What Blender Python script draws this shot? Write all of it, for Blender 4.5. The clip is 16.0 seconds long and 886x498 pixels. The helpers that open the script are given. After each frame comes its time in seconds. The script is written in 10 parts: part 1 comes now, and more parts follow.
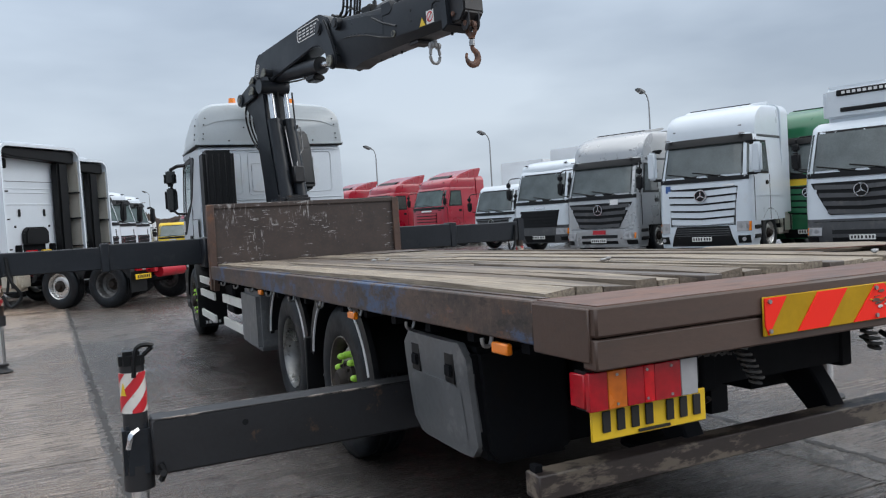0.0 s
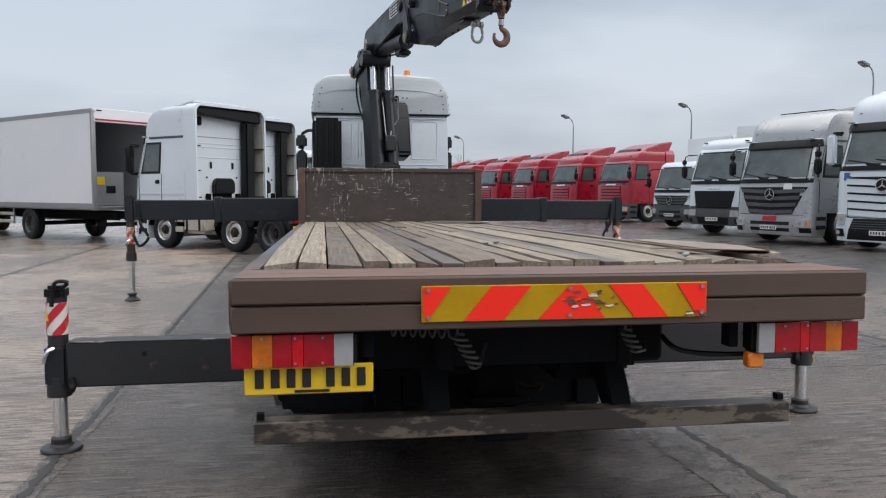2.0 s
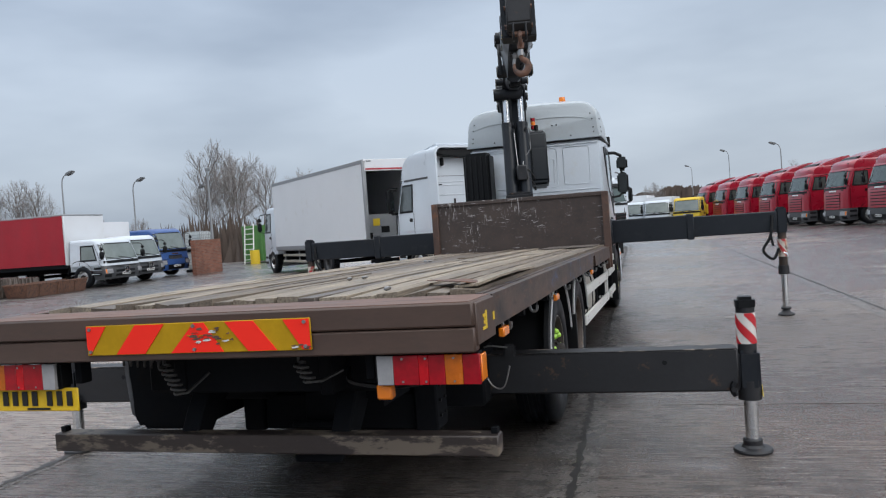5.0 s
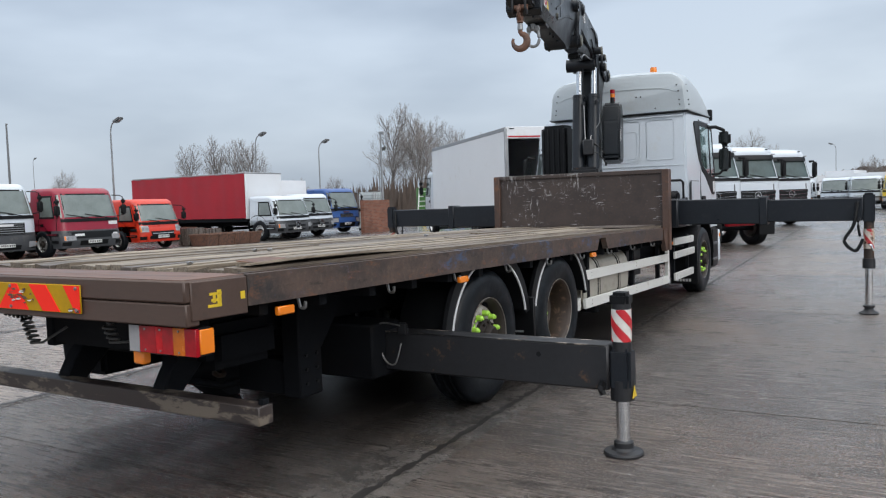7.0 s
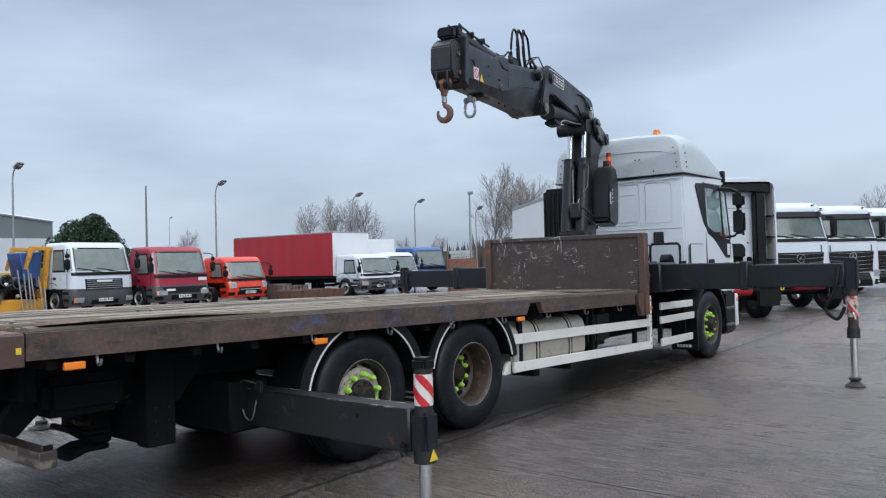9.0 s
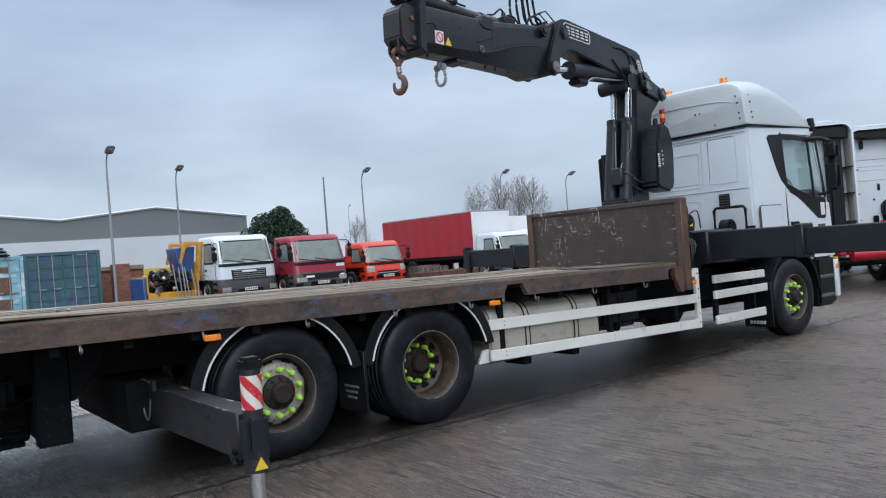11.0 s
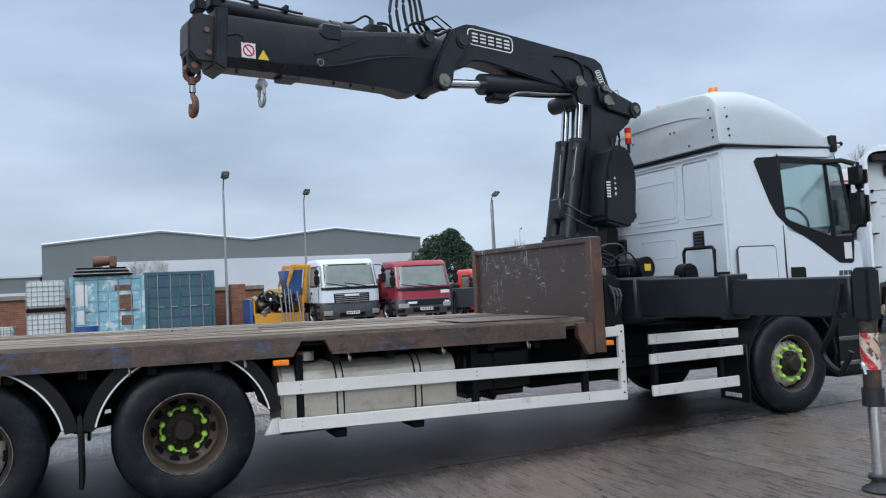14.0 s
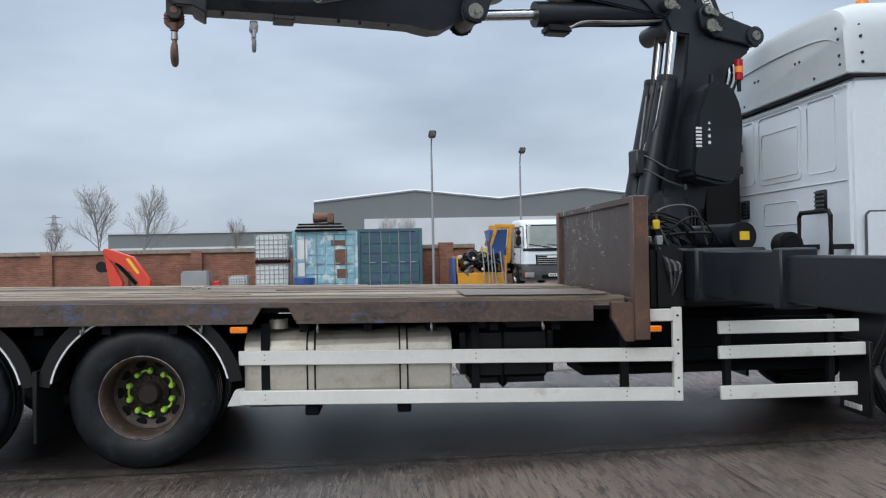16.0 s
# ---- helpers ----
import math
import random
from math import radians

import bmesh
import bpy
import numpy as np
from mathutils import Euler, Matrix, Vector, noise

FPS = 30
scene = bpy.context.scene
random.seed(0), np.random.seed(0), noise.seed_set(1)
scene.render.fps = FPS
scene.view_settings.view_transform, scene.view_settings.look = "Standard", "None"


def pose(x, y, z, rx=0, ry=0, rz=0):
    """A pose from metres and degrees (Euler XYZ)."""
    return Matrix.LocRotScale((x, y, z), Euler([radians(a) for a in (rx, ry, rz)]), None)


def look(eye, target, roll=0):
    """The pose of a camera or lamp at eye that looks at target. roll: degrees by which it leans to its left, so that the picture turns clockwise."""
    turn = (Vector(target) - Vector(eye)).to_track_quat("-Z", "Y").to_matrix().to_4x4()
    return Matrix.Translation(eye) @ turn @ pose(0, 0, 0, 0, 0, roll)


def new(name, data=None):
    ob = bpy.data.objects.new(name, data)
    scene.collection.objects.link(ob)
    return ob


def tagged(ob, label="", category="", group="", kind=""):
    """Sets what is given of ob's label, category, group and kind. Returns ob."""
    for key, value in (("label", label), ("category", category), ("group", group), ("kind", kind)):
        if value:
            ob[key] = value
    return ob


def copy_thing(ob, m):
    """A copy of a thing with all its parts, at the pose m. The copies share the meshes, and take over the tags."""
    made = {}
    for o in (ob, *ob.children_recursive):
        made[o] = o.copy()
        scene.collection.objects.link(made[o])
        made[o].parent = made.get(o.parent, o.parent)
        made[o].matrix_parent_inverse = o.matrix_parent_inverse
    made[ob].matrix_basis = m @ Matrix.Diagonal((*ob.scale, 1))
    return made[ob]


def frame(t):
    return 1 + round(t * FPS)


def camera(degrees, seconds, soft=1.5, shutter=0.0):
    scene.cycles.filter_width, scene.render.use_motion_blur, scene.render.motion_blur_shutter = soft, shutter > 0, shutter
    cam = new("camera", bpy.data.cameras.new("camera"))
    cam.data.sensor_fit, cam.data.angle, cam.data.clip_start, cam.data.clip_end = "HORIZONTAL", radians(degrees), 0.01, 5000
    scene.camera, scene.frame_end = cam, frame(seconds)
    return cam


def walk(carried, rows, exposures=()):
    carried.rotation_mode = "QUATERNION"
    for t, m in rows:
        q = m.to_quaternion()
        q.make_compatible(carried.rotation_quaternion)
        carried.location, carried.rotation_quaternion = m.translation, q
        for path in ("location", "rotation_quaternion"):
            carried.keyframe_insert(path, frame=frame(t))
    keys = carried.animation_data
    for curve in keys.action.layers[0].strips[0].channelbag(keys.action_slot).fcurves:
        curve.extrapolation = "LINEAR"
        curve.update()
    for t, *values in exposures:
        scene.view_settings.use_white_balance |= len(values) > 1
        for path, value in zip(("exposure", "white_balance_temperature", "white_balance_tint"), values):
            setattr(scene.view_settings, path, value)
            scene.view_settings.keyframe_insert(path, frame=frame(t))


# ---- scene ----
cam = camera(59.2, 16.0, 1.2)
METRES, EYE, TILT, LEAN, TURN = 16.8, 1.53, 0.0, 0.0, -25.6
ROWS = [
    (0.0, 0.0, 0.0, 0.0, -0.13, -2.24, 3.32),
    (0.5, 0.0291, -0.0036, 0.0016, 2.44, -1.43, 2.5),
    (1.0, 0.0595, -0.0084, 0.0022, 5.59, -2.15, 0.29),
    (1.5, 0.0873, -0.0056, 0.0001, 10.92, -4.0, -1.21),
    (2.0, 0.1156, -0.0039, 0.0008, 16.12, -4.19, -0.15),
    (2.5, 0.1442, -0.0015, 0.0022, 19.87, -3.29, 0.61),
    (3.0, 0.1692, 0.0078, 0.0014, 24.03, -2.18, 1.61),
    (3.5, 0.1975, 0.0157, 0.0004, 28.89, -1.6, 2.16),
    (4.0, 0.2244, 0.0271, 0.001, 32.87, -1.18, 2.12),
    (4.2, 0.2354, 0.0334, 0.0002, 34.26, -1.12, 2.39),
    (6.3, 0.3339, 0.1146, 0.0012, 50.32, -2.9, 4.24),
    (6.5, 0.3419, 0.123, 0.002, 51.28, -3.0, 3.46),
    (7.0, 0.36, 0.1469, 0.0001, 55.47, -3.46, 1.87),
    (7.5, 0.3823, 0.1671, 0.0003, 57.95, -1.61, 2.05),
    (8.0, 0.4038, 0.1861, 0.0017, 58.63, -0.1, 1.45),
    (8.5, 0.4151, 0.2095, 0.002, 61.0, 0.47, 1.31),
    (9.0, 0.431, 0.2359, 0.0007, 64.41, 1.02, 1.5),
    (9.2, 0.4347, 0.2471, 0.0023, 66.27, 1.18, 1.52),
    (11.3, 0.4397, 0.3858, -0.0026, 78.22, -0.11, 4.58),
    (11.5, 0.4405, 0.4017, -0.0025, 76.84, -0.7, 4.59),
    (12.0, 0.4398, 0.4361, -0.0022, 75.6, -1.46, 3.27),
    (12.5, 0.4262, 0.469, -0.0013, 77.42, -2.29, 4.76),
    (13.0, 0.4176, 0.5023, -0.0007, 81.39, -1.45, 4.98),
    (13.5, 0.4006, 0.5311, -0.0015, 85.08, 0.24, 1.24),
    (14.0, 0.3846, 0.5603, -0.0012, 91.76, 2.47, 2.82),
    (14.5, 0.3691, 0.5883, -0.0004, 99.23, 3.68, 2.24),
    (15.0, 0.3489, 0.6143, 0.0006, 104.42, 3.7, 1.22),
    (15.5, 0.3308, 0.645, -0.001, 107.17, 2.05, 1.24),
    (16.0, 0.3071, 0.6679, -0.0028, 110.57, 0.19, 1.16),
]
# the clip's camera drifts between cooler and warmer white
LOOK = [(0.0, -0.06, 6420, 10), (1.0, -0.06, 6480, 10), (2.0, -0.06, 6720, 12), (2.5, -0.08, 6600, 12), (3.5, -0.11, 6420, 11), (4.2, -0.13, 6440, 11), (6.5, -0.07, 6380, 10), (7.0, 0.0, 6500, 10), (8.0, 0.0, 6240, 10), (9.0, 0.0, 6130, 9.5), (11.5, 0.0, 6130, 9.5), (12.5, 0.07, 6500, 10), (13.0, 0.07, 6520, 10), (13.5, 0.02, 6400, 10), (14.0, 0.0, 6040, 9.5), (15.0, 0.0, 5980, 9.5), (15.5, 0.0, 6030, 9.5), (16.0, 0.0, 6400, 10)]
walk(cam, [(t, pose(0, 0, EYE, TILT, LEAN, TURN) @ pose(METRES * x, METRES * y, METRES * z, 90 + pitch, roll, yaw)) for t, x, y, z, yaw, pitch, roll in ROWS], LOOK)


# ---- world, sun ----
world = bpy.data.worlds.new("overcast_sky")
scene.world = world
world.use_nodes = True
wn, wl = world.node_tree.nodes, world.node_tree.links
wn.clear()
w_out = wn.new("ShaderNodeOutputWorld")
w_bg = wn.new("ShaderNodeBackground")
sky = wn.new("ShaderNodeTexSky")
sky.sky_type, sky.sun_disc = "NISHITA", False
sky.sun_elevation, sky.sun_rotation = radians(30), radians(120)
sky.air_density, sky.dust_density = 1.0, 4.0
w_co = wn.new("ShaderNodeTexCoord")
w_sep = wn.new("ShaderNodeSeparateXYZ")
w_ramp = wn.new("ShaderNodeValToRGB")
w_map = wn.new("ShaderNodeMapping")
w_map.inputs["Scale"].default_value = (1.0, 1.0, 3.2)
w_noise = wn.new("ShaderNodeTexNoise")
w_noise.inputs["Scale"].default_value = 1.8
w_noise.inputs["Detail"].default_value = 5
w_noise.inputs["Roughness"].default_value = 0.47
w_cl = wn.new("ShaderNodeValToRGB")
w_mul = wn.new("ShaderNodeMix")
w_mul.data_type, w_mul.blend_type = "RGBA", "MULTIPLY"
w_mul.inputs[0].default_value = 1.0
w_add = wn.new("ShaderNodeMix")
w_add.data_type, w_add.blend_type = "RGBA", "ADD"
w_add.inputs[0].default_value = 0.012
wl.new(w_co.outputs["Generated"], w_sep.inputs[0])
wl.new(w_sep.outputs["Z"], w_ramp.inputs[0])
wl.new(w_co.outputs["Generated"], w_map.inputs[0])
wl.new(w_map.outputs[0], w_noise.inputs[0])
wl.new(w_noise.outputs[0], w_cl.inputs[0])
wl.new(w_ramp.outputs[0], w_mul.inputs[6])
wl.new(w_cl.outputs[0], w_mul.inputs[7])
w_dot = wn.new("ShaderNodeVectorMath")
w_dot.operation = "DOT_PRODUCT"
w_dot.inputs[1].default_value = (0.66, 0.75, 0.0)
w_side = wn.new("ShaderNodeValToRGB")
w_side.color_ramp.elements[0].position, w_side.color_ramp.elements[0].color = 0.55, (1, 1, 1, 1)
w_side.color_ramp.elements[1].position, w_side.color_ramp.elements[1].color = 1.0, (1.07, 1.06, 1.04, 1)
w_glow = wn.new("ShaderNodeMix")
w_glow.data_type, w_glow.blend_type = "RGBA", "MULTIPLY"
w_glow.inputs[0].default_value = 1.0
wl.new(w_co.outputs["Generated"], w_dot.inputs[0])
wl.new(w_dot.outputs["Value"], w_side.inputs[0])
wl.new(w_mul.outputs[2], w_glow.inputs[6])
wl.new(w_side.outputs[0], w_glow.inputs[7])
wl.new(w_glow.outputs[2], w_add.inputs[6])
wl.new(sky.outputs[0], w_add.inputs[7])
wl.new(w_add.outputs[2], w_bg.inputs[0])
wl.new(w_bg.outputs[0], w_out.inputs[0])
r = w_ramp.color_ramp
r.elements[0].position, r.elements[0].color = 0.0, (0.60, 0.68, 0.77, 1)
r.elements[1].position, r.elements[1].color = 1.0, (2.2, 2.28, 2.36, 1)
for at, rgb in ((0.10, (0.56, 0.65, 0.76)), (0.36, (0.49, 0.595, 0.745)), (0.48, (0.95, 1.06, 1.20)), (0.70, (1.8, 1.88, 1.97))):
    e = r.elements.new(at)
    e.color = (*rgb, 1)
c = w_cl.color_ramp
c.elements[0].position, c.elements[0].color = 0.36, (0.72, 0.74, 0.77, 1)
c.elements[1].position, c.elements[1].color = 0.64, (1.20, 1.18, 1.15, 1)
w_bg.inputs[1].default_value = 0.92
sun = new("sun", bpy.data.lights.new("sun", "SUN"))
sun.data.energy, sun.data.angle, sun.data.color = 0.95, radians(40), (1.0, 0.98, 0.95)
sun.matrix_world = look((24, -14, 17), (0, 0, 0))

# ---- materials ----
MATS = {}


def nodes_of(name):
    m = bpy.data.materials.new(name)
    m.use_nodes = True
    return m, m.node_tree.nodes, m.node_tree.links, m.node_tree.nodes["Principled BSDF"]


def noise_node(n, l, co, scale, detail=4, rough=0.55, stretch=None):
    t = n.new("ShaderNodeTexNoise")
    t.inputs["Scale"].default_value = scale
    t.inputs["Detail"].default_value = detail
    t.inputs["Roughness"].default_value = rough
    if stretch:
        mp = n.new("ShaderNodeMapping")
        mp.inputs["Scale"].default_value = stretch
        l.new(co, mp.inputs[0])
        co = mp.outputs[0]
    l.new(co, t.inputs["Vector"])
    return t.outputs[0]


def ramp_node(n, l, fac, a, b, ca, cb):
    t = n.new("ShaderNodeValToRGB")
    t.color_ramp.elements[0].position, t.color_ramp.elements[1].position = a, b
    t.color_ramp.elements[0].color = (*ca, 1) if len(ca) == 3 else ca
    t.color_ramp.elements[1].color = (*cb, 1) if len(cb) == 3 else cb
    l.new(fac, t.inputs[0])
    return t.outputs[0]


def mix_node(n, l, fac, a, b, mode="MIX"):
    t = n.new("ShaderNodeMix")
    t.data_type, t.blend_type = "RGBA", mode
    for sock, v in ((t.inputs[0], fac), (t.inputs[6], a), (t.inputs[7], b)):
        if isinstance(v, (int, float)):
            sock.default_value = v
        elif isinstance(v, tuple):
            sock.default_value = (*v[:3], 1)
        else:
            l.new(v, sock)
    return t.outputs[2]


def bump_node(n, l, bsdf, height, strength, dist=0.01):
    t = n.new("ShaderNodeBump")
    t.inputs["Strength"].default_value, t.inputs["Distance"].default_value = strength, dist
    l.new(height, t.inputs["Height"])
    l.new(t.outputs[0], bsdf.inputs["Normal"])


def mat(name, rgb, rough=0.5, metal=0.0, var=0.12, big=1.5, fine=35, bump=0.08, dirt=None, dirt_at=(0.52, 0.72), coat=0.0, spec=0.5, stretch=None, rvar=0.12):
    """A surface with variation at two scales, and patches of dirt or wear of another colour."""
    if name in MATS:
        return MATS[name]
    m, n, l, b = nodes_of(name)
    co = n.new("ShaderNodeTexCoord").outputs["Object"]
    n1 = noise_node(n, l, co, big, 5, 0.6, stretch)
    n2 = noise_node(n, l, co, fine, 3, 0.6, stretch)
    lo, hi = tuple(v * (1 - var) for v in rgb), tuple(min(1, v * (1 + var)) for v in rgb)
    col = ramp_node(n, l, n1, 0.3, 0.7, lo, hi)
    col = mix_node(n, l, 0.25 * min(1, var * 4), col, ramp_node(n, l, n2, 0.3, 0.7, tuple(v * 0.6 for v in rgb), tuple(min(1, v * 1.4) for v in rgb)))
    if dirt:
        n3 = noise_node(n, l, co, big * 2.3, 7, 0.68, stretch)
        f = ramp_node(n, l, n3, dirt_at[0], dirt_at[1], (0, 0, 0), (1, 1, 1))
        col = mix_node(n, l, f, col, dirt)
    l.new(col, b.inputs["Base Color"])
    rr = ramp_node(n, l, n1, 0.3, 0.7, (max(0.03, rough - rvar),) * 3, (min(1, rough + rvar),) * 3)
    l.new(rr, b.inputs["Roughness"])
    b.inputs["Metallic"].default_value = metal
    b.inputs["Coat Weight"].default_value = coat
    b.inputs["Coat Roughness"].default_value = 0.08
    b.inputs["Specular IOR Level"].default_value = spec
    if bump:
        bump_node(n, l, b, n2, bump, 0.004)
    MATS[name] = m
    return m


def wet_concrete(name, rgb=(0.084, 0.078, 0.075), jitter=0.0, smooth=False):
    """Brushed concrete, damp in patches, with drag marks of the broom, pale grit and shallow puddles."""
    m, n, l, b = nodes_of(name)
    geo = n.new("ShaderNodeNewGeometry").outputs["Position"]
    big = noise_node(n, l, geo, 0.16, 5, 0.6)
    mid = noise_node(n, l, geo, 1.1, 6, 0.65)
    warp = noise_node(n, l, geo, 0.35, 2, 0.5)
    brush = noise_node(n, l, geo, 1.0, 5, 0.72, (9.0, 11, 1) if smooth else (3.2, 30, 1))
    drag = noise_node(n, l, geo, 1.0, 3, 0.6, (12, 2.5, 1) if smooth else (2.2, 42, 1))
    coarse = noise_node(n, l, geo, 1.0, 6, 0.70, (0.8, 7.0, 1))
    fine = noise_node(n, l, geo, 55, 4, 0.80)
    pool = noise_node(n, l, geo, 0.55, 4, 0.55, (0.6, 1.5, 1))
    vor = n.new("ShaderNodeTexVoronoi")
    vor.inputs["Scale"].default_value = 13
    l.new(geo, vor.inputs["Vector"])
    def dim(k, warm=0.0):
        return (rgb[0] * k * (1 + warm), rgb[1] * k, rgb[2] * k * (1 - warm))
    col = ramp_node(n, l, mid, 0.3, 0.72, dim(0.60), dim(1.5, 0.05))
    col = mix_node(n, l, 0.24, col, ramp_node(n, l, coarse, 0.40, 0.62, dim(0.40), dim(1.8, 0.06)))
    col = mix_node(n, l, 0.40, col, ramp_node(n, l, fine, 0.40, 0.62, dim(0.15), dim(2.6)))
    col = mix_node(n, l, 0.44, col, ramp_node(n, l, brush, 0.42, 0.57, dim(0.16), dim(2.25, 0.04)))
    lines = ramp_node(n, l, drag, 0.60, 0.65, (0, 0, 0), (0.30,) * 3 if smooth else (0.8,) * 3)
    col = mix_node(n, l, lines, col, dim(0.30))
    bare = ramp_node(n, l, warp, 0.52, 0.66, (0, 0, 0), (0.55, 0.55, 0.55))
    col = mix_node(n, l, bare, col, mix_node(n, l, 1.0, col, (1.55, 1.40, 1.22), "MULTIPLY"))
    grit = ramp_node(n, l, vor.outputs["Distance"], 0.07, 0.12, (0.9, 0.9, 0.9), (0, 0, 0))
    grit = mix_node(n, l, 1.0, grit, ramp_node(n, l, mid, 0.50, 0.58, (0, 0, 0), (1, 1, 1)), "MULTIPLY")
    col = mix_node(n, l, grit, col, dim(4.0, 0.06))
    pick = ramp_node(n, l, vor.outputs["Color"], 0.66, 0.69, (0, 0, 0), (1, 1, 1))
    col = mix_node(n, l, mix_node(n, l, 1.0, ramp_node(n, l, vor.outputs["Distance"], 0.06, 0.10, (1, 1, 1), (0, 0, 0)), pick, "MULTIPLY"), col, (0.74, 0.72, 0.68))
    wet = ramp_node(n, l, big, 0.36, 0.56, (0, 0, 0), (1, 1, 1))
    col = mix_node(n, l, wet, col, mix_node(n, l, 1.0, col, (0.66, 0.66, 0.68), "MULTIPLY"))
    if jitter:
        rnd = n.new("ShaderNodeObjectInfo").outputs["Random"]
        col = mix_node(n, l, 1.0, col, ramp_node(n, l, rnd, 0, 1, (1 - jitter,) * 3, (1 + jitter * 1.3, 1 + jitter, 1 + jitter * 0.7)), "MULTIPLY")
    puddle = ramp_node(n, l, pool, 0.60, 0.68, (0, 0, 0), (1, 1, 1))
    l.new(col, b.inputs["Base Color"])
    rough = ramp_node(n, l, mid, 0.35, 0.65, (0.22,) * 3, (0.50,) * 3)
    rough = mix_node(n, l, 0.45, rough, ramp_node(n, l, brush, 0.38, 0.62, (0.15,) * 3, (0.66,) * 3))
    rough = mix_node(n, l, wet, rough, mix_node(n, l, 1.0, rough, (0.52, 0.52, 0.52), "MULTIPLY"))
    rough = mix_node(n, l, puddle, rough, (0.09, 0.09, 0.09))
    l.new(rough, b.inputs["Roughness"])
    gloss = mix_node(n, l, lines, ramp_node(n, l, brush, 0.40, 0.60, (0.65,) * 3, (1.0,) * 3), (0.12, 0.12, 0.12))
    gloss = mix_node(n, l, ramp_node(n, l, coarse, 0.42, 0.60, (0.4,) * 3, (0,) * 3), gloss, (0.45, 0.45, 0.45))
    l.new(mix_node(n, l, puddle, gloss, (0.6, 0.6, 0.6)), b.inputs["Specular IOR Level"])
    film_ = mix_node(n, l, wet, (0.35, 0.35, 0.35), (0.9, 0.9, 0.9))
    l.new(mix_node(n, l, lines, film_, (0.1, 0.1, 0.1)), b.inputs["Coat Weight"])
    b.inputs["Coat IOR"].default_value = 1.33
    l.new(ramp_node(n, l, fine, 0.35, 0.65, (0.12,) * 3, (0.34,) * 3), b.inputs["Coat Roughness"])
    hgt = mix_node(n, l, 0.42, mix_node(n, l, 0.35, brush, coarse), fine)
    hgt = mix_node(n, l, lines, hgt, (0.2, 0.2, 0.2))
    hgt = mix_node(n, l, mix_node(n, l, 0.75, (0, 0, 0), puddle), hgt, (0.5, 0.5, 0.5))
    bump_node(n, l, b, hgt, 1.0, 0.030)
    l.new(b.inputs["Normal"].links[0].from_socket, b.inputs["Coat Normal"])
    return m


def oily_shade(name):
    """Oil soaked into concrete, with the truck's shade put into its dark colour, thinning out raggedly towards its
    edge.
    """
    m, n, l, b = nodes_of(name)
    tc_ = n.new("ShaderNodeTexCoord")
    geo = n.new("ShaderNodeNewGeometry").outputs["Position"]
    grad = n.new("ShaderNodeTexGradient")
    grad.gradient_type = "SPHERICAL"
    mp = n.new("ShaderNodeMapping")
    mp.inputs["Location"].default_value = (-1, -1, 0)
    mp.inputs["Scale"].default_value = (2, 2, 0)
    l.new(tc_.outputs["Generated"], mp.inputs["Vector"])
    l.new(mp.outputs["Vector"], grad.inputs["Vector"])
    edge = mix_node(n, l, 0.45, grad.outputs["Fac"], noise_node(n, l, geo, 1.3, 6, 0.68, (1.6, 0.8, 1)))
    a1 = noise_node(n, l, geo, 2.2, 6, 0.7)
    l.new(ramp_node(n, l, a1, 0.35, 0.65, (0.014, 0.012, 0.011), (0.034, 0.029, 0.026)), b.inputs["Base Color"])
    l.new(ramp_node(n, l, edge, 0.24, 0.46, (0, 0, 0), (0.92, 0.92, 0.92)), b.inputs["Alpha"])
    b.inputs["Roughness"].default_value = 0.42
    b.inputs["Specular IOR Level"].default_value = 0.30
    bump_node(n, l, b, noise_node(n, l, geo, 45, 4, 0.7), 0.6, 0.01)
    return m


def plank_wood(name):
    m, n, l, b = nodes_of(name)
    co = n.new("ShaderNodeTexCoord").outputs["Object"]
    rnd = n.new("ShaderNodeObjectInfo").outputs["Random"]
    off = n.new("ShaderNodeVectorMath")
    off.operation = "MULTIPLY_ADD"
    l.new(rnd, off.inputs[0])
    off.inputs[1].default_value = (7, 31, 3)
    l.new(co, off.inputs[2])
    v = off.outputs[0]
    grain = noise_node(n, l, v, 1.0, 6, 0.65, (75, 2.6, 75))
    wear = noise_node(n, l, v, 2.2, 5, 0.6, (2.5, 0.8, 1))
    fine = noise_node(n, l, v, 90, 2, 0.6)
    col = ramp_node(n, l, grain, 0.3, 0.7, (0.095, 0.078, 0.060), (0.42, 0.360, 0.285))
    col = mix_node(n, l, ramp_node(n, l, wear, 0.42, 0.68, (0, 0, 0), (0.7, 0.7, 0.7)), col, (0.125, 0.108, 0.092))
    col = mix_node(n, l, 1.0, col, ramp_node(n, l, rnd, 0.05, 0.75, (0.55, 0.50, 0.47), (1.14, 1.11, 1.06)), "MULTIPLY")
    l.new(col, b.inputs["Base Color"])
    l.new(ramp_node(n, l, wear, 0.3, 0.7, (0.75,) * 3, (0.45,) * 3), b.inputs["Roughness"])
    bump_node(n, l, b, mix_node(n, l, 0.3, grain, fine), 0.5, 0.006)
    return m


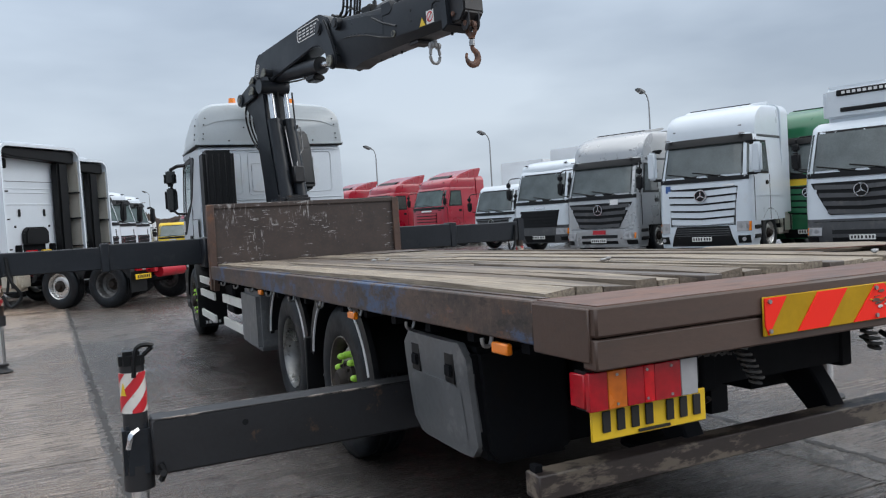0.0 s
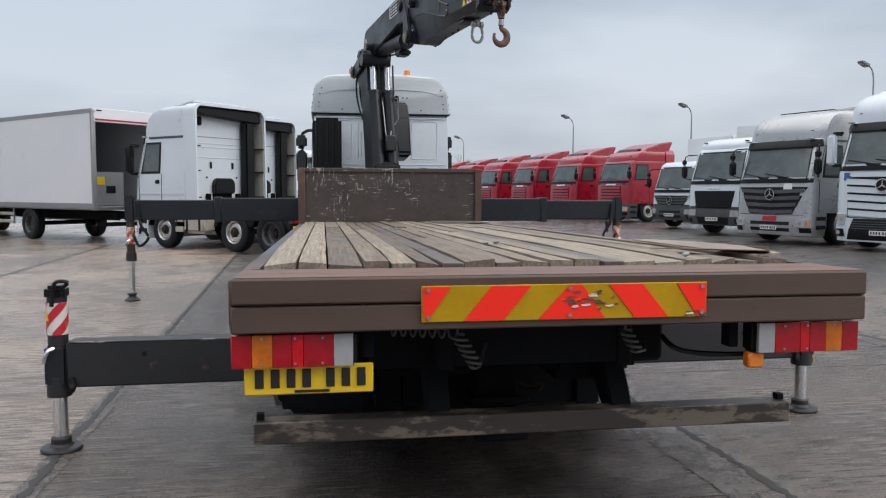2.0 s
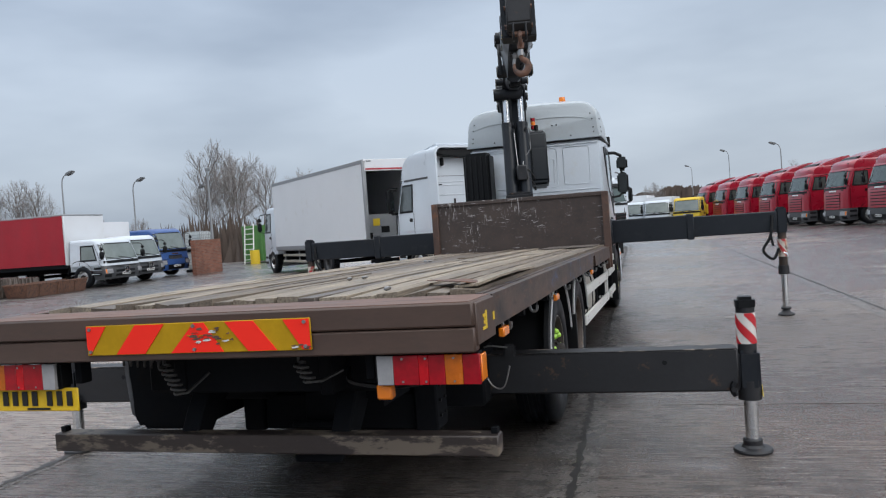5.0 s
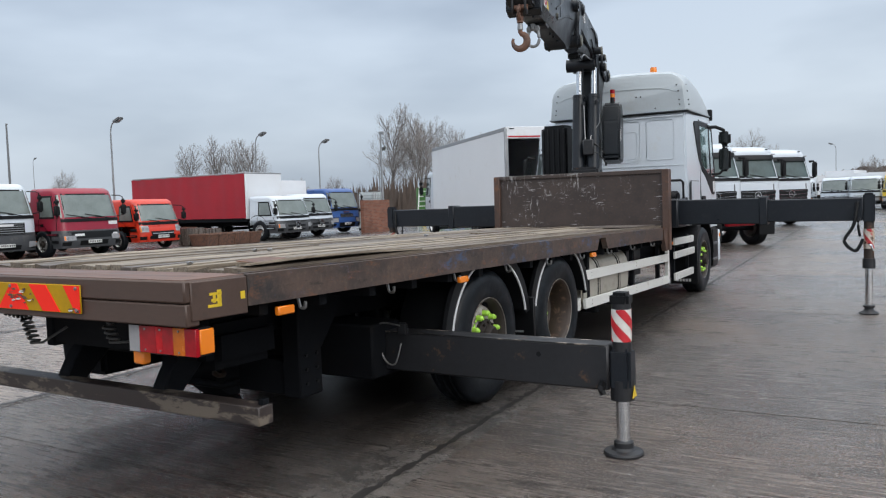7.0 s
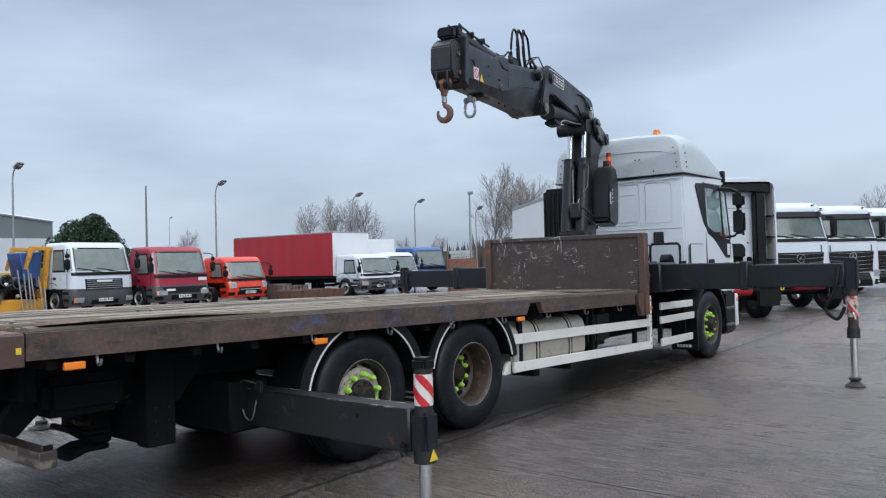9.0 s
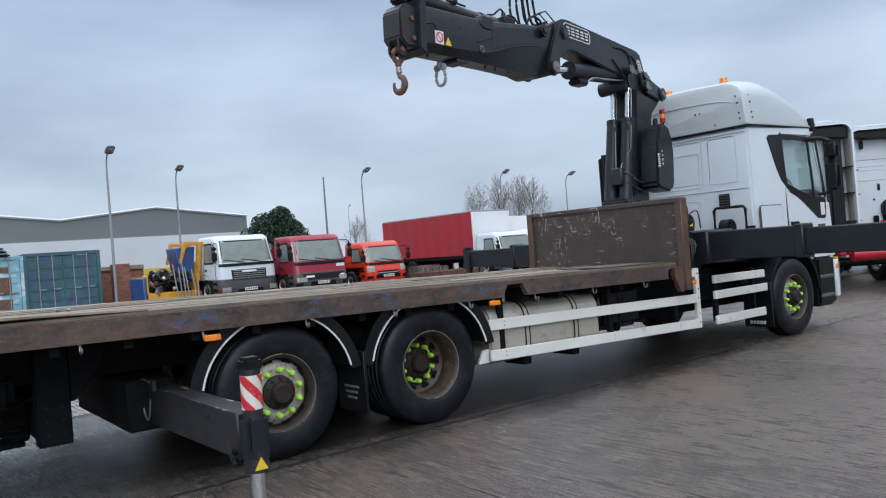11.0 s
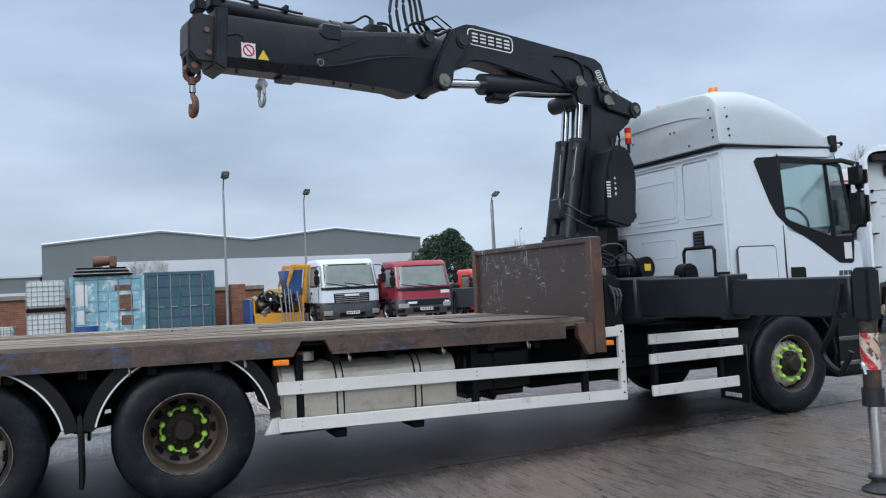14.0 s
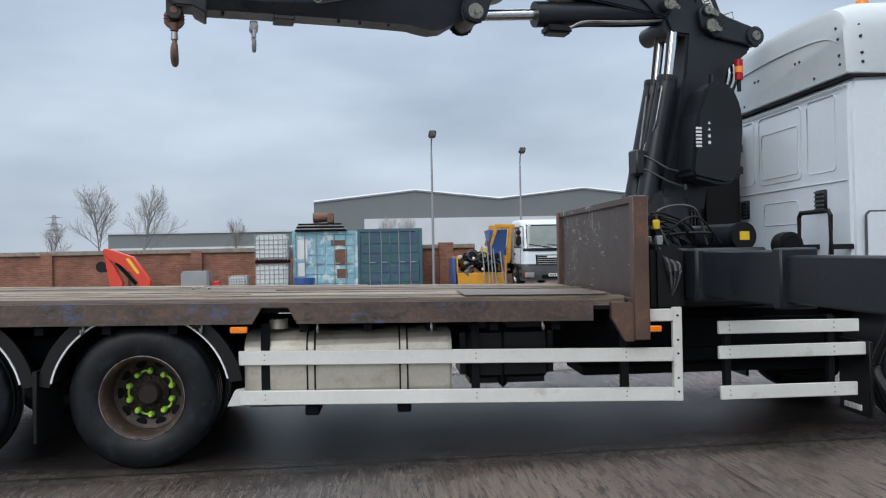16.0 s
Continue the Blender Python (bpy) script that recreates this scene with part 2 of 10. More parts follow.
def flaked_rail(name, worn=0.0):
    """Brown-painted steel with rust and flakes of older blue paint."""
    m, n, l, b = nodes_of(name)
    co = n.new("ShaderNodeTexCoord").outputs["Object"]
    a1 = noise_node(n, l, co, 3.0, 7, 0.7, (1, 1, 1.6))
    a2 = noise_node(n, l, co, 2.0, 7, 0.72, (1, 0.9, 1.4))
    a3 = noise_node(n, l, co, 24, 4, 0.7)
    col = ramp_node(n, l, a1, 0.35, 0.66, (0.034, 0.028, 0.027), (0.100, 0.066, 0.052))
    col = mix_node(n, l, ramp_node(n, l, a3, 0.5, 0.75, (0, 0, 0), (0.5, 0.5, 0.5)), col, (0.17, 0.12, 0.085))
    a4 = noise_node(n, l, co, 9.0, 6, 0.75, (1, 0.7, 2.0))
    col = mix_node(n, l, ramp_node(n, l, a4, 0.56, 0.66, (0, 0, 0), (0.7, 0.7, 0.7)), col, (0.185, 0.078, 0.036))
    col = mix_node(n, l, ramp_node(n, l, a4, 0.36, 0.44, (0.7, 0.7, 0.7), (0, 0, 0)), col, (0.016, 0.014, 0.014))
    blue = ramp_node(n, l, mix_node(n, l, 0.38, a2, a4), 0.545 - worn, 0.60 - worn, (0, 0, 0), (0.8, 0.8, 0.8))
    col = mix_node(n, l, blue, col, (0.046, 0.092, 0.185))
    l.new(col, b.inputs["Base Color"])
    b.inputs["Roughness"].default_value = 0.5
    bump_node(n, l, b, mix_node(n, l, 0.5, a1, a3), 0.5, 0.006)
    return m


def scratched_panel(name):
    """Dark brown steel with pale scratches and scuffs."""
    m, n, l, b = nodes_of(name)
    co = n.new("ShaderNodeTexCoord").outputs["Object"]
    a1 = noise_node(n, l, co, 2.2, 6, 0.65)
    a2 = noise_node(n, l, co, 30, 4, 0.7)
    s1 = noise_node(n, l, co, 1.0, 6, 0.75, (30, 1, 5))
    s2 = noise_node(n, l, co, 1.0, 4, 0.7, (2.2, 1, 1.6))
    col = ramp_node(n, l, a1, 0.3, 0.7, (0.034, 0.026, 0.024), (0.075, 0.055, 0.047))
    col = mix_node(n, l, ramp_node(n, l, a2, 0.5, 0.8, (0, 0, 0), (0.6, 0.6, 0.6)), col, (0.10, 0.058, 0.038))
    sc = ramp_node(n, l, s1, 0.55, 0.585, (0, 0, 0), (1, 1, 1))
    sc = mix_node(n, l, 1.0, sc, ramp_node(n, l, s2, 0.53, 0.62, (0, 0, 0), (0.95, 0.95, 0.95)), "MULTIPLY")
    s3 = ramp_node(n, l, noise_node(n, l, co, 1.0, 5, 0.7, (7, 1, 34)), 0.60, 0.63, (0, 0, 0), (0.8, 0.8, 0.8))
    s4 = noise_node(n, l, co, 1.0, 4, 0.7, (3.1, 1, 2.6))
    sc = mix_node(n, l, 1.0, sc, mix_node(n, l, 1.0, s3, ramp_node(n, l, s4, 0.50, 0.58, (0, 0, 0), (1, 1, 1)), "MULTIPLY"), "ADD")
    col = mix_node(n, l, sc, col, (0.38, 0.37, 0.36))
    l.new(col, b.inputs["Base Color"])
    l.new(ramp_node(n, l, a1, 0.3, 0.7, (0.4,) * 3, (0.62,) * 3), b.inputs["Roughness"])
    bump_node(n, l, b, a2, 0.25, 0.004)
    return m


def brickwork(name):
    m, n, l, b = nodes_of(name)
    co = n.new("ShaderNodeTexCoord").outputs["Object"]
    mp = n.new("ShaderNodeMapping")
    mp.inputs["Rotation"].default_value = (radians(90), 0, radians(90))
    l.new(co, mp.inputs[0])
    sep = n.new("ShaderNodeSeparateXYZ")
    l.new(co, sep.inputs[0])
    comb = n.new("ShaderNodeCombineXYZ")
    l.new(sep.outputs["Y"], comb.inputs[0])
    l.new(sep.outputs["Z"], comb.inputs[1])
    t = n.new("ShaderNodeTexBrick")
    l.new(comb.outputs[0], t.inputs["Vector"])
    t.inputs["Scale"].default_value = 1.0
    t.inputs["Brick Width"].default_value, t.inputs["Row Height"].default_value = 0.225, 0.075
    t.inputs["Mortar Size"].default_value = 0.006
    t.inputs["Color1"].default_value = (0.20, 0.075, 0.045, 1)
    t.inputs["Color2"].default_value = (0.30, 0.12, 0.075, 1)
    t.inputs["Mortar"].default_value = (0.22, 0.19, 0.17, 1)
    st = noise_node(n, l, co, 0.8, 6, 0.65)
    col = mix_node(n, l, 1.0, t.outputs["Color"], ramp_node(n, l, st, 0.3, 0.7, (0.6, 0.58, 0.56), (1.15, 1.1, 1.05)), "MULTIPLY")
    l.new(col, b.inputs["Base Color"])
    b.inputs["Roughness"].default_value = 0.8
    bump_node(n, l, b, t.outputs["Fac"], -0.4, 0.01)
    return m


def glass(name, rgb=(0.03, 0.04, 0.045), trans=0.35):
    m, n, l, b = nodes_of(name)
    b.inputs["Base Color"].default_value = (*rgb, 1)
    b.inputs["Roughness"].default_value = 0.04
    b.inputs["Transmission Weight"].default_value = trans
    b.inputs["IOR"].default_value = 1.45
    b.inputs["Specular IOR Level"].default_value = 0.5
    return m


FAIRING = mat("pale_grey_white_fairing", (0.46, 0.507, 0.535), 0.38, var=0.05, big=1.2, bump=0.02, coat=0.2, dirt=(0.40, 0.41, 0.40), dirt_at=(0.58, 0.85), rvar=0.06)
WHITE = mat("white_paint", (0.615, 0.67, 0.725), 0.32, var=0.05, big=0.8, bump=0.0, coat=0.4, dirt=(0.56, 0.56, 0.54), dirt_at=(0.60, 0.85), rvar=0.05)
WHITE_OLD = mat("dirty_white_paint", (0.66, 0.66, 0.63), 0.42, var=0.08, big=1.5, dirt=(0.36, 0.31, 0.25), dirt_at=(0.60, 0.80), bump=0.05)
BOXWHITE = mat("white_box_panel", (0.70, 0.715, 0.735), 0.45, var=0.04, big=0.5, bump=0.02, dirt=(0.60, 0.59, 0.56), dirt_at=(0.58, 0.8))
SILVER = mat("silver_paint", (0.42, 0.43, 0.44), 0.33, metal=0.45, var=0.06, bump=0.0, coat=0.5)
RED = mat("red_paint", (0.33, 0.007, 0.024), 0.30, var=0.10, big=0.8, bump=0.0, coat=0.6, rvar=0.05)
DARKRED = mat("maroon_paint", (0.28, 0.009, 0.030), 0.38, var=0.12, bump=0.0, coat=0.3)
ORANGERED = mat("orange_red_paint", (0.62, 0.036, 0.012), 0.35, var=0.08, bump=0.0, coat=0.4)
CHASSISRED = mat("red_chassis_paint", (0.40, 0.010, 0.022), 0.38, var=0.15, bump=0.03, dirt=(0.10, 0.03, 0.03), dirt_at=(0.58, 0.75))
GREEN = mat("green_paint", (0.015, 0.14, 0.06), 0.35, var=0.10, bump=0.0, coat=0.5)
YELLOW = mat("yellow_paint", (0.72, 0.50, 0.03), 0.4, var=0.08, bump=0.0)
BLUE = mat("blue_paint", (0.03, 0.09, 0.28), 0.38, var=0.12, bump=0.0, coat=0.3)
CURTAIN = mat("red_curtain_fabric", (0.36, 0.018, 0.030), 0.5, var=0.14, big=0.9, fine=20, bump=0.12)
BLACK = mat("black_plastic", (0.005, 0.0055, 0.0065), 0.46, spec=0.28, var=0.2, bump=0.10, fine=120)
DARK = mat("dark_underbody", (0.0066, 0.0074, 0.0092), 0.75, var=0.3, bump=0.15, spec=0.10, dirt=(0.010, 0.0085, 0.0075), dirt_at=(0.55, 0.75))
GREYPLASTIC = mat("grey_plastic", (0.060, 0.063, 0.068), 0.48, var=0.2, bump=0.12, dirt=(0.15, 0.14, 0.13), dirt_at=(0.55, 0.8))
CRANE = mat("crane_dark_paint", (0.0125, 0.0155, 0.0205), 0.38, spec=0.34, var=0.22, big=2.5, bump=0.06, dirt=(0.028, 0.029, 0.032), dirt_at=(0.56, 0.78))
TANKBLUE = mat("blue_black_moulded_plastic", (0.0085, 0.0112, 0.0145), 0.38, spec=0.36, var=0.2, big=3, fine=120, bump=0.08)
CRANE_WORN = mat("worn_crane_steel", (0.016, 0.0165, 0.019), 0.46, var=0.3, big=3.0, bump=0.2, dirt=(0.10, 0.055, 0.032), dirt_at=(0.62, 0.70))
RUSTY = mat("rusty_steel", (0.17, 0.085, 0.055), 0.7, var=0.35, big=6, bump=0.4, dirt=(0.06, 0.04, 0.035), dirt_at=(0.45, 0.65))
CHROME = mat("bright_steel_rod", (0.72, 0.73, 0.74), 0.18, metal=1.0, var=0.05, bump=0.0, rvar=0.08)
STEEL = mat("worn_steel", (0.30, 0.30, 0.30), 0.42, metal=0.8, var=0.2, bump=0.1, dirt=(0.14, 0.10, 0.07), dirt_at=(0.55, 0.75))
ALU = mat("dull_aluminium", (0.49, 0.465, 0.40), 0.42, metal=0.45, var=0.12, big=2.5, bump=0.05, dirt=(0.29, 0.245, 0.18), dirt_at=(0.52, 0.78))
BROWN = mat("brown_painted_timber", (0.076, 0.047, 0.036), 0.5, var=0.15, big=2.0, bump=0.12, fine=25, stretch=(1, 3, 3), dirt=(0.055, 0.040, 0.034), dirt_at=(0.55, 0.8))
BUMPER = mat("worn_bumper_bar", (0.040, 0.030, 0.027), 0.48, var=0.2, big=2.2, bump=0.15, dirt=(0.165, 0.135, 0.105), dirt_at=(0.51, 0.56), stretch=(0.6, 1, 1.6))
TYRE = mat("tyre_rubber", (0.0050, 0.0066, 0.0088), 0.46, spec=0.28, var=0.25, big=5, bump=0.15, dirt=(0.020, 0.025, 0.032), dirt_at=(0.50, 0.72))
RIM = mat("chipped_cream_rim", (0.36, 0.335, 0.30), 0.5, metal=0.1, var=0.15, big=5, bump=0.15, dirt=(0.12, 0.07, 0.045), dirt_at=(0.50, 0.60))
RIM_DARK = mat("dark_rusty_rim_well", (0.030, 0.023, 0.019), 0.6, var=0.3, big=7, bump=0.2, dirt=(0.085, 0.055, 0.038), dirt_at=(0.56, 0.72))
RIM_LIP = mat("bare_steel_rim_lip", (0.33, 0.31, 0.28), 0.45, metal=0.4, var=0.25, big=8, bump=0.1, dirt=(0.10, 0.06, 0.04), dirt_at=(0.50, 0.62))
# grime, darkened further in colour for the shade deep inside the rim
RIM_DISC = mat("grimy_shade_darkened_disc", (0.020, 0.015, 0.012), 0.65, spec=0.3, var=0.3, big=6, bump=0.25, dirt=(0.06, 0.04, 0.03), dirt_at=(0.58, 0.75))
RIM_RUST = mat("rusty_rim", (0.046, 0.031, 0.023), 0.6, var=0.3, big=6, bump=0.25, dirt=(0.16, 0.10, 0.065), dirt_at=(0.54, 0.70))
RIM_BRIGHT = mat("polished_rim", (0.58, 0.58, 0.57), 0.3, metal=0.8, var=0.15, big=5, bump=0.05, dirt=(0.10, 0.09, 0.08), dirt_at=(0.55, 0.75))
RIM_GREY = mat("dirty_grey_rim", (0.10, 0.10, 0.10), 0.5, metal=0.3, var=0.2, big=5, bump=0.1, dirt=(0.03, 0.025, 0.022), dirt_at=(0.50, 0.68))
NUT = mat("fluorescent_green_plastic", (0.40, 0.72, 0.08), 0.42, var=0.08, bump=0.0)
ORANGE = mat("amber_lens", (0.85, 0.22, 0.01), 0.22, var=0.05, bump=0.0, coat=0.5)
AMBERDULL = mat("dull_amber_lens", (0.55, 0.13, 0.006), 0.2, spec=0.35, var=0.2, big=16, bump=0.0, coat=0.25)
REDLENS = mat("red_lens", (0.36, 0.002, 0.010), 0.14, spec=0.35, var=0.35, big=14, bump=0.0, coat=0.25)
REDBRIGHT = mat("bright_red_reflector_lens", (0.55, 0.003, 0.010), 0.16, spec=0.35, var=0.3, big=16, bump=0.0, coat=0.2)
LIDGREY = mat("worn_grey_plastic", (0.105, 0.110, 0.116), 0.42, var=0.25, big=3, bump=0.12, dirt=(0.20, 0.20, 0.20), dirt_at=(0.56, 0.75))
CLEARLENS = mat("clear_lens", (0.33, 0.33, 0.34), 0.15, var=0.1, big=8, bump=0.0, coat=0.6)
REFL_RED = mat("fluorescent_red_sheet", (0.98, 0.036, 0.022), 0.55, spec=0.12, var=0.03, bump=0.0, dirt=(0.60, 0.20, 0.10), dirt_at=(0.76, 0.79))
REFL_YEL = mat("ochre_reflective_sheet", (0.46, 0.27, 0.010), 0.5, spec=0.15, var=0.12, big=6, bump=0.0)
REFL_WHITE = mat("white_reflective_sheet", (0.68, 0.66, 0.62), 0.4, var=0.1, big=6, bump=0.0, dirt=(0.40, 0.33, 0.25), dirt_at=(0.58, 0.7))
SAFE_RED = mat("red_reflective_sheet", (0.52, 0.02, 0.03), 0.4, var=0.12, bump=0.0, big=5, dirt=(0.42, 0.34, 0.27), dirt_at=(0.60, 0.68))
WORN_RED = mat("peeling_red_sheet", (0.45, 0.02, 0.03), 0.45, var=0.15, bump=0.1, big=4, dirt=(0.50, 0.40, 0.30), dirt_at=(0.47, 0.52))
WORN_WHITE = mat("peeling_white_sheet", (0.58, 0.53, 0.46), 0.5, var=0.15, bump=0.1, big=4, dirt=(0.10, 0.055, 0.035), dirt_at=(0.52, 0.56))
CABLE = mat("dusty_coiled_cable", (0.055, 0.054, 0.052), 0.5, var=0.3, bump=0.1)
SCUFF = mat("scuffed_bare_steel_edge", (0.014, 0.014, 0.015), 0.45, var=0.3, big=2.5, bump=0.15, dirt=(0.26, 0.22, 0.19), dirt_at=(0.53, 0.60), stretch=(1, 3, 3))
STRIP = mat("worn_grey_brown_strip", (0.115, 0.094, 0.080), 0.5, var=0.25, big=2.5, bump=0.15, stretch=(1, 0.4, 1), dirt=(0.070, 0.048, 0.038), dirt_at=(0.50, 0.66))
WORN_TOP = mat("worn_reddish_timber", (0.150, 0.080, 0.058), 0.55, var=0.25, big=2.0, bump=0.15, fine=25, stretch=(1, 3, 3), dirt=(0.070, 0.045, 0.036), dirt_at=(0.50, 0.68))
PLATE_Y = mat("yellow_number_plate", (0.80, 0.52, 0.02), 0.35, var=0.05, bump=0.0)
PLATE_W = mat("white_number_plate", (0.72, 0.72, 0.70), 0.35, var=0.05, bump=0.0)
INK = mat("black_print", (0.012, 0.012, 0.012), 0.5, var=0.1, bump=0.0)
PALE = mat("pale_print", (0.70, 0.70, 0.70), 0.45, var=0.05, bump=0.0)
GLASS = glass("tinted_glass", (0.016, 0.020, 0.021), 0.15)
GLASS_CLEAR = glass("clear_green_tinted_glass", (0.70, 0.80, 0.78), 1.0)
# the sky's reflection is put into the base colour of these two panes
GLASS_DUSTY_SKY = mat("dusty_sky_painted_glass", (0.175, 0.205, 0.190), 0.14, var=0.2, big=1.5, bump=0.0, spec=0.8, coat=0.5)
GLASS_MID = mat("sky_painted_windscreen_glass", (0.085, 0.102, 0.102), 0.10, var=0.35, big=1.2, bump=0.0, spec=0.6, coat=0.3)
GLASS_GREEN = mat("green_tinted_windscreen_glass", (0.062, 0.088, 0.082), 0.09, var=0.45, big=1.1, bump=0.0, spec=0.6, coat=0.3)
RUST_TUBE = mat("rusty_dark_tube", (0.035, 0.024, 0.018), 0.55, var=0.3, big=5, bump=0.25, dirt=(0.12, 0.055, 0.03), dirt_at=(0.54, 0.66))
LINING = mat("beige_deflector_lining", (0.42, 0.40, 0.35), 0.6, var=0.12, big=2, bump=0.05)
GALV = mat("galvanised_steel", (0.30, 0.31, 0.32), 0.5, metal=0.5, var=0.12, bump=0.05)
LAMPHEAD = mat("lamp_head_grey", (0.16, 0.165, 0.17), 0.45, var=0.1, bump=0.0)
CONT_BLUE = mat("weathered_pale_blue_steel", (0.22, 0.42, 0.50), 0.55, var=0.2, big=1.2, bump=0.1, dirt=(0.60, 0.66, 0.66), dirt_at=(0.52, 0.62))
CONT_TEAL = mat("dark_teal_steel", (0.040, 0.105, 0.125), 0.55, var=0.3, big=1.0, bump=0.1, dirt=(0.05, 0.075, 0.15), dirt_at=(0.50, 0.60))
SKIPGREEN = mat("green_skip_paint", (0.07, 0.19, 0.05), 0.5, var=0.2, bump=0.1)
IBC = mat("milky_plastic", (0.62, 0.66, 0.66), 0.45, var=0.08, bump=0.0)
SHED_GREY = mat("grey_cladding", (0.155, 0.175, 0.18), 0.5, var=0.05, big=0.2, bump=0.0)
SHED_WHITE = mat("pale_cladding", (0.55, 0.58, 0.62), 0.5, var=0.05, big=0.2, bump=0.0)
BARK = mat("grey_brown_bark", (0.17, 0.155, 0.145), 0.85, var=0.25, bump=0.2)
TWIGS = mat("bare_twigs", (0.27, 0.25, 0.24), 0.85, var=0.2, bump=0.0)
LEAF = mat("dark_evergreen_leaf", (0.018, 0.042, 0.022), 0.6, var=0.4, big=0.6, bump=0.0)
HEDGE = mat("brown_scrub_twigs", (0.11, 0.082, 0.066), 0.9, var=0.3, big=0.3, bump=0.0)
RAIL = flaked_rail("flaked_brown_blue_steel")
RAIL_WORN = flaked_rail("much_flaked_brown_blue_steel", 0.035)
POST = mat("rusty_brown_post", (0.085, 0.050, 0.038), 0.5, var=0.3, big=3, bump=0.2, dirt=(0.16, 0.075, 0.040), dirt_at=(0.52, 0.66))
PANEL = scratched_panel("scratched_brown_steel")
WOOD = plank_wood("weathered_plank")
BRICK = brickwork("red_brickwork")
COPING = mat("weathered_stone_coping", (0.24, 0.205, 0.165), 0.7, var=0.3, big=1.5, bump=0.3, dirt=(0.12, 0.10, 0.08), dirt_at=(0.52, 0.68))
CONCRETE = wet_concrete("wet_concrete")
SLABS = wet_concrete("damp_concrete_bay", (0.108, 0.087, 0.074), 0.08)
SLABS_OILY = wet_concrete("oily_wet_concrete_bay", (0.100, 0.086, 0.076), 0.10)
OIL_SHADE = oily_shade("oil_and_painted_shade")
PINCAP = mat("worn_pin_cap", (0.20, 0.20, 0.17), 0.6, 0.2, var=0.35, big=14, fine=60, bump=0.2, dirt=(0.05, 0.05, 0.045), dirt_at=(0.5, 0.62))
SLABS_DRY = wet_concrete("drier_pale_concrete_bay", (0.270, 0.228, 0.196), 0.12)
SLABS_GREY = wet_concrete("greyer_concrete_bay", (0.145, 0.120, 0.104), 0.12)
TROWEL = wet_concrete("trowelled_concrete_edge", (0.108, 0.094, 0.083), 0.0, True)
PALE_JOINT = mat("pale_saw_cut_edge", (0.17, 0.155, 0.14), 0.5, var=0.3, big=3, bump=0.2, dirt=(0.07, 0.06, 0.052), dirt_at=(0.48, 0.60))
JOINT = mat("dark_joint_filler", (0.026, 0.023, 0.021), 0.55, var=0.3, bump=0.3)

# ---- mesh helpers ----


def bm_new():
    return bmesh.new()


def bevel(bm, verts, width, seg=2):
    vs = set(verts)
    edges = [ed for ed in bm.edges if ed.verts[0] in vs and ed.verts[1] in vs]
    bmesh.ops.bevel(bm, geom=edges, offset=width, segments=seg, affect="EDGES", clamp_overlap=True)


def bx(bm, x0, x1, y0, y1, z0, z1, bev=0.0, seg=1):
    vs = bmesh.ops.create_cube(bm, size=1)["verts"]
    for v in vs:
        v.co = Vector(((x0 + x1) / 2 + v.co.x * (x1 - x0), (y0 + y1) / 2 + v.co.y * (y1 - y0), (z0 + z1) / 2 + v.co.z * (z1 - z0)))
    if bev:
        bevel(bm, vs, bev, seg)
    return bm


def box(*a, **k):
    return bx(bm_new(), *a, **k)


def cy(bm, p0, p1, r0, r1=None, seg=14):
    p0, p1 = Vector(p0), Vector(p1)
    d = p1 - p0
    m = Matrix.Translation((p0 + p1) / 2) @ d.to_track_quat("Z", "Y").to_matrix().to_4x4()
    bmesh.ops.create_cone(bm, cap_ends=True, segments=seg, radius1=r0, radius2=r0 if r1 is None else r1, depth=d.length, matrix=m)
    return bm


def prism(bm, pts, axis, a, b, bev=0.0, seg=2):
    """A polygon given in the plane across an axis, drawn out along it from a to b."""
    def at(p, q):
        return {"x": (q, p[0], p[1]), "y": (p[0], q, p[1]), "z": (p[0], p[1], q)}[axis]
    lo = [bm.verts.new(at(p, a)) for p in pts]
    hi = [bm.verts.new(at(p, b)) for p in pts]
    k = len(pts)
    fs = [bm.faces.new(lo), bm.faces.new(hi[::-1])]
    for i in range(k):
        fs.append(bm.faces.new((lo[i], hi[i], hi[(i + 1) % k], lo[(i + 1) % k])))
    bmesh.ops.recalc_face_normals(bm, faces=fs)
    if bev:
        bevel(bm, lo + hi, bev, seg)
    return bm


def slab(bm, quad, thick):
    """A flat polygon with a thickness along its normal."""
    pts = [Vector(p) for p in quad]
    nrm = (pts[1] - pts[0]).cross(pts[-1] - pts[0]).normalized() * thick
    lo = [bm.verts.new(p) for p in pts]
    hi = [bm.verts.new(p + nrm) for p in pts]
    k = len(pts)
    fs = [bm.faces.new(lo[::-1]), bm.faces.new(hi)]
    for i in range(k):
        fs.append(bm.faces.new((lo[i], lo[(i + 1) % k], hi[(i + 1) % k], hi[i])))
    bmesh.ops.recalc_face_normals(bm, faces=fs)
    return bm


def tube(bm, pts, r, seg=6):
    pts = [Vector(p) for p in pts]
    rings = []
    for i, p in enumerate(pts):
        d = (pts[min(i + 1, len(pts) - 1)] - pts[max(i - 1, 0)]).normalized()
        q = d.to_track_quat("Z", "Y")
        rings.append([bm.verts.new(p + q @ Vector((r * math.cos(2 * math.pi * k / seg), r * math.sin(2 * math.pi * k / seg), 0))) for k in range(seg)])
    for a, b in zip(rings, rings[1:]):
        for k in range(seg):
            bm.faces.new((a[k], a[(k + 1) % seg], b[(k + 1) % seg], b[k]))
    bm.faces.new(rings[0][::-1])
    bm.faces.new(rings[-1])
    return bm


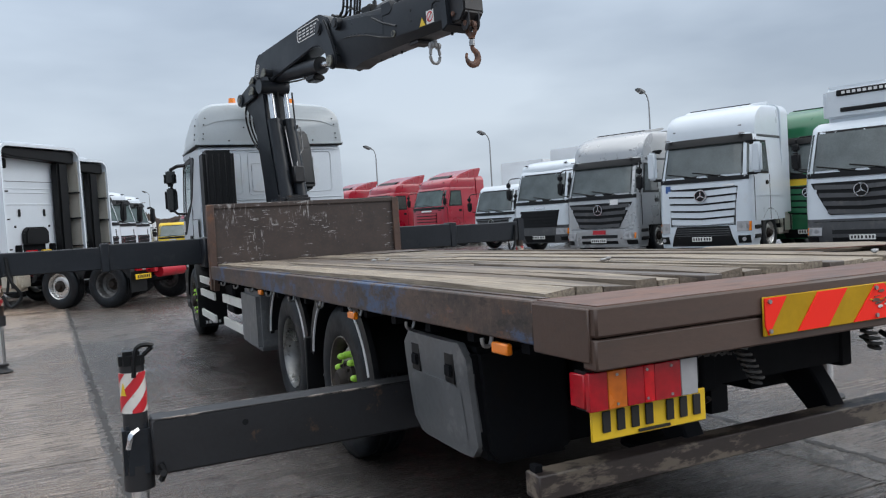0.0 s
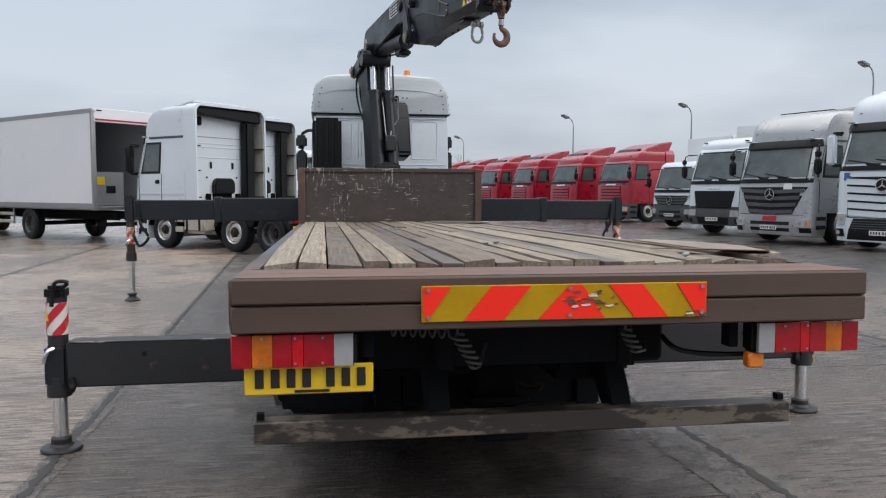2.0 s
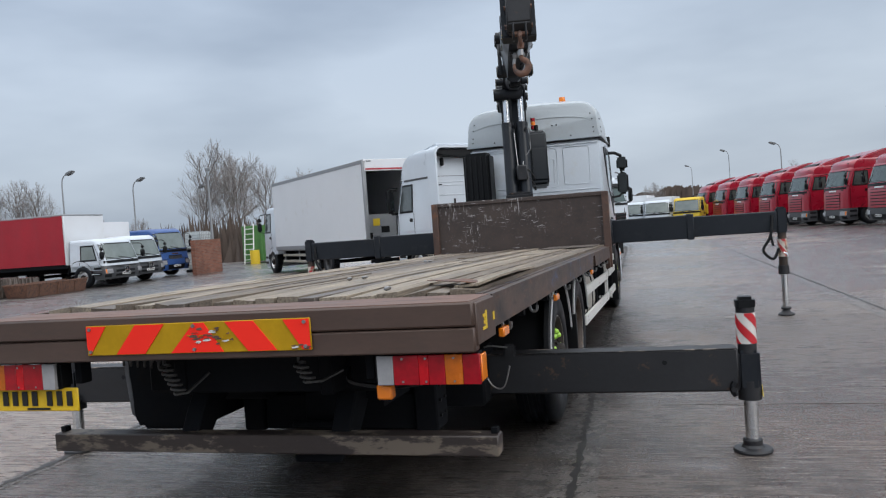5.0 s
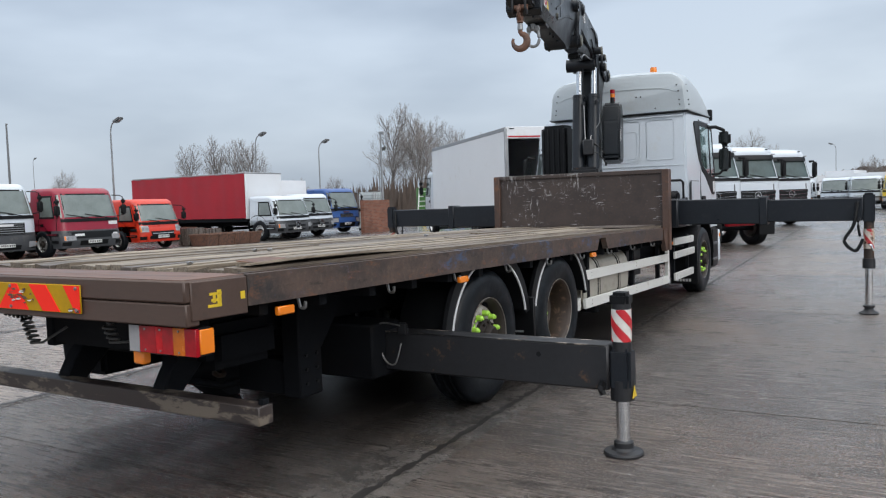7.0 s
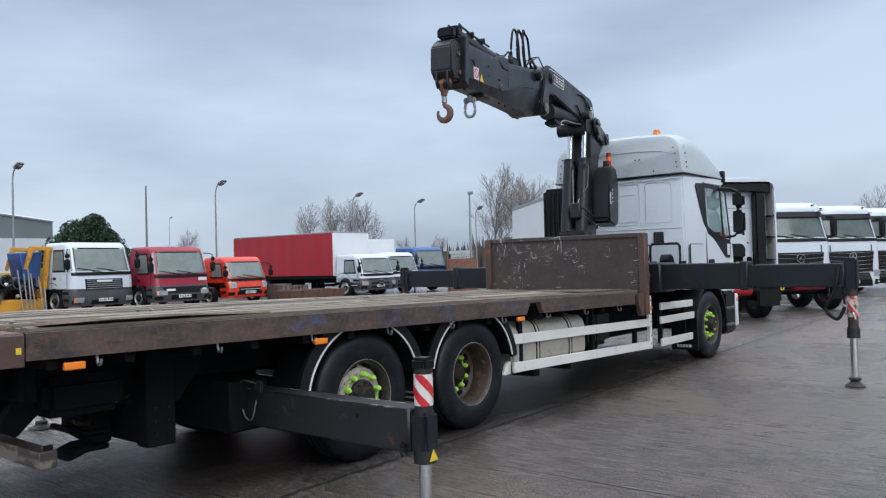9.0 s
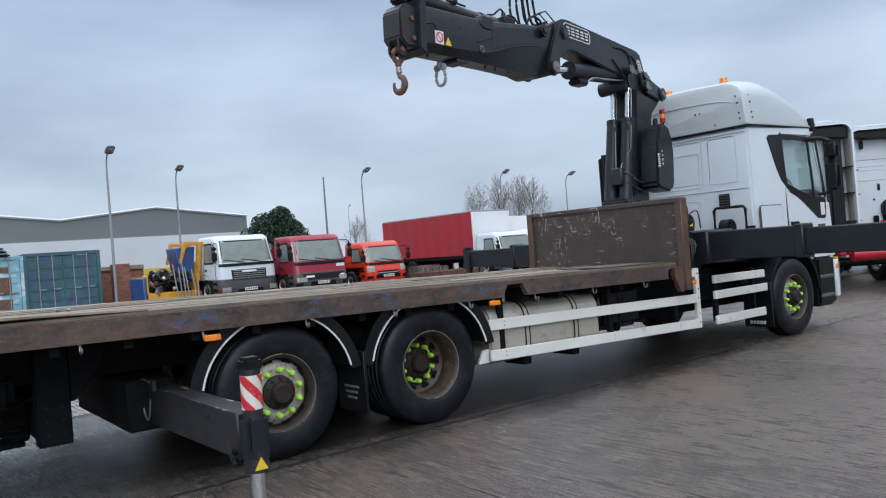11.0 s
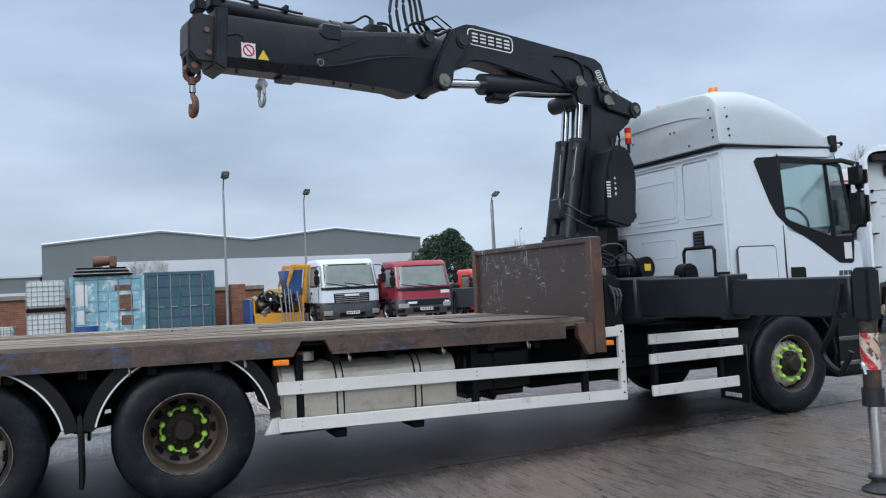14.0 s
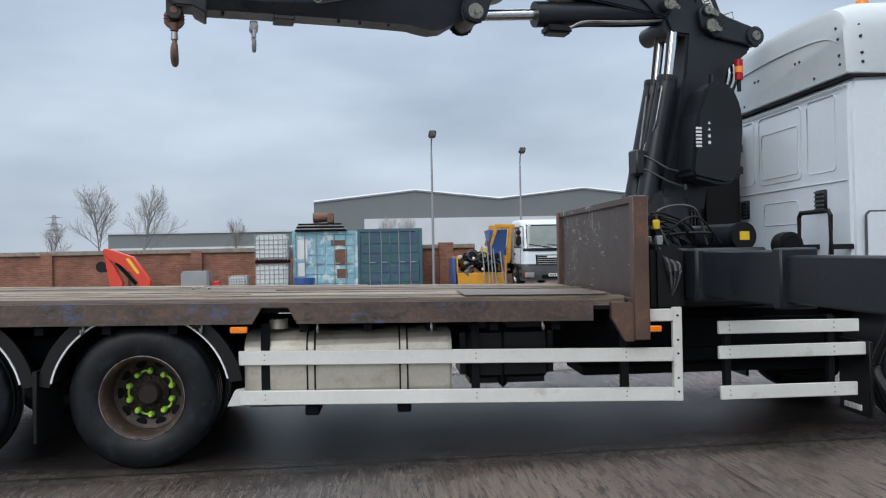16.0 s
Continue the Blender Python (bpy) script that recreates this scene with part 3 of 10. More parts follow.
def curve_pts(ctrl, steps=8):
    """Points of a smooth curve through the given ones."""
    c = [Vector(p) for p in ctrl]
    out = []
    for i in range(len(c) - 1):
        p0, p1, p2, p3 = c[max(i - 1, 0)], c[i], c[i + 1], c[min(i + 2, len(c) - 1)]
        for s in range(steps):
            t = s / steps
            out.append(0.5 * ((2 * p1) + (p2 - p0) * t + (2 * p0 - 5 * p1 + 4 * p2 - p3) * t * t + (3 * p1 - p0 - 3 * p2 + p3) * t ** 3))
    return out + [c[-1]]


def arc_strip(bm, yc, zc, ry, rz, a0, a1, x0, x1, th, n=12):
    """A bent sheet: an arc in the y-z plane, drawn out along x."""
    aa = [radians(a0 + (a1 - a0) * k / n) for k in range(n + 1)]
    pts = [(yc + ry * math.cos(a), zc + rz * math.sin(a)) for a in aa]
    pts += [(yc + (ry + th) * math.cos(a), zc + (rz + th) * math.sin(a)) for a in reversed(aa)]
    return prism(bm, pts, "x", min(x0, x1), max(x0, x1))


def lathe(bm, prof, centre, seg=28):
    """A profile of (radius, offset along x) turned about an axis along x."""
    cx, cyy, cz = centre
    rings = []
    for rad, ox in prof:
        rings.append([bm.verts.new((cx + ox, cyy + rad * math.cos(2 * math.pi * k / seg), cz + rad * math.sin(2 * math.pi * k / seg))) for k in range(seg)])
    fs = []
    for a, b in zip(rings, rings[1:]):
        for k in range(seg):
            fs.append(bm.faces.new((a[k], a[(k + 1) % seg], b[(k + 1) % seg], b[k])))
    bmesh.ops.recalc_face_normals(bm, faces=fs)
    return bm


def finish(name, bm, material, sharp=38):
    me = bpy.data.meshes.new(name)
    bm.normal_update()
    bm.to_mesh(me)
    bm.free()
    me.materials.append(material)
    me.shade_smooth()
    me.set_sharp_from_angle(angle=radians(sharp))
    return me


def part(name, bm, material, parent, label="", shift=None, sharp=38):
    if shift is not None:
        bmesh.ops.translate(bm, verts=bm.verts, vec=shift)
    ob = new(name, finish(name, bm, material, sharp))
    ob.parent = parent
    if label:
        ob["label"] = label
    return ob


def thing(name, label, category, m=None, group="", kind=""):
    ob = new(name)
    ob.empty_display_size = 0.2
    if m is not None:
        ob.matrix_basis = m
    return tagged(ob, label, category, group, kind)


def solo(name, bm, material, label, category, group="", kind="", sharp=38):
    return tagged(new(name, finish(name, bm, material, sharp)), label, category, group, kind)


def sub(name, mesh, parent, loc=(0, 0, 0), rot=(0, 0, 0)):
    """An object on mesh data that others share, under a thing or part."""
    ob = new(name, mesh)
    ob.parent = parent
    ob.location, ob.rotation_euler = loc, rot
    return ob


# ---- ground ----


def ground_height(x, y):
    """The yard is level round the truck, and rises a little towards the rows of parked trucks."""
    def step(a, b, v):
        t = min(1, max(0, (v - a) / (b - a)))
        return t * t * (3 - 2 * t)
    return 0.18 * step(8.5, 14.5, x) + 0.05 * step(-10, -16, x)


xs = [-3000, -600, -200, -80, -40, -24] + [-20 + 1.0 * i for i in range(45)] + [28, 40, 80, 200, 600, 3000]
ys = [-3000, -600, -200, -60, -20, 0, 20, 40, 60, 100, 200, 600, 3000]
bm = bm_new()
grid = [[bm.verts.new((x, y, ground_height(x, y) - 0.012)) for y in ys] for x in xs]
for i in range(len(xs) - 1):
    for j in range(len(ys) - 1):
        bm.faces.new((grid[i][j], grid[i + 1][j], grid[i + 1][j + 1], grid[i][j + 1]))
ground = solo("ground", bm, CONCRETE, "wet grey-brown concrete yard with cast bays", "ground", kind="structure")

# ---- wheels ----


def tyre_mesh(r, w, name="tyre_mesh"):
    prof = [(r * 0.565, -w * 0.42), (r * 0.62, -w * 0.50), (r * 0.84, -w * 0.51), (r * 0.95, -w * 0.44), (r * 0.995, -w * 0.36)]
    for g in (-0.2, 0.0, 0.2):
        prof += [(r, (g - 0.06) * w), (r * 0.978, (g - 0.04) * w), (r * 0.978, (g + 0.04) * w), (r, (g + 0.06) * w)]
    prof += [(r * 0.995, w * 0.36), (r * 0.95, w * 0.44), (r * 0.84, w * 0.51), (r * 0.62, w * 0.50), (r * 0.565, w * 0.42)]
    bm = bm_new()
    lathe(bm, prof, (0, 0, 0), 40)
    return finish(name, bm, TYRE, 50)


def rim_mesh(r, w, dish, material, name="rim_mesh", holes=True):
    """The rim, its disc set at the offset dish towards +x, with hand holes."""
    bm = bm_new()
    f = w * 0.44
    lathe(bm, [(r * 0.565, -f), (r * 0.52, -f * 0.9), (r * 0.50, 0), (r * 0.52, f * 0.85), (r * 0.55, f * 1.02), (r * 0.565, f * 1.06), (r * 0.577, f)], (0, 0, 0), 40)
    if dish < 0 and material is not RIM_DARK:
        lathe(bm, [(r * 0.505, dish + 0.05), (r * 0.46, dish + 0.03), (r * 0.385, dish + 0.012)], (0, 0, 0), 40)
    return finish(name, bm, material, 40)


def disc_mesh(r, dish, material, name="disc_mesh"):
    bm = bm_new()
    lathe(bm, ([(r * 0.485, dish * 0.55), (r * 0.45, dish * 0.80)] if dish > 0 else []) + [(r * 0.40, dish), (r * 0.34, dish + 0.004), (r * 0.20, dish + 0.004)], (0, 0, 0), 40)
    return finish(name, bm, material, 40)


def hub_mesh(r, dish, name="hub_mesh"):
    bm = bm_new()
    lathe(bm, [(r * 0.26, dish), (r * 0.255, dish + 0.03), (r * 0.17, dish + 0.05), (r * 0.16, dish + 0.085), (r * 0.13, dish + 0.10), (0.002, dish + 0.10)], (0, 0, 0), 24)
    for k in range(10):
        a = 2 * math.pi * k / 10 + 0.31
        c, s = math.cos(a) * r * 0.21, math.sin(a) * r * 0.21
        cy(bm, (dish + 0.03, c, s), (dish + 0.055, c, s), 0.012, seg=6)
    return finish(name, bm, RIM_DISC)


def nut_mesh():
    bm = bm_new()
    cy(bm, (0, 0, 0), (0.040, 0, 0), 0.023, 0.022, 10)
    cy(bm, (0.040, 0, 0), (0.056, 0, 0), 0.022, 0.013, 10)
    bx(bm, 0.004, 0.010, 0.0, 0.050, -0.007, 0.007)
    return finish("nut_cover_mesh", bm, NUT)


WR = 0.505
TYRE_M = tyre_mesh(WR, 0.30)
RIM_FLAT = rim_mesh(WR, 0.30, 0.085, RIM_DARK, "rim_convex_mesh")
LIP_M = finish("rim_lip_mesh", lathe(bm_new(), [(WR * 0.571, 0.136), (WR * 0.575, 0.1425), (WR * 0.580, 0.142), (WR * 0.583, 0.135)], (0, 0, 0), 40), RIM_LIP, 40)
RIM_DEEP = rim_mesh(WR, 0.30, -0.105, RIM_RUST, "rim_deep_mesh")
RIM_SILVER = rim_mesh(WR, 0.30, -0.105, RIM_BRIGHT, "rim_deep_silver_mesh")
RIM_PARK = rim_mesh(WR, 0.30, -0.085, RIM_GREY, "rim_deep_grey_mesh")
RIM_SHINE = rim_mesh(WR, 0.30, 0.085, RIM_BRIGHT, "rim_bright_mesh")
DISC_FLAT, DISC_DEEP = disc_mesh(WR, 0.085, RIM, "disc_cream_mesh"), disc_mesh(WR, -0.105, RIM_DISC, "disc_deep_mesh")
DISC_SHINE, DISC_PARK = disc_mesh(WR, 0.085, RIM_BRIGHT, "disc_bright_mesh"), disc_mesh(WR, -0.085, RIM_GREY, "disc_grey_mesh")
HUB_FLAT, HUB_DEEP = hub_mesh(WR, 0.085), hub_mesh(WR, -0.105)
NUT_M = nut_mesh()
HOLE_ONE = finish("hand_hole_mesh", cy(bm_new(), (-0.006, 0, 0), (0.006, 0, 0), 0.027, seg=12), DARK)


def wheel(parent, x, y, z, out, deep=False, nuts=False, r=WR, turn=0.2):
    """A wheel whose outer face looks towards +x (out 1) or -x (out -1)."""
    k = r / WR
    w = sub("wheel", TYRE_M, parent, (x, y, z), (turn, 0, 0 if out > 0 else math.pi))
    w.scale = (k, k, k)
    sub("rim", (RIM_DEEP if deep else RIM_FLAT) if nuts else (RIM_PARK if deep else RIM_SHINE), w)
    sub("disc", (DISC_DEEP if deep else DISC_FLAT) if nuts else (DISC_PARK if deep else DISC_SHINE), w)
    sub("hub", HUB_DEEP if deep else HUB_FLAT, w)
    if nuts:
        for i in range(10):
            a = 2 * math.pi * i / 10
            hh_ = sub("hand_hole", HOLE_ONE, w, (-0.080 if deep else 0.062, math.cos(a) * WR * (0.43 if deep else 0.465), math.sin(a) * WR * (0.43 if deep else 0.465)), (a, 0, 0))
            hh_.scale = (1.0, 1.0, 1.45)
        sub("rim_lip", LIP_M, w)
        d, rn = (-0.100, 0.312) if deep else (0.088, 0.340)
        for i in range(10):
            a = 2 * math.pi * (i + 0.5) / 10
            sub("nut_cover", NUT_M, w, (d, math.cos(a) * WR * rn, math.sin(a) * WR * rn), (a + (math.pi / 2 if i % 2 else -math.pi / 2), 0, 0))
    return w


# ---- parked trucks ----


def taper_top(bm, z0, z1, k, y0=None, ky=0.0):
    """Draws the sides in above z0, by the share k at z1."""
    for v in bm.verts:
        if v.co.z > z0:
            t = min(1.0, (v.co.z - z0) / (z1 - z0))
            v.co.x *= 1 - k * t


def cab_front(root, w, D, body, zs, trim=BLACK, grille="slats", zb=0.32, rake=0.30, style="", top="high", lower=None, visor=True, badge=True, plate=PLATE_W, glass_m=GLASS, mirror=BLACK, roof_m=None, screen_h=0.95, bar=None, drop=0.30, grille_m=None, small_grille=False):
    """A forward-control cab with moulded corners: front face at y = 0, facing -y, over its front axle. zs: the windscreen's lower edge."""
    h = w / 2
    zt = zs + screen_h
    ztop = {"low": zt + 0.24, "mid": zt + 0.50, "high": zt + 0.92, "wedge": zt + 0.62}[top]
    lower = lower or body
    z_cut = zb + 0.52
    front = [(zb - 0.1, 0.03), (zb + 0.16, -0.05), (zb + 0.45, -0.01), (zs - 0.36, 0.015), (zs, 0.045), (zt, rake), (zt + 0.10, rake + 0.05), (zt + 0.24, rake + 0.22)]

    def lerp(tab, z):
        if z <= tab[0][0]:
            return tab[0][1]
        for (a, va), (b, vb) in zip(tab, tab[1:]):
            if z <= b:
                return va + (vb - va) * (z - a) / (b - a)
        return tab[-1][1]

    def half(z):
        t = max(0.0, min(1.0, (z - zs) / screen_h))
        k = max(0.0, (z - zt - 0.10) / 0.14)
        return h * (1 - 0.05 * t) - 0.10 * min(1, k) ** 2

    def skin(x, z, off=0.0, r=0.26, bow=0.05):
        """How far back the cab's face lies at x and z."""
        hh = half(z)
        f = min(1.0, abs(x) / hh)
        y = lerp(front, z) + bow * f * f
        t = max(0.0, (abs(x) - (hh - r)) / r)
        return y + r * 0.9 * (1 - math.sqrt(max(0.0, 1 - min(1.0, t) ** 2))) - off

    def ring(bm, z, hh, y_at, y_back):
        xs_ = [-1, -0.985, -0.95, -0.88, -0.78, -0.5, 0, 0.5, 0.78, 0.88, 0.95, 0.985, 1]
        vs = [bm.verts.new((hh * f, min(y_back - 0.01, y_at(hh * f, z)), z)) for f in xs_]
        return [bm.verts.new((-hh, y_back, z))] + vs + [bm.verts.new((hh, y_back, z))]

    def loft(rings, bm):
        for a, b in zip(rings, rings[1:]):
            for i in range(len(a)):
                j = (i + 1) % len(a)
                bm.faces.new((a[i], a[j], b[j], b[i]))
        bm.faces.new(rings[0][::-1])
        bm.faces.new(rings[-1])
        bmesh.ops.recalc_face_normals(bm, faces=bm.faces)
        return bm

    def patch(xa, xb, z0, z1, off, thick=0.012, n=12, taper=1.0, dip=0.0):
        """A sheet that lies on the cab's face between xa and xb, z0 and z1."""
        bm = bm_new()
        rows = []
        for o in (off, off - thick):
            for z, k in ((z0, 1.0), ((z0 + z1) / 2, (1 + taper) / 2), (z1, taper)):
                row = []
                for i in range(n + 1):
                    x = (xa + (xb - xa) * i / n) * k
                    row.append(bm.verts.new((x, skin(x, z, o), z - dip * (1 - abs(x) / h))))
                rows.append(row)
        for a, b in ((0, 1), (1, 2)):
            for i in range(n):
                bm.faces.new((rows[a][i], rows[a][i + 1], rows[b][i + 1], rows[b][i]))
                bm.faces.new((rows[a + 3][i], rows[b + 3][i], rows[b + 3][i + 1], rows[a + 3][i + 1]))
        for i in range(n):
            bm.faces.new((rows[0][i + 1], rows[0][i], rows[3][i], rows[3][i + 1]))
            bm.faces.new((rows[2][i], rows[2][i + 1], rows[5][i + 1], rows[5][i]))
        for e in (0, n):
            for a in (0, 1):
                bm.faces.new((rows[a][e], rows[a + 1][e], rows[a + 4][e], rows[a + 3][e]))
        bmesh.ops.recalc_face_normals(bm, faces=bm.faces)
        return bm

    shell = bm_new()
    levels = [z_cut, zs - 0.36, zs, zs + screen_h * 0.5, zt, zt + 0.10, zt + 0.15, zt + 0.19, zt + 0.22]
    loft([ring(shell, z, half(z), skin, D) for z in levels], shell)
    bd_ = part("body", shell, body, root)
    if top != "low":
        roof = bm_new()
        rise = ztop - zt - 0.12
        slope = 0.95 if top == "high" else 0.75
        rows_ = []
        for k in range(9):
            t = k / 8
            z = zt + 0.12 + rise * math.sin(t * math.pi / 2) ** 0.85
            y0_ = rake + 0.06 + (1 - math.cos(t * math.pi / 2)) ** 1.2 * slope * 1.25
            hh = h * 0.955 - 0.16 * t ** 4
            rows_.append(ring(roof, z, hh, lambda x, z_, y0_=y0_, hh=hh: y0_ + 0.10 * (x / hh) ** 2 + 0.85 * max(0.0, abs(x) / hh - 0.72) ** 1.5, D))
        loft(rows_, roof)
        rp_ = part("roof", roof, roof_m or body, root)
        if top == "wedge":
            df_ = prism(bm_new(), [(1.02, zt + 0.56), (1.20, zt + 0.70), (D - 0.15, zt + 0.98), (D + 0.42, zt + 1.04), (D + 0.22, zt + 0.62), (D + 0.10, zt + 0.20), (1.25, zt + 0.30)], "x", -h * 0.93, h * 0.93, 0.05, 3)
            part("deflector", df_, roof_m or body, rp_)
            sl_ = prism(bm_new(), [(0.86, zt + 0.575), (1.06, zt + 0.60), (1.20, zt + 0.725), (1.02, zt + 0.68)], "x", -h * 0.60, h * 0.60, 0.015, 1)
            part("deflector_slot", sl_, BLACK, rp_)
        if top == "high":
            sp_ = prism(bm_new(), [(rake + 0.80, zt + 0.84), (rake + 0.95, zt + 0.93), (D + 0.02, ztop + 0.15), (D + 0.02, ztop + 0.07)], "x", -h * 0.74, h * 0.74, 0.03, 2)
            part("spoiler", sp_, roof_m or body, rp_)
            part("spoiler_gap", box(-h * 0.66, h * 0.66, rake + 1.0, D - 0.03, ztop - 0.06, ztop + 0.04), BLACK, rp_)
        for xq in (-0.7, 0.7):
            part("marker_lamp", box(xq * h - 0.05, xq * h + 0.05, rake + 0.14, rake + 0.24, zt + 0.34, zt + 0.37, bev=0.01), BLACK, rp_)
    # windscreen with its dark surround, wipers
    part("windscreen_surround", patch(-h * 0.995, h * 0.995, zs - 0.05, zt + 0.03, 0.006, taper=0.955), BLACK, root)
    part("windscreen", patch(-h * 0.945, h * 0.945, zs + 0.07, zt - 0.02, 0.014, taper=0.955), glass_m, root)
    part("scuttle", patch(-h * 0.95, h * 0.95, zs - 0.09, zs + 0.02, 0.024, 0.02), BLACK, root)
    for x0 in (-0.75, -0.05):
        wp = bm_new()
        tube(wp, [(x0 + 0.75, skin(x0 + 0.75, zs, 0.035), zs), (x0 + 0.3, skin(x0 + 0.3, zs + 0.08, 0.035), zs + 0.09), (x0 - 0.2, skin(x0 - 0.2, zs + 0.16, 0.03), zs + 0.17)], 0.013, 5)
        part("wiper", wp, BLACK, root)
    if visor:
        part("sun_visor", patch(-h * 0.96, h * 0.96, zt - 0.07, zt + 0.12, 0.10, 0.05, taper=0.97), trim if trim is not body else BLACK, root)
        for s in (-1, 1):
            part("marker_lamp", box(s * h * 0.80 - 0.06, s * h * 0.80 + 0.06, rake - 0.10, rake + 0.02, zt + 0.125, zt + 0.16, bev=0.01), CLEARLENS, root)
    # doors
    for s in (-1, 1):
        def side_sheet(pts_yz, off, th):
            q = [(s * (half(z) + off), y, z) for y, z in pts_yz]
            return slab(bm_new(), q if s > 0 else q[::-1], th)
        y_a = rake * 0.5 + 0.26
        part("window_frame", side_sheet([(y_a, zs + 0.04), (1.24, zs + 0.04), (1.24, zt - 0.03), (rake + 0.30, zt - 0.03)], 0.003, 0.008), BLACK, root)
        part("side_window", side_sheet([(y_a + 0.07, zs + 0.10), (1.18, zs + 0.10), (1.18, zt - 0.09), (rake + 0.34, zt - 0.09)], 0.010, 0.010), glass_m, root)
        for ys_, z0_, z1_ in ((1.275, z_cut + 0.02, zs + 0.02), (0.30, z_cut + 0.02, zs - 0.02)):
            part("door_seam", side_sheet([(ys_, z0_), (ys_ + 0.018, z0_), (ys_ + 0.018, z1_), (ys_, z1_)], 0.0025, 0.006), BLACK, root)
        part("side_crease", side_sheet([(0.32, zs - 0.52), (D - 0.02, zs - 0.52), (D - 0.02, zs - 0.50), (0.32, zs - 0.50)], 0.006, 0.012), body, root)
        part("door_handle", box(s * h - 0.02, s * h + 0.025, 1.02, 1.20, zs - 0.24, zs - 0.13, bev=0.02, seg=2), BLACK, root)
        mk = screen_h / 0.92
        mx = s * (h + 0.13)
        mr = bm_new()
        if style == "v":
            mx = s * (h + 0.16)
            bx(mr, mx - 0.115, mx + 0.115, 0.06, 0.22, zs + 0.06 * mk, zs + 0.80 * mk, bev=0.05, seg=3)
            for zq in (zs + 0.06 * mk, zs + 0.84 * mk):
                part("mirror_bracket", box(s * (h + 0.02) - 0.14, s * (h + 0.02) + 0.14, 0.14, 0.20, zq - 0.05, zq + 0.02, bev=0.02, seg=2), BLACK, root)
        else:
            bx(mr, mx - 0.10, mx + 0.10, -0.02, 0.11, zs + 0.12 * mk, zs + 0.52 * mk, bev=0.045, seg=3)
            bx(mr, mx - 0.09, mx + 0.09, -0.01, 0.10, zs + 0.54 * mk, zs + 0.74 * mk, bev=0.045, seg=3)
        mp_ = part("mirror", mr, mirror, root)
        ma = bm_new()
        if style == "v":
            tube(ma, [(s * h * 0.97, 0.24, zs + 0.78 * mk), (mx, 0.17, zs + 0.82 * mk)], 0.03, 6)
        else:
            tube(ma, [(s * h * 0.93, rake + 0.10, zt - 0.03), (s * (h + 0.06), 0.14, zt - 0.05), (mx, 0.08, zt - 0.10), (mx, 0.06, zs + 0.12 * mk), (s * h * 0.99, 0.26, zs + 0.06)], 0.020, 6)
        part("mirror_arm", ma, BLACK, mp_)
        part("mirror_glass", box(mx - 0.075, mx + 0.075, 0.216 if style == "v" else 0.108, 0.224 if style == "v" else 0.114, zs + 0.16 * mk, zs + 0.48 * mk, bev=0.002), GLASS, mp_)
        if top == "high":
            part("roof_seam", box(s * h * 0.955 - 0.012, s * h * 0.955 + 0.006, rake + 0.42, D - 0.02, zt + 0.06, zt + 0.12, bev=0.004), GREYPLASTIC, root)
        for q in (0.10, 0.33):
            part("step", box(s * h - 0.05 if s > 0 else -h - 0.012, h + 0.012 if s > 0 else -h + 0.05, 0.24, 0.60, zb + q, zb + q + 0.10, bev=0.01), BLACK, root)
        lo_, hi_, xa_, xb_ = {"v": (0.27, 0.56, 0.70, 0.995), "mp": (0.14, 0.36, 0.66, 0.97), "wedge": (0.16, 0.40, 0.60, 0.985), "man": (0.02, 0.24, 0.64, 0.94), "lf": (0.16, 0.36, 0.58, 0.95), "canter": (0.28, 0.56, 0.62, 0.97)}.get(style, (0.19, 0.43, 0.58, 0.985))
        part("headlight_surround", patch(s * h * xa_, s * h * xb_, zb + lo_, zb + hi_, 0.010, n=8), BLACK if style in ("", "wedge") and lower is body else lower, root)
        hlp = part("headlight", patch(s * h * (xa_ + 0.02), s * h * (xb_ - 0.02), zb + lo_ + 0.02, zb + hi_ - 0.02, 0.020, n=8), CLEARLENS, root)
        for f_, rq in ((0.34, 0.05), (0.68, 0.062)):
            xq = xa_ + (xb_ - xa_) * f_
            zq = zb + (lo_ + hi_) / 2
            bowl_ = part("lamp_bowl", cy(bm_new(), (s * h * xq, skin(h * xq, zq, 0.018), zq), (s * h * xq, skin(h * xq, zq, 0.027), zq), rq, seg=14), GALV, hlp)
        part("indicator", patch(s * h * (xb_ - 0.055), s * h * (xb_ - 0.022), zb + lo_ + 0.03, zb + hi_ - 0.03, 0.024, n=3), ORANGE, hlp)
        part("fog_lamp", patch(s * h * 0.74, s * h * 0.96, zb + 0.0, zb + (0.19 if style == "v" else 0.13), 0.012, n=4), BLACK, root)
        if style == "v":
            part("fog_lens", cy(bm_new(), (s * h * 0.86, skin(h * 0.86, zb + 0.10, 0.010), zb + 0.10), (s * h * 0.86, skin(h * 0.86, zb + 0.10, 0.030), zb + 0.10), 0.05, seg=14), CLEARLENS, root)
            part("cheek_gap", patch(s * h * 0.66, s * h * 0.70, zb + 0.47, zs - 0.22, 0.010, 0.012, n=3), GREYPLASTIC, root)
        part("corner_vane", patch(s * h * 0.955, s * h * 0.995, zb + 0.66, zs - 0.10, 0.014, 0.02, n=3), body, root)
        arch = arc_strip(bm_new(), 1.30, 0.52, 0.60, 0.60, 8, 172, s * h * 0.62, s * h, 0.03)
        part("wheel_arch", arch, BLACK, root)
    # nose
    top_z, low_z = zs - drop, zb + 0.47
    br_ = 0.125
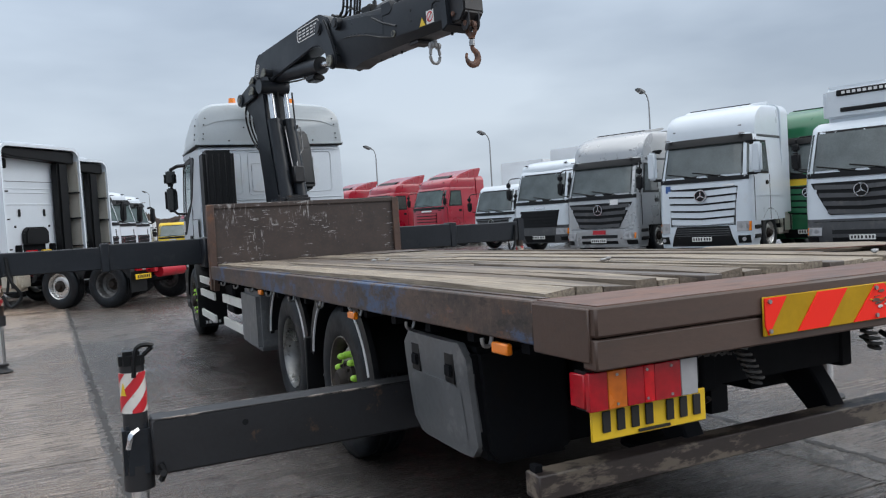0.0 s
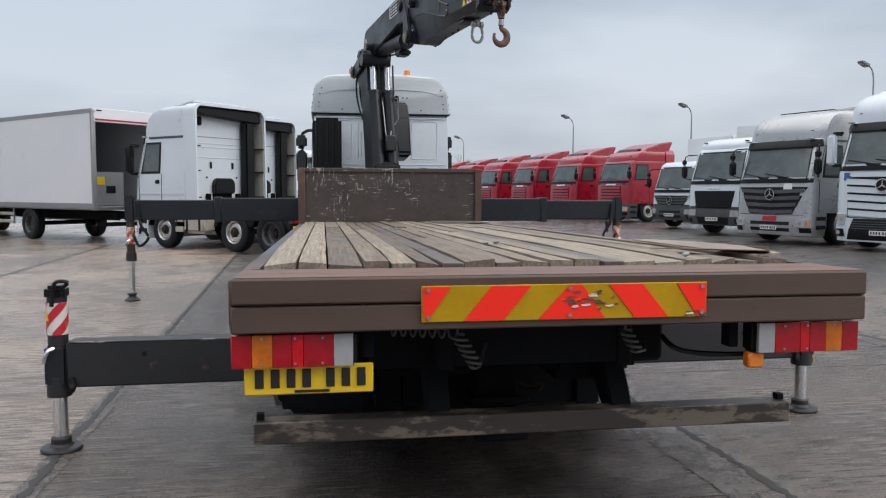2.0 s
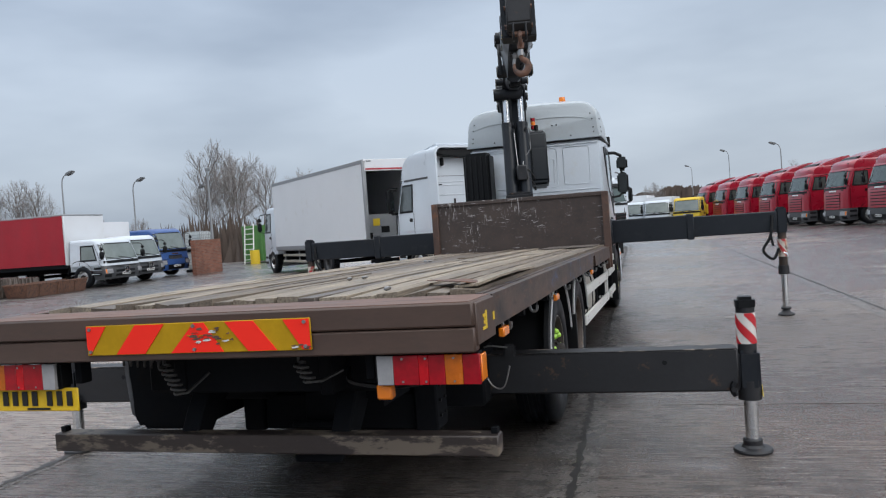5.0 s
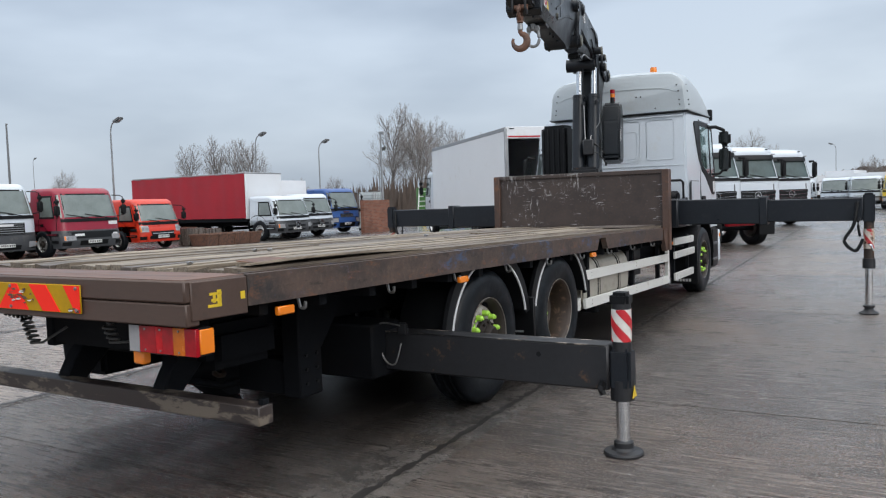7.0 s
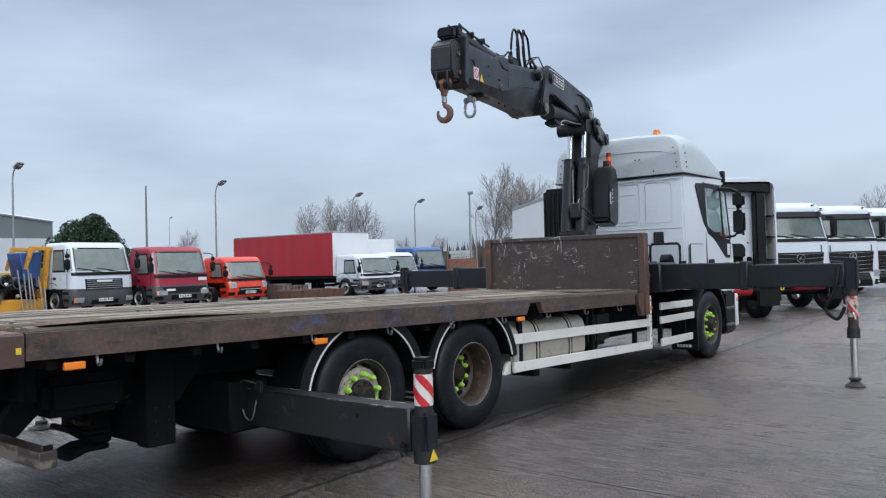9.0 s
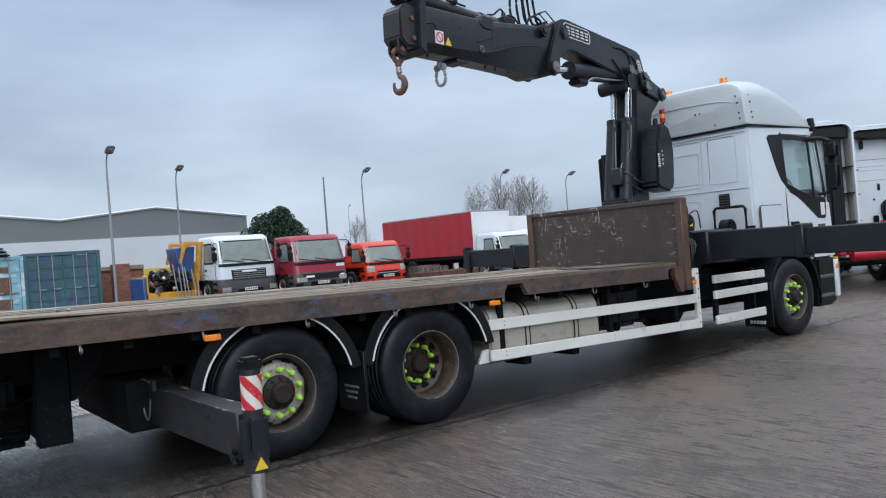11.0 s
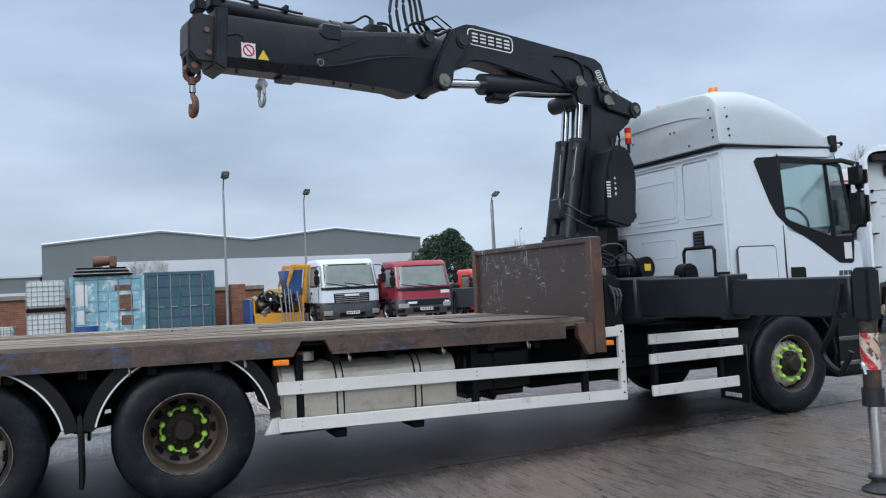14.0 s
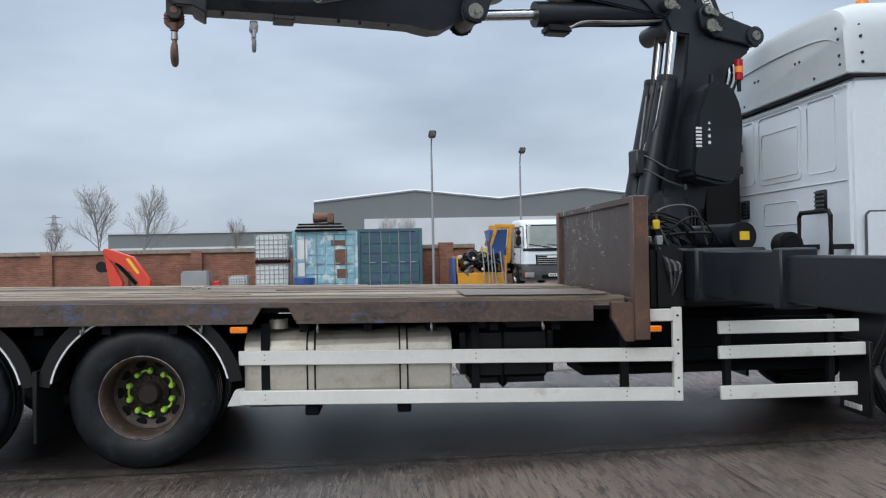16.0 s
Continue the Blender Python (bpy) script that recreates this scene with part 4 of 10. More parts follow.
    if style == "v":
        top_z, low_z, br_ = zs - (0.46 if bar is BLACK else 0.24), zb + 0.50, 0.16
        gpart = part("grille", patch(-h * 0.66, h * 0.66, low_z, top_z, 0.006, taper=1.14), BLACK, root)
        for k in range(5):
            z = low_z + (top_z - low_z) * (k + 0.5) / 5
            hp = (top_z - low_z) / 5 * 0.34
            f = 0.655 + 0.085 * (k + 0.5) / 5
            part("slat", patch(-h * f, h * f, z - hp, z + hp, 0.040, 0.035, dip=0.06), bar or body, gpart)
            part("slat_edge", patch(-h * f, h * f, z + hp, z + hp + 0.010, 0.046, 0.03, dip=0.06), CHROME if bar is BLACK else body, gpart)
    elif style == "mp":
        top_z, low_z, br_ = zs - 0.20, max(zb + 0.44, zs - 0.92), 0.155
        gpart = part("grille", patch(-h * 0.54, h * 0.54, low_z, top_z, 0.010, taper=1.62), grille_m or BLACK, root)
        for k in range(4):
            z = low_z + (top_z - low_z) * (k + 0.55) / 4
            hp = (top_z - low_z) / 4 * 0.27
            f = 0.53 + 0.30 * (k + 0.5) / 4
            part("slat", patch(-h * f, h * f, z - hp, z + hp, 0.042, 0.03, dip=0.05), GREYPLASTIC, gpart)
        for z0_ in (zb + 0.02, zb + 0.19):
            part("bumper_slot", patch(-h * 0.50, h * 0.50, z0_, z0_ + 0.09, 0.012), BLACK, root)
        part("bumper_lip", patch(-h * 0.90, h * 0.90, zb - 0.07, zb - 0.03, 0.035, 0.03), lower, root)
    elif style == "wedge":
        top_z, low_z = zs - 0.24, zb + 0.46
        gpart = part("grille", patch(-h * 0.60, h * 0.60, low_z, top_z, 0.006, taper=1.05), BLACK, root)
        for k in range(6):
            z = low_z + (top_z - low_z) * (k + 0.5) / 6
            hp = (top_z - low_z) / 6 * 0.34
            part("slat", patch(-h * 0.60, h * 0.60, z - hp, z + hp, 0.030, 0.03), body, gpart)
        part("lettering_bar", patch(-h * 0.30, h * 0.30, zs - 0.19, zs - 0.12, 0.012, n=6), PALE, root)
        for s in (-1, 1):
            part("side_slot", patch(s * h * 0.70, s * h * 0.84, zs - 0.16, zs - 0.11, 0.010, n=3), BLACK, root)
    elif style == "man":
        top_z, low_z = zs - 0.22, zs - 0.58
        gpart = part("grille", patch(-h * 0.58, h * 0.58, low_z, top_z, 0.010, taper=1.02), BLACK, root)
        for k in range(5):
            z = low_z + (top_z - low_z) * (k + 0.5) / 5
            part("slat", patch(-h * 0.54, h * 0.54, z - 0.012, z + 0.012, 0.030, 0.02), GALV, gpart)
        part("lettering_bar", patch(-h * 0.24, h * 0.24, top_z - 0.11, top_z - 0.04, 0.036, n=6), PALE, gpart)
        part("bumper_slot", patch(-h * 0.42, h * 0.42, zb - 0.02, zb + 0.12, 0.012), BLACK, root)
    elif style == "lf":
        top_z, low_z = zs - 0.44, zs - 0.66
        gpart = part("grille", patch(-h * 0.70, h * 0.92, low_z, top_z, 0.010, taper=1.03), BLACK, root)
        part("lettering_bar", patch(-h * 0.62, -h * 0.32, low_z + 0.08, low_z + 0.16, 0.016, n=4), PALE, gpart)
        part("lettering_bar", patch(h * 0.66, h * 0.82, low_z + 0.09, low_z + 0.15, 0.016, n=4), PALE, gpart)
        part("paper_notice", patch(h * 0.55, h * 0.88, zs - 0.22, zs - 0.10, 0.012, n=4), PALE, root)
        part("bumper_slot", patch(-h * 0.46, h * 0.46, zb + 0.0, zb + 0.16, 0.012), BLACK, root)
    elif style == "canter":
        top_z, low_z = zs - 0.34, zs - 0.50
        gpart = part("grille", patch(-h * 0.52, h * 0.52, low_z, top_z, 0.010, taper=1.06), BLACK, root)
        part("slat", patch(-h * 0.50, h * 0.50, (low_z + top_z) / 2 - 0.014, (low_z + top_z) / 2 + 0.014, 0.028, 0.02), CHROME, gpart)
        part("bumper_slot", patch(-h * 0.60, h * 0.60, zb + 0.02, zb + 0.16, 0.012), BLACK, root)
    else:
        gw, gt = 0.60, 1.16
        if small_grille:
            top_z, low_z, gw, gt = zs - 0.26, max(zb + 0.50, zs - 0.56), 0.42, 1.0
        gpart = part("grille", patch(-h * gw, h * gw, low_z, top_z, 0.006, taper=gt), grille_m or trim, root)
        count = {"slats": 5, "wide": 4, "fine": 7}[grille]
        full = bar is not None and bar is not BLACK
        for k in range(count):
            z = low_z + (top_z - low_z) * (k + 0.5) / count
            hp = (top_z - low_z) / count * (0.36 if full else 0.27)
            f = gw + (0.09 * (k + 0.5) / count if gt > 1 else -0.015)
            part("slat", patch(-h * f, h * f, z - hp, z + hp, 0.034, 0.03, dip=0.05 if full else 0.0), (GREYPLASTIC if small_grille else bar) or body, gpart)
    if badge:
        zc = top_z - br_ - 0.04
        y_ = skin(0, zc, 0.075 if style == "v" else 0.06)
        bd = bm_new()
        ri_ = br_ * 0.84
        for k in range(20):
            a0, a1 = 2 * math.pi * k / 20, 2 * math.pi * (k + 1) / 20
            slab(bd, [(br_ * math.sin(a0), y_, zc + br_ * math.cos(a0)), (ri_ * math.sin(a0), y_, zc + ri_ * math.cos(a0)), (ri_ * math.sin(a1), y_, zc + ri_ * math.cos(a1)), (br_ * math.sin(a1), y_, zc + br_ * math.cos(a1))], 0.012)
        for a in (0, 120, 240):
            a = radians(a)
            u, v = Vector((math.sin(a), 0, math.cos(a))), Vector((math.cos(a), 0, -math.sin(a)))
            c_ = Vector((0, y_ - 0.006, zc))
            slab(bd, [tuple(c_ - v * 0.020), tuple(c_ + u * br_ * 0.9 - v * 0.003), tuple(c_ + u * br_ * 0.9 + v * 0.003), tuple(c_ + v * 0.020)], 0.01)
        bp_ = part("badge", bd, CHROME, root)
        part("badge_disc", cy(bm_new(), (0, y_ + 0.012, zc), (0, y_ + 0.004, zc), br_ * 0.96, seg=20), BLACK, bp_)
    elif not style:
        part("badge", patch(-0.24, 0.24, top_z + 0.05, top_z + 0.11, 0.012, n=4), CHROME, root)
    bu = bm_new()
    loft([ring(bu, z, h - 0.004 - (0.05 if z < zb else 0), skin, 0.64) for z in (zb - 0.08, zb - 0.02, zb + 0.16, zb + 0.45, z_cut - 0.003)], bu)
    part("bumper", bu, lower, root)
    if style == "v":
        intake = part("air_intake", patch(-h * 0.70, h * 0.70, zb - 0.07, zb + 0.44, 0.010, taper=0.80), BLACK, root)
        for k in range(4):
            part("intake_bar", patch(-h * 0.60, h * 0.60, zb + 0.20 + 0.055 * k, zb + 0.215 + 0.055 * k, 0.018, 0.012, taper=0.97), GREYPLASTIC, intake)
        part("bumper_lip", patch(-h * 0.93, h * 0.93, zb - 0.10, zb - 0.065, 0.03, 0.03), lower, root)
    elif style not in ("mp", "man", "lf", "canter"):
        part("air_intake", patch(-h * 0.50, h * 0.50, zb - 0.05, zb + 0.18, 0.008, taper=1.10), BLACK, root)
    part("bumper_gap", patch(-h * 0.97, h * 0.97, zb + 0.455, zb + 0.468, 0.004, 0.006), BLACK, root)
    if plate:
        yp = skin(0, zb + 0.11, 0.03)
        pp = part("number_plate", box(-0.26, 0.26, yp - 0.01, yp + 0.01, zb + 0.06, zb + 0.17, bev=0.004), plate, root)
        for k in range(7):
            x = -0.21 + 0.067 * k + (0.02 if k > 3 else 0)
            part("plate_bar", box(x - 0.019, x + 0.019, yp - 0.014, yp - 0.008, zb + 0.085, zb + 0.15), INK, pp)
    return zt, ztop, patch


def chassis_under(root, y0, y1, material=DARK, z=0.92):
    ch = bm_new()
    for s in (-1, 1):
        bx(ch, s * 0.42 - 0.04, s * 0.42 + 0.04, y0, y1, z - 0.26, z, bev=0.01)
    for k in range(int((y1 - y0) / 1.2) + 1):
        y = min(y1 - 0.05, y0 + 0.1 + 1.2 * k)
        bx(ch, -0.42, 0.42, y, y + 0.10, z - 0.22, z - 0.04)
    part("chassis", ch, material, root)


def axle(root, y, duals=False, r=WR):
    ax = bm_new()
    cy(ax, (-1.0, y, r), (1.0, y, r), 0.07)
    part("axle", ax, DARK, root)
    for s in (-1, 1):
        wheel(root, s * 1.06, y, r, s, deep=duals, r=r, turn=random.uniform(0, 1))


def belly(root, y0, y1, w=0.9):
    bl = box(-w, w, y0, y1, 0.45, 1.0, bev=0.08, seg=2)
    part("engine_bay", bl, DARK, root)


def tractor_rear(root, D, y1, red=True, zt=3.7, w=2.5):
    """Fifth wheel, rear mudguards, tail lights, tank, side fairings of a tractor unit."""
    cm = CHASSISRED if red else DARK
    chassis_under(root, 1.0, y1, cm, 0.98)
    fw = bm_new()
    prism(fw, [(-0.45, y1 - 1.9), (0.45, y1 - 1.9), (0.45, y1 - 1.25), (0.2, y1 - 0.75), (0.06, y1 - 1.2), (-0.06, y1 - 1.2), (-0.2, y1 - 0.75), (-0.45, y1 - 1.25)], "z", 1.10, 1.18, 0.02, 1)
    bx(fw, -0.4, 0.4, y1 - 1.75, y1 - 1.2, 0.95, 1.12)
    part("fifth_wheel", fw, DARK, root)
    for s in (-1, 1):
        part("ramp", prism(bm_new(), [(y1 - 1.3, 1.10), (y1 - 1.3, 1.16), (y1 - 0.15, 1.00), (y1 - 0.15, 0.94)], "x", s * 0.36 - 0.07, s * 0.36 + 0.07, 0.008, 1), GALV, root)
        part("wing", arc_strip(bm_new(), y1 - 1.4, 0.50, 1.25, 0.68, 20, 160, s * 0.72, s * 1.22, 0.03), BLACK, root)
    for s in (-1, 1):
        for yc in (y1 - 0.75, y1 - 2.05):
            mg = arc_strip(bm_new(), yc, 0.50, 0.60, 0.60, 15, 165, s * 0.72, s * 1.24, 0.025)
            part("mudguard", mg, BLACK, root)
        fl = box(s * 0.72 if s > 0 else -1.24, 1.24 if s > 0 else -0.72, y1 - 0.10, y1 - 0.07, 0.32, 0.78, bev=0.006)
        part("mud_flap", fl, BLACK, root)
        tl = box(s * 0.95 - 0.22, s * 0.95 + 0.22, y1 - 0.03, y1 + 0.05, 0.78, 0.92, bev=0.012)
        tp_ = part("tail_light", tl, REDLENS, root)
        part("reverse_lens", box(s * 0.95 - 0.05, s * 0.95 + 0.05, y1 + 0.045, y1 + 0.056, 0.80, 0.90), CLEARLENS, tp_)
        tk = box(s * 1.20 - (0.42 if s > 0 else 0.0), s * 1.20 + (0.0 if s > 0 else 0.42), 2.05, 2.95, 0.42, 1.02, bev=0.10, seg=3)
        tk_ = part("side_tank", tk, ALU if s > 0 else WHITE, root)
        for yq in (2.25, 2.75):
            part("strap", box(s * 1.205 - 0.012, s * 1.205 + 0.012, yq - 0.03, yq + 0.03, 0.50, 0.96), BLACK, tk_)
            if s < 0:
                part("step_hole", box(-1.212, -1.19, yq - 0.10, yq + 0.16, 0.54, 0.66, bev=0.006), DARK, tk_)
                part("step_hole", box(-1.212, -1.19, yq - 0.10, yq + 0.16, 0.76, 0.88, bev=0.006), DARK, tk_)
        for zq in (0.46, 0.72):
            part("step", box(s * 1.20 - 0.05, s * 1.20 + 0.03, 1.80, 2.10, zq, zq + 0.14, bev=0.01), ALU, root)
        part("mudguard_side", prism(bm_new(), [(y1 - 2.75, 0.62), (y1 - 2.62, 1.08), (y1 - 1.4, 1.16), (y1 - 0.12, 1.10), (y1 - 0.06, 0.62), (y1 - 0.10, 0.62), (y1 - 0.30, 1.00), (y1 - 1.4, 1.10), (y1 - 2.50, 1.00), (y1 - 2.68, 0.62)], "x", s * 1.235 - 0.01, s * 1.235 + 0.01), BLACK, root)
    tb = bm_new()
    cy(tb, (-0.42, y1 + 0.02, 0.72), (0.42, y1 + 0.02, 0.72), 0.13, seg=16)
    bx(tb, -0.55, 0.55, y1 - 0.05, y1 + 0.05, 0.84, 0.98, bev=0.01)
    bx(tb, 0.55, 0.70, y1 - 0.06, y1 + 0.12, 0.72, 1.05, bev=0.02)
    part("rear_crossbeam", tb, cm, root)
    pl = box(0.70, 1.20, y1 + 0.02, y1 + 0.03, 0.60, 0.71)
    pp = part("number_plate", pl, PLATE_Y, root)
    for k in range(7):
        x = 0.74 + 0.062 * k
        part("plate_bar", box(x, x + 0.036, y1 + 0.03, y1 + 0.034, 0.62, 0.69), INK, pp)
    axle(root, y1 - 0.75, True)
    axle(root, y1 - 2.05)


def cab_back(root, D, zb, zt, ztop, body, w=2.5):
    """The rear of a tall tractor cab: wall panel with ribs, deep side and roof deflectors, air stack and gaiter."""
    h = w / 2
    def bow_(hh, zz, rr):
        pts = [(-hh, zb + 0.58)]
        for k in range(7):
            a = math.pi - k * math.pi / 12
            pts.append((-hh + rr + rr * math.cos(a), zz - rr + rr * math.sin(a)))
        for k in range(7):
            a = math.pi / 2 - k * math.pi / 12
            pts.append((hh - rr + rr * math.cos(a), zz - rr + rr * math.sin(a)))
        return pts + [(hh, zb + 0.58)]
    d = bm_new()
    prism(d, bow_(h * 0.985, ztop + 0.04, 0.24) + bow_(h * 0.985 - 0.05, ztop - 0.03, 0.20)[::-1], "y", D - 0.04, D + 0.48)
    for v in d.verts:
        if v.co.y > D + 0.2:
            v.co.y -= 0.10 * max(0, (v.co.z - ztop + 0.5))
    part("wind_deflector", d, body, root)
    # black block that stands for the shade under the roof deflector
    part("under_roof_shade", prism(bm_new(), [(-h * 0.92, ztop - 0.06), (h * 0.88, ztop - 0.06), (h * 0.86, ztop - 0.20), (h * 0.60, ztop - 0.26), (-h * 0.60, ztop - 0.34), (-h * 0.90, ztop - 0.36)], "y", D + 0.02, D + 0.34, 0.02, 1), BLACK, root)
    part("wall_seam", box(-h * 0.88, h * 0.88, D - 0.002, D + 0.008, ztop - 0.82, ztop - 0.808), GREYPLASTIC, root)
    for s in (-1, 1):
        part("hinge", box(s * h * 0.62 - 0.04, s * h * 0.62 + 0.04, D, D + 0.12, ztop - 0.52, ztop - 0.28, bev=0.02, seg=2), BLACK, root)
        part("hinge", box(s * h * 0.84 - 0.03, s * h * 0.84 + 0.03, D, D + 0.06, ztop - 0.85, ztop - 0.79, bev=0.01), BLACK, root)
        part("grommet", cy(bm_new(), (s * 0.52, D, zb + 1.50), (s * 0.52, D + 0.012, zb + 1.50), 0.03, seg=12), BLACK, root)
        part("cab_latch", box(s * 0.52 - 0.05, s * 0.52 + 0.05, D - 0.02, D + 0.14, zb + 0.62, zb + 1.06, bev=0.02, seg=2), DARK, root)
        part("deflector_lining", box(s * (h * 0.985 - 0.062) - 0.008, s * (h * 0.985 - 0.062) + 0.008, D, D + 0.40, zb + 0.60, ztop - 0.30), LINING, root)
    part("catwalk", box(-0.42, 0.42, D + 0.55, D + 1.55, 1.02, 1.06, bev=0.008), GREYPLASTIC, root)
    part("valve_box", box(-0.85, -0.45, D + 0.12, D + 0.42, 0.95, 1.22, bev=0.03, seg=2), DARK, root)
    part("battery_box", box(0.45, 0.95, D + 0.15, D + 0.60, 0.80, 1.16, bev=0.04, seg=2), BLACK, root)
    for x_, m_, r_, run in ((-0.20, YELLOW, 0.05, 0.10), (-0.06, YELLOW, 0.05, 0.10), (0.22, REDBRIGHT, 0.05, 0.30)):
        co_ = bm_new()
        tube(co_, [(x_ + run * a / 1800, D + 0.28 + r_ * math.cos(radians(a)), zb + 0.86 + r_ * math.sin(radians(a))) for a in range(0, 1800, 30)], 0.014, 5)
        part("air_coil", co_, m_, root)
    for s in (-1, 1):
        for z in (zb + 0.95, zb + 1.65, zb + 2.3):
            part("bracket", box(s * (h * 0.93 - 0.05) - 0.07, s * (h * 0.93 - 0.05) + 0.07, D + 0.02, D + 0.42, z, z + 0.03), BLACK, root)
        part("vent_slot", box(s * 0.38 - 0.035, s * 0.38 + 0.035, D + 0.002, D + 0.03, zb + 1.74, zb + 1.92, bev=0.012), BLACK, root)
    for z in (zb + 2.02, zb + 2.30, zb + 2.40):
        part("panel_rib", box(-h * 0.72, h * 0.72, D - 0.004, D + 0.012, z, z + 0.035, bev=0.008), body, root)
    sk = box(-h * 0.80, -h * 0.52, D + 0.01, D + 0.28, zb + 0.45, ztop - 0.32, bev=0.05, seg=2)
    part("air_snorkel", sk, BLACK, root)
    gt = bm_new()
    prism(gt, [(-0.36, zb + 1.06), (0.36, zb + 1.06), (0.36, zb + 1.36), (0.26, zb + 1.48), (-0.26, zb + 1.48), (-0.36, zb + 1.36)], "y", D - 0.01, D + 0.16, 0.03, 2)
    part("gaiter_opening", box(-0.33, 0.33, D - 0.01, D + 0.03, zb + 0.62, zb + 1.06), DARK, root)
    part("engine_gaiter", gt, BLACK, root)
    cb = bm_new()
    for k in range(4):
        tube(cb, curve_pts([(-0.2 + 0.12 * k, D + 0.02, zb + 0.85), (-0.25 + 0.14 * k, D + 0.30, zb + 0.62), (-0.1 + 0.1 * k, D + 0.55, zb + 0.72), (0.0, D + 0.8, zb + 0.58)], 5), 0.016, 5)
    part("air_lines", cb, BLACK, root)


def place(x, y, facing, z=None):
    """The pose of a parked vehicle with its nose at x, y, facing that way in degrees."""
    return pose(x, y, ground_height(x, y) if z is None else z, 0, 0, facing + 90)


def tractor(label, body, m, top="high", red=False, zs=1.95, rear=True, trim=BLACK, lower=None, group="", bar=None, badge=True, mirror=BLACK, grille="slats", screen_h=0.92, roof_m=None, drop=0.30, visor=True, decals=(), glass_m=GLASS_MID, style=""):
    root = thing("tractor_unit", label, "truck", m, group)
    D = 2.25
    zt, ztop, face = cab_front(root, 2.49, D, body, zs, trim=trim, top=top, lower=lower, bar=bar, badge=badge, mirror=mirror, grille=grille, screen_h=screen_h, roof_m=roof_m, drop=drop, visor=visor, glass_m=glass_m, style=style)
    for nm, m_, x0, x1, z0, z1 in decals:
        part(nm, face(x0, x1, z0, z1, 0.012, 0.01, n=8), m_, root)
    belly(root, 0.5, 2.3)
    axle(root, 1.30)
    if rear:
        tractor_rear(root, D, 6.1, red)
        cab_back(root, D, 0.42, zt, ztop, body)
    else:
        chassis_under(root, 1.0, 6.0)
        axle(root, 5.1, True)
    return root


def rigid(label, body, m, load, zs=1.55, top="low", length=6.8, load_m=BOXWHITE, side_m=None, load_h=2.5, w=2.4, wr=0.45, gap=0.0, badge=True, trim=BLACK, lower=GREYPLASTIC, bar=None, r_axles=None, load_z=1.05, screen_h=0.85, plate=PLATE_W, glass_m=GLASS_DUSTY_SKY, style=""):
    """A rigid lorry with a box, curtain-sided or open body."""
    root = thing("rigid_truck", label, "truck", m)
    D = 1.75
    zt, ztop, face = cab_front(root, w, D, body, zs, top=top, trim=trim, lower=lower, badge=badge, visor=False, bar=bar, zb=0.40, screen_h=screen_h, plate=plate, glass_m=glass_m, small_grille=not badge and glass_m is GLASS_DUSTY_SKY, style=style)
    belly(root, 0.5, 2.2, 0.8)
    axle(root, 1.15, r=wr)
    chassis_under(root, 1.0, D + length)
    for ya in r_axles or (D + length * 0.68,):
        axle(root, ya, True, r=wr)
    h = w / 2 + 0.03
    y0, y1 = D + 0.12 + gap, D + length
    if load == "box":
        part("box_body", box(-h, h, y0, y1, load_z, load_z + load_h, bev=0.03, seg=2), load_m, root)
    elif load == "curtain":
        part("headboard", box(-h, h, y0, y0 + 0.10, load_z, load_z + load_h, bev=0.02), BOXWHITE, root)
        part("roof", box(-h, h, y0, y1, load_z + load_h - 0.02, load_z + load_h + 0.06, bev=0.02), GALV, root)
        for s in (-1, 1):
            n = 40
            def wave(k):
                return s * 0.018 * math.sin(k * 1.3) * (1 + 0.5 * math.sin(k * 0.37))
            pts = [(s * h + wave(k), y0 + 0.1 + (y1 - y0 - 0.1) * k / n) for k in range(n + 1)]
            c_ = prism(bm_new(), pts + [(x_ - s * 0.02, y_) for x_, y_ in pts[::-1]], "z", load_z + 0.03, load_z + load_h)
            part("curtain", c_, side_m or CURTAIN, root)
        part("rear_doors", box(-h, h, y1 - 0.08, y1, load_z, load_z + load_h), side_m or CURTAIN, root)
        part("floor", box(-h, h, y0, y1, load_z - 0.14, load_z, bev=0.01), DARK, root)
    elif load == "open":
        part("floor", box(-h, h, y0, y1, load_z - 0.1, load_z, bev=0.01), DARK, root)
        for s in (-1, 1):
            part("dropside", box(s * h - 0.03, s * h + 0.03, y0, y1, load_z, load_z + load_h, bev=0.01), load_m, root)
        part("bulkhead", box(-h, h, y0, y0 + 0.06, load_z, load_z + load_h * 1.25, bev=0.01), load_m, root)
    return root


# row of tractors facing the camera's start
FACE = 194
daf_like = tractor("white tractor unit with tall roof and amber side markers", WHITE, place(15.4, 11.2, 198), top="low", zs=1.85, rear=False, trim=BLACK, lower=GREYPLASTIC, bar=BLACK, style="mp", visor=False)
fridge = bm_new()
bx(fridge, -0.95, 0.95, 0.50, 1.9, 3.00, 3.80, bev=0.12, seg=3)
fz = part("fridge_unit", fridge, WHITE, daf_like)
part("fridge_grille", box(-0.62, 0.72, 0.47, 0.51, 3.56, 3.70, bev=0.02), BLACK, fz)
part("fridge_grille", box(-0.55, 0.60, 0.47, 0.51, 3.20, 3.30, bev=0.02), BLACK, fz)
for k in range(10):
    part("lettering_bar", box(-0.5 + 0.11 * k, -0.43 + 0.11 * k, 0.46, 0.475, 3.60, 3.66), PALE, fz)
